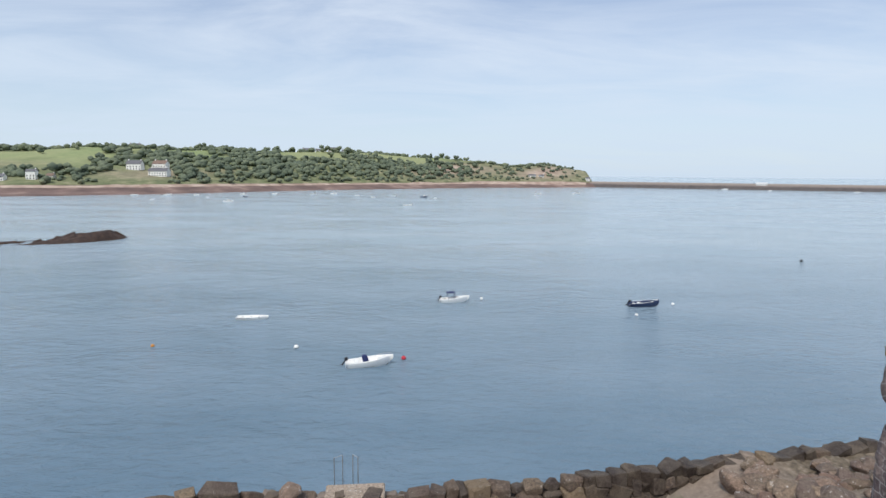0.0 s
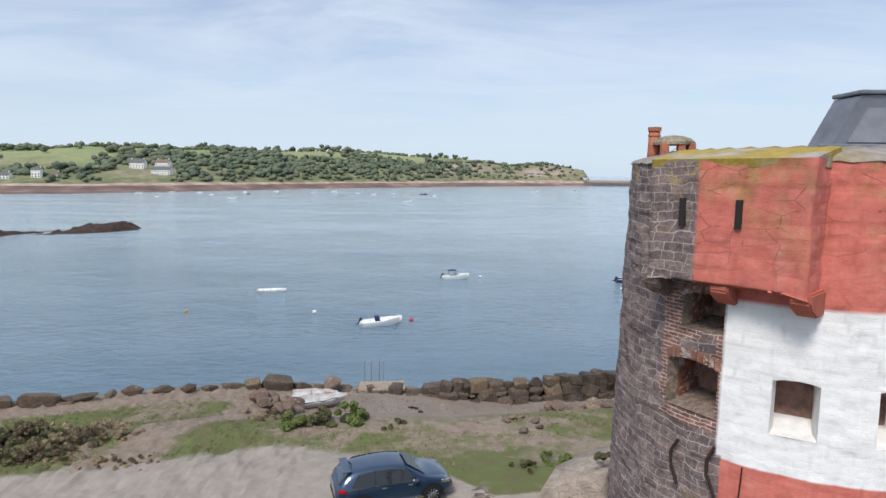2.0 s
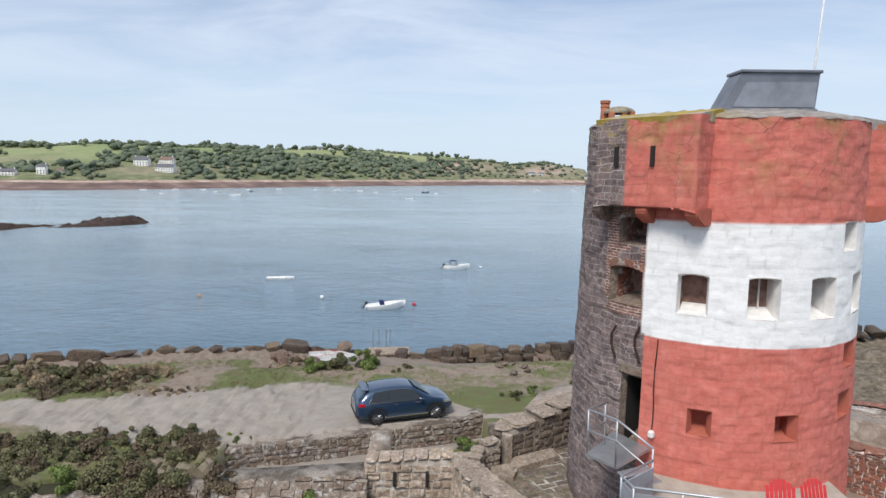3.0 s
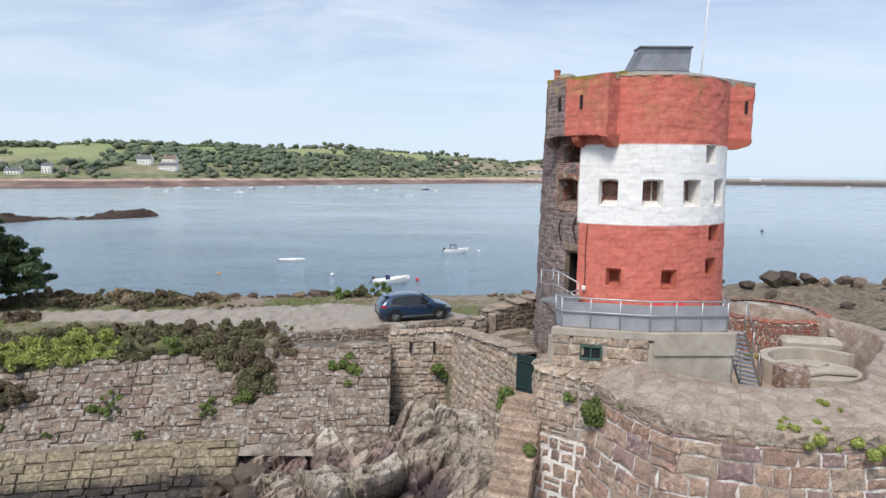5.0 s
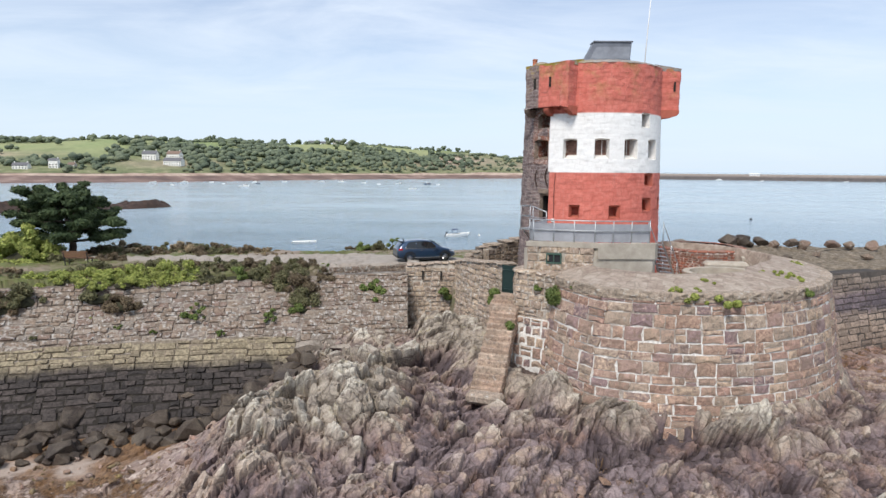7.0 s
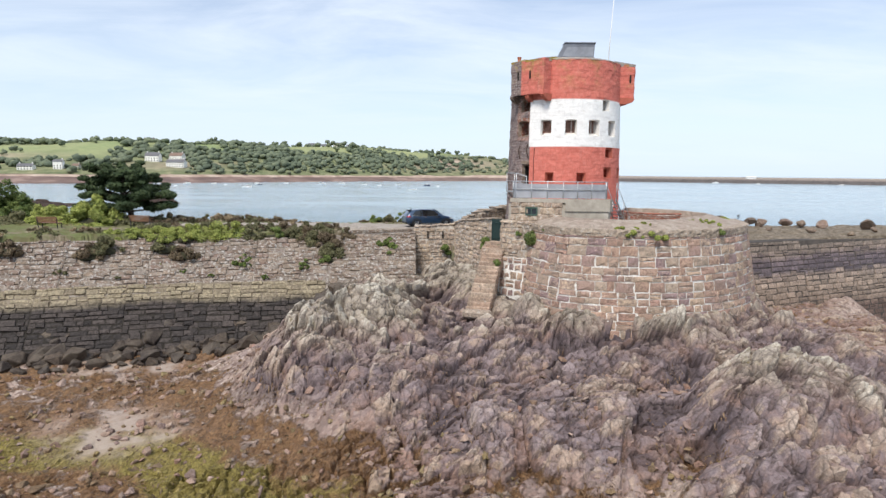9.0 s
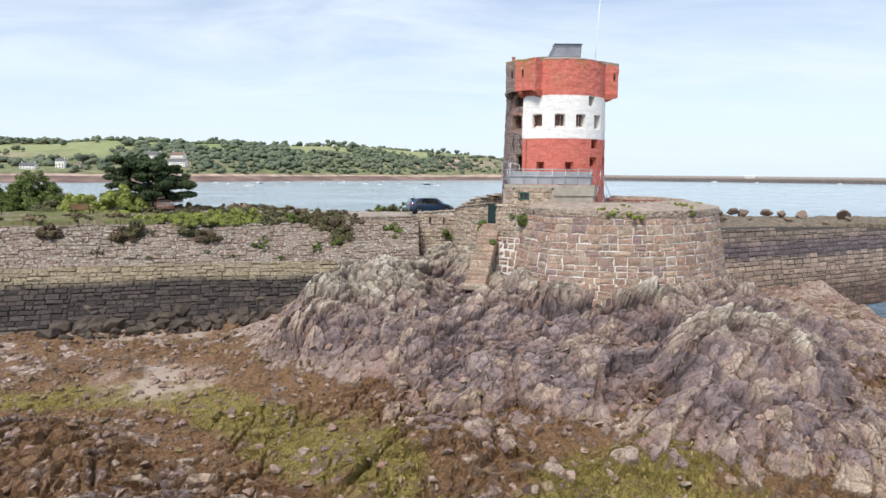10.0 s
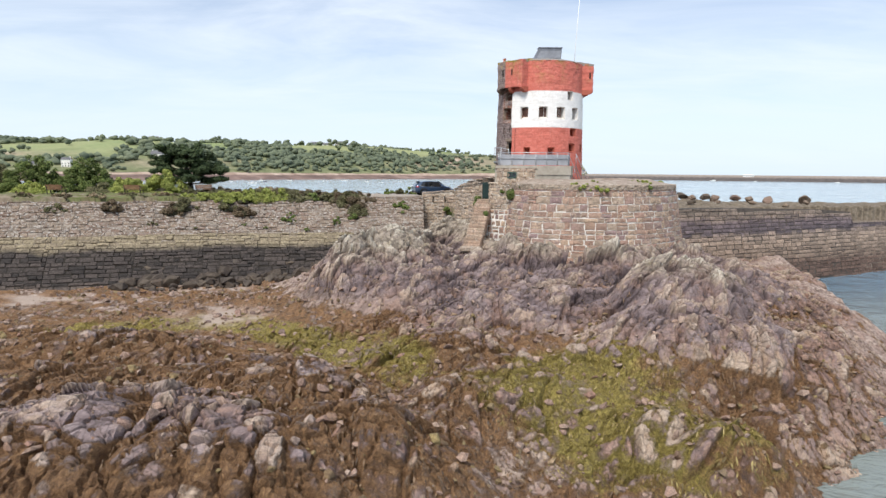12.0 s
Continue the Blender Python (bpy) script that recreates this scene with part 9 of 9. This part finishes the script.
    # broad bushes near the pine and the benches
    for x, y, w, h, m in ((-30.3, 9.4, 5.0, 2.9, L_BRIGHT), (-34.2, 10.0, 4.6, 2.2, L_BRIGHT), (-39.5, 11.5, 6.5, 3.9, L_GREEN), (-45, 11, 6.5, 4.3, L_GREEN), (-51, 12, 7, 4.0, L_SCRUB), (-36.8, 9.2, 3.4, 1.5, L_SCRUB), (-27.4, 9.2, 3.2, 1.1, L_SCRUB), (-24.4, 9.4, 3.4, 0.9, L_BROWN), (-57, 12, 7, 3.4, L_GREEN), (-43, 7.6, 4.0, 1.6, L_BRIGHT)):
        bush("large rounded coastal bush behind the benches", x, y, w, h, m, s, n=15000, size=0.17, group="bushes behind the benches", z=10.5)
        s += 1
    # dull scrub between the benches and the wall edge
    for i in range(22):
        x = -26.2 - i * 0.95
        bush("low dull scrub along the wall edge by the benches", x, wl(x) + 1.2 + 1.3 * (i % 3) + 0.3 * math.sin(i * 1.9), 1.9, 0.3 + 0.2 * abs(math.sin(i * 2.3)), (L_SCRUB, L_BROWN, L_DRY, L_SCRUB)[i % 4], s, n=1500, d=1.5, group="scrub by the benches", z=10.85)
        s += 1
    # plants rooted in the masonry
    for x, y, z, w, h, m in ((9.0, -7.9, 12.5, 1.5, 0.3, L_BRIGHT), (9.3, -8.35, 12.0, 1.1, 0.55, L_BRIGHT), (10.5, -8.35, 12.05, 1.2, 0.55, L_BRIGHT), (10.1, -6.9, 12.65, 1.3, 0.25, L_BRIGHT), (6.2, -3.95, 12.6, 0.9, 0.2, L_BRIGHT), (6.95, -4.6, 12.6, 0.7, 0.16, L_BRIGHT), (14.4, -4.7, 12.7, 1.5, 0.28, L_BRIGHT), (14.9, -5.5, 12.6, 0.9, 0.3, L_BRIGHT), (14.5, -7.1, 12.2, 0.5, 0.5, L_GREEN),
                             (4.35, -4.75, 11.2, 0.7, 1.4, L_GREEN), (4.9, -5.95, 12.0, 0.5, 0.4, L_GREEN), (3.6, -4.0, 11.7, 0.4, 0.4, L_GREEN),
                             (1.75, -1.9, 10.6, 0.6, 0.9, L_GREEN), (2.4, -2.6, 10.7, 0.5, 0.4, L_GREEN), (2.35, -4.2, 9.9, 0.35, 0.6, L_GREEN), (-0.9, 4.9, 9.3, 0.8, 0.9, L_GREEN), (11.2, -2.2, 11.2, 0.9, 0.4, L_BRIGHT), (13.0, 2.2, 11.2, 1.2, 0.35, L_BRIGHT), (17.0, 4.4, 12.2, 1.4, 0.4, L_BRIGHT), (15.6, 8.2, 12.3, 1.0, 0.35, L_BRIGHT), (13.2, 8.8, 12.0, 1.0, 0.3, L_BRIGHT), (5.5, 10.6, 12.2, 1.6, 0.4, L_SCRUB), (17.4, -1.2, 12.6, 0.9, 0.25, L_BRIGHT),
                             (-15.4, 1.6, 8.65, 1.5, 0.4, L_GREEN), (-11.0, 2.1, 8.5, 1.2, 0.35, L_GREEN), (-13.6, 1.1, 8.0, 0.8, 0.3, L_GREEN), (-26.3, -1.6, 8.55, 1.2, 0.4, L_SCRUB), (-19.0, 0.55, 8.45, 0.8, 0.3, L_GREEN), (-20.6, 0.6, 8.8, 0.6, 0.25, L_BRIGHT), (-22.8, -1.1, 8.1, 1.0, 0.3, L_SCRUB), (-17.2, 0.4, 8.2, 0.5, 0.2, L_GREEN), (-28.6, -2.0, 8.5, 0.8, 0.3, L_GREEN)):
        bush("small green plant rooted in the masonry", x, y, w, h, m, s, n=int(1300 * w + 900 * h), size=0.1, z=z, group="wall plants", stems=False, cat="plant")
        s += 1
    # weeds in the sunken strip beside the parking place
    for x, y, w, h, m in ((-7.2, 6.3, 1.6, 0.6, L_SCRUB), (-5.6, 6.4, 1.8, 0.55, L_GREEN), (-4.2, 6.7, 1.5, 0.5, L_SCRUB), (-2.4, 6.9, 1.7, 0.55, L_GREEN), (-1.2, 7.2, 1.3, 0.45, L_SCRUB)):
        bush("green and brown weeds below the parking place", x, y, w, h, m, s, n=1500, size=0.1, group="weeds by the parking place", stems=False)
        s += 1
    # dead stalks on the tower roof
    for x, y in ((5.3, 5.9), (8.9, 6.5)):
        e = new("dead_plant")
        tagged(e, "dry brown plant on the tower parapet", "plant", group="roof plants")
        rng = random.Random(int(x * 10))
        for i in range(14):
            a = rng.uniform(0, 6.3)
            h = rng.uniform(0.15, 0.45)
            part("stalk", tube_bm([(0, 0, -0.1), (0.1 * math.cos(a), 0.1 * math.sin(a), h * 0.6), (0.25 * math.cos(a), 0.25 * math.sin(a), h)], 0.012, 4, r1=0.005), TWIG, e)
        leaf_cloud("dry_leaves", [(0, 0, 0.08)], [0.16], 120, 0.05, L_BROWN, e, 4)
        e.matrix_world = pose(x, y, 23.08)


build_bushes()


# ---------------------------------------------------------------- pine
def build_pine():
    e = new("pine_tree")
    tagged(e, "dark wind-bent pine tree with spreading flat branches", "tree")
    bark = plain("pine_bark", (0.1, 0.075, 0.06), 0.95, vary=0.35, scale=7, bump=0.8)
    rng = random.Random(21)
    base = Vector((-28.9, 12.2, 10.5))
    trunk = [base, base + Vector((0.25, 0, 0.9)), base + Vector((0.1, 0.2, 1.9)), base + Vector((-0.2, 0.1, 3.0)), base + Vector((-0.4, 0, 4.4))]
    part("trunk", tube_bm(trunk, 0.3, 9, None, 0.1), bark, e, smooth=True)
    C, R = [], []

    def spray(p, q, r):
        """Needle tufts along the outer part of a branch, flat on top."""
        for f in (0.55, 0.78, 1.0):
            m = p.lerp(q, f)
            C.append((m.x + rng.uniform(-0.3, 0.3), m.y + rng.uniform(-0.3, 0.3), m.z + rng.uniform(0.05, 0.3)))
            R.append(r * rng.uniform(0.6, 1.1))

    # whorls of limbs: long and level below, short and rising near the crown
    for z, n, reach, rise in ((1.3, 7, 5.0, 0.10), (2.0, 8, 4.6, 0.16), (2.7, 8, 3.9, 0.24), (3.4, 7, 3.0, 0.32), (4.1, 6, 1.9, 0.42)):
        for i in range(n):
            a = 2 * math.pi * (i + rng.uniform(-0.35, 0.35)) / n
            L = reach * rng.uniform(0.62, 1.08) * (1.0 if math.cos(a) > -0.3 else 0.95)
            s0 = trunk[0].lerp(trunk[-1], z / 4.4)
            d = Vector((math.cos(a), math.sin(a) * 0.8, rise * rng.uniform(0.5, 1.5)))
            mid = s0 + d * L * 0.5 + Vector((0, 0, rng.uniform(-0.2, 0.15)))
            tip = s0 + d * L + Vector((0, 0, rng.uniform(-0.1, 0.25)))
            limb = part("limb", tube_bm([s0, mid, tip], 0.09, 6, None, 0.025), bark, e, smooth=True)
            spray(s0, tip, 0.5)
            for _ in range(3):
                b0_ = mid.lerp(tip, rng.random() * 0.8)
                t2 = b0_ + Vector((d.x * 0.5 + rng.uniform(-0.9, 0.9), d.y * 0.5 + rng.uniform(-0.8, 0.8), rng.uniform(0.1, 0.4)))
                part("twig", tube_bm([b0_, t2], 0.03, 4, None, 0.012), bark, limb)
                C.append(tuple(t2))
                R.append(rng.uniform(0.3, 0.55))
    leaf_cloud("crown", C, [r * 1.15 for r in R], 62000, 0.115, L_PINE, e, 5, squash=0.5, aspect=2.8, shell_only=0.15, up=0.7)


build_pine()


# ---------------------------------------------------------------- reef in the bay
def build_reef():
    k = Mat("reef_rock", 0.9)
    k.color(k.ramp(k.noise(0.7, 8, 0.7), (0.3, (0.022, 0.015, 0.013)), (0.6, (0.06, 0.036, 0.027)), (0.8, (0.11, 0.07, 0.05))))
    k.bump(k.noise(1.5, 8), 0.9, 0.3)
    u, v = np.meshgrid(np.linspace(0, 1, 160), np.linspace(-1, 1, 50), indexing="ij")
    cx = -111 - u * 82
    cy = 211 - u * 66 + 5 * np.sin(u * 6)
    w = 13 * np.sqrt(np.clip(u * 7, 0, 1))
    X, Y = cx, cy + v * w
    b, ed = blocks(X * 0.35, Y * 0.35, 61, 1.0)
    H = (2.6 + 1.6 * np.sin(u * 13 + 0.5) + 1.0 * fbm(u * 8, v, 4, 3)) * np.clip(u * 14, 0, 1)
    Z = SEA - 0.8 + H * (1 - v**2) + 0.9 * b * (1 - v**2)
    tagged(grid_mesh("reef", np.stack([X, Y, Z], -1), k.m), "low dark brown rock reef in the bay", "reef", kind="structure")


build_reef()


# ---------------------------------------------------------------- benches and small things
def bench():
    e = new("bench")
    wood = plain("bench_wood", (0.2, 0.105, 0.06), 0.7, vary=0.3, scale=9)
    iron = plain("bench_iron", (0.03, 0.03, 0.032), 0.6)
    for i in range(4):
        part("seat_slat", box_bm((0, -0.18 + i * 0.12, 0.45), (1.75, 0.1, 0.035), 0, 0.008), wood, e)
    for i in range(4):
        bm = bmesh.new()
        add_box(bm, (0, 0.27 + i * 0.025, 0.56 + i * 0.11), (1.75, 0.03, 0.09), Euler((radians(-12), 0, 0)), 0.008)
        part("back_slat", bm, wood, e)
    for s in (-1, 1):
        part("front_leg", box_bm((s * 0.8, -0.2, 0.2), (0.06, 0.07, 0.5), 0, 0.01), iron, e)
        bm = bmesh.new()
        add_box(bm, (s * 0.8, 0.27, 0.42), (0.06, 0.06, 1.0), Euler((radians(-8), 0, 0)), 0.01)
        part("back_post", bm, iron, e)
        part("arm", box_bm((s * 0.8, 0.0, 0.68), (0.06, 0.5, 0.05), 0, 0.01), wood, e)
        part("side_bar", box_bm((s * 0.8, 0.03, 0.42), (0.05, 0.5, 0.05), 0, 0.01), iron, e)
    return tagged(e, "brown slatted wooden bench facing the bay", "bench", group="benches")


b0 = bench()
b0.matrix_world = pose(-25.1, 7.0, ground_z(-25.1, 7.0), 0, 0, 176)
for x, y, t in ((-31.4, 5.4, 174), (-37.8, 3.6, 172)):
    copy_thing(b0, pose(x, y, ground_z(x, y), 0, 0, t))


def swim_ladder():
    e = new("slip_rails")
    tagged(e, "thin metal handrails at the head of the bathing steps", "railing")
    for x, y in ((-6.35, 33.6), (-5.9, 33.9), (-5.3, 34.0), (-4.95, 33.7)):
        part("post", tube_bm([(x, y, 6.3), (x, y, 8.55)], 0.03, 6), GALV, e)
    part("top_bar", tube_bm([(-6.35, 33.6, 8.5), (-5.9, 33.9, 8.55)], 0.025, 6), GALV, e)
    part("top_bar", tube_bm([(-5.3, 34.0, 8.55), (-4.95, 33.7, 8.5)], 0.025, 6), GALV, e)


swim_ladder()


def driftline():
    e = new("weed_line")
    tagged(e, "dark line of dried seaweed on the shingle", "seaweed", kind="stuff")
    C = [(-2.6 + 0.33 * i, 28.6 - 0.42 * i + 0.3 * math.sin(i * 1.3), 0) for i in range(16)]
    C = [(x, y, ground_z(x, y) + 0.02) for x, y, _ in C]
    leaf_cloud("weed_line", C, [0.2] * 16, 1500, 0.07, leaves("dried_weed", (0.03, 0.02, 0.015), (0.06, 0.04, 0.03), (0.1, 0.07, 0.05)), e, 3, squash=0.15)


driftline()
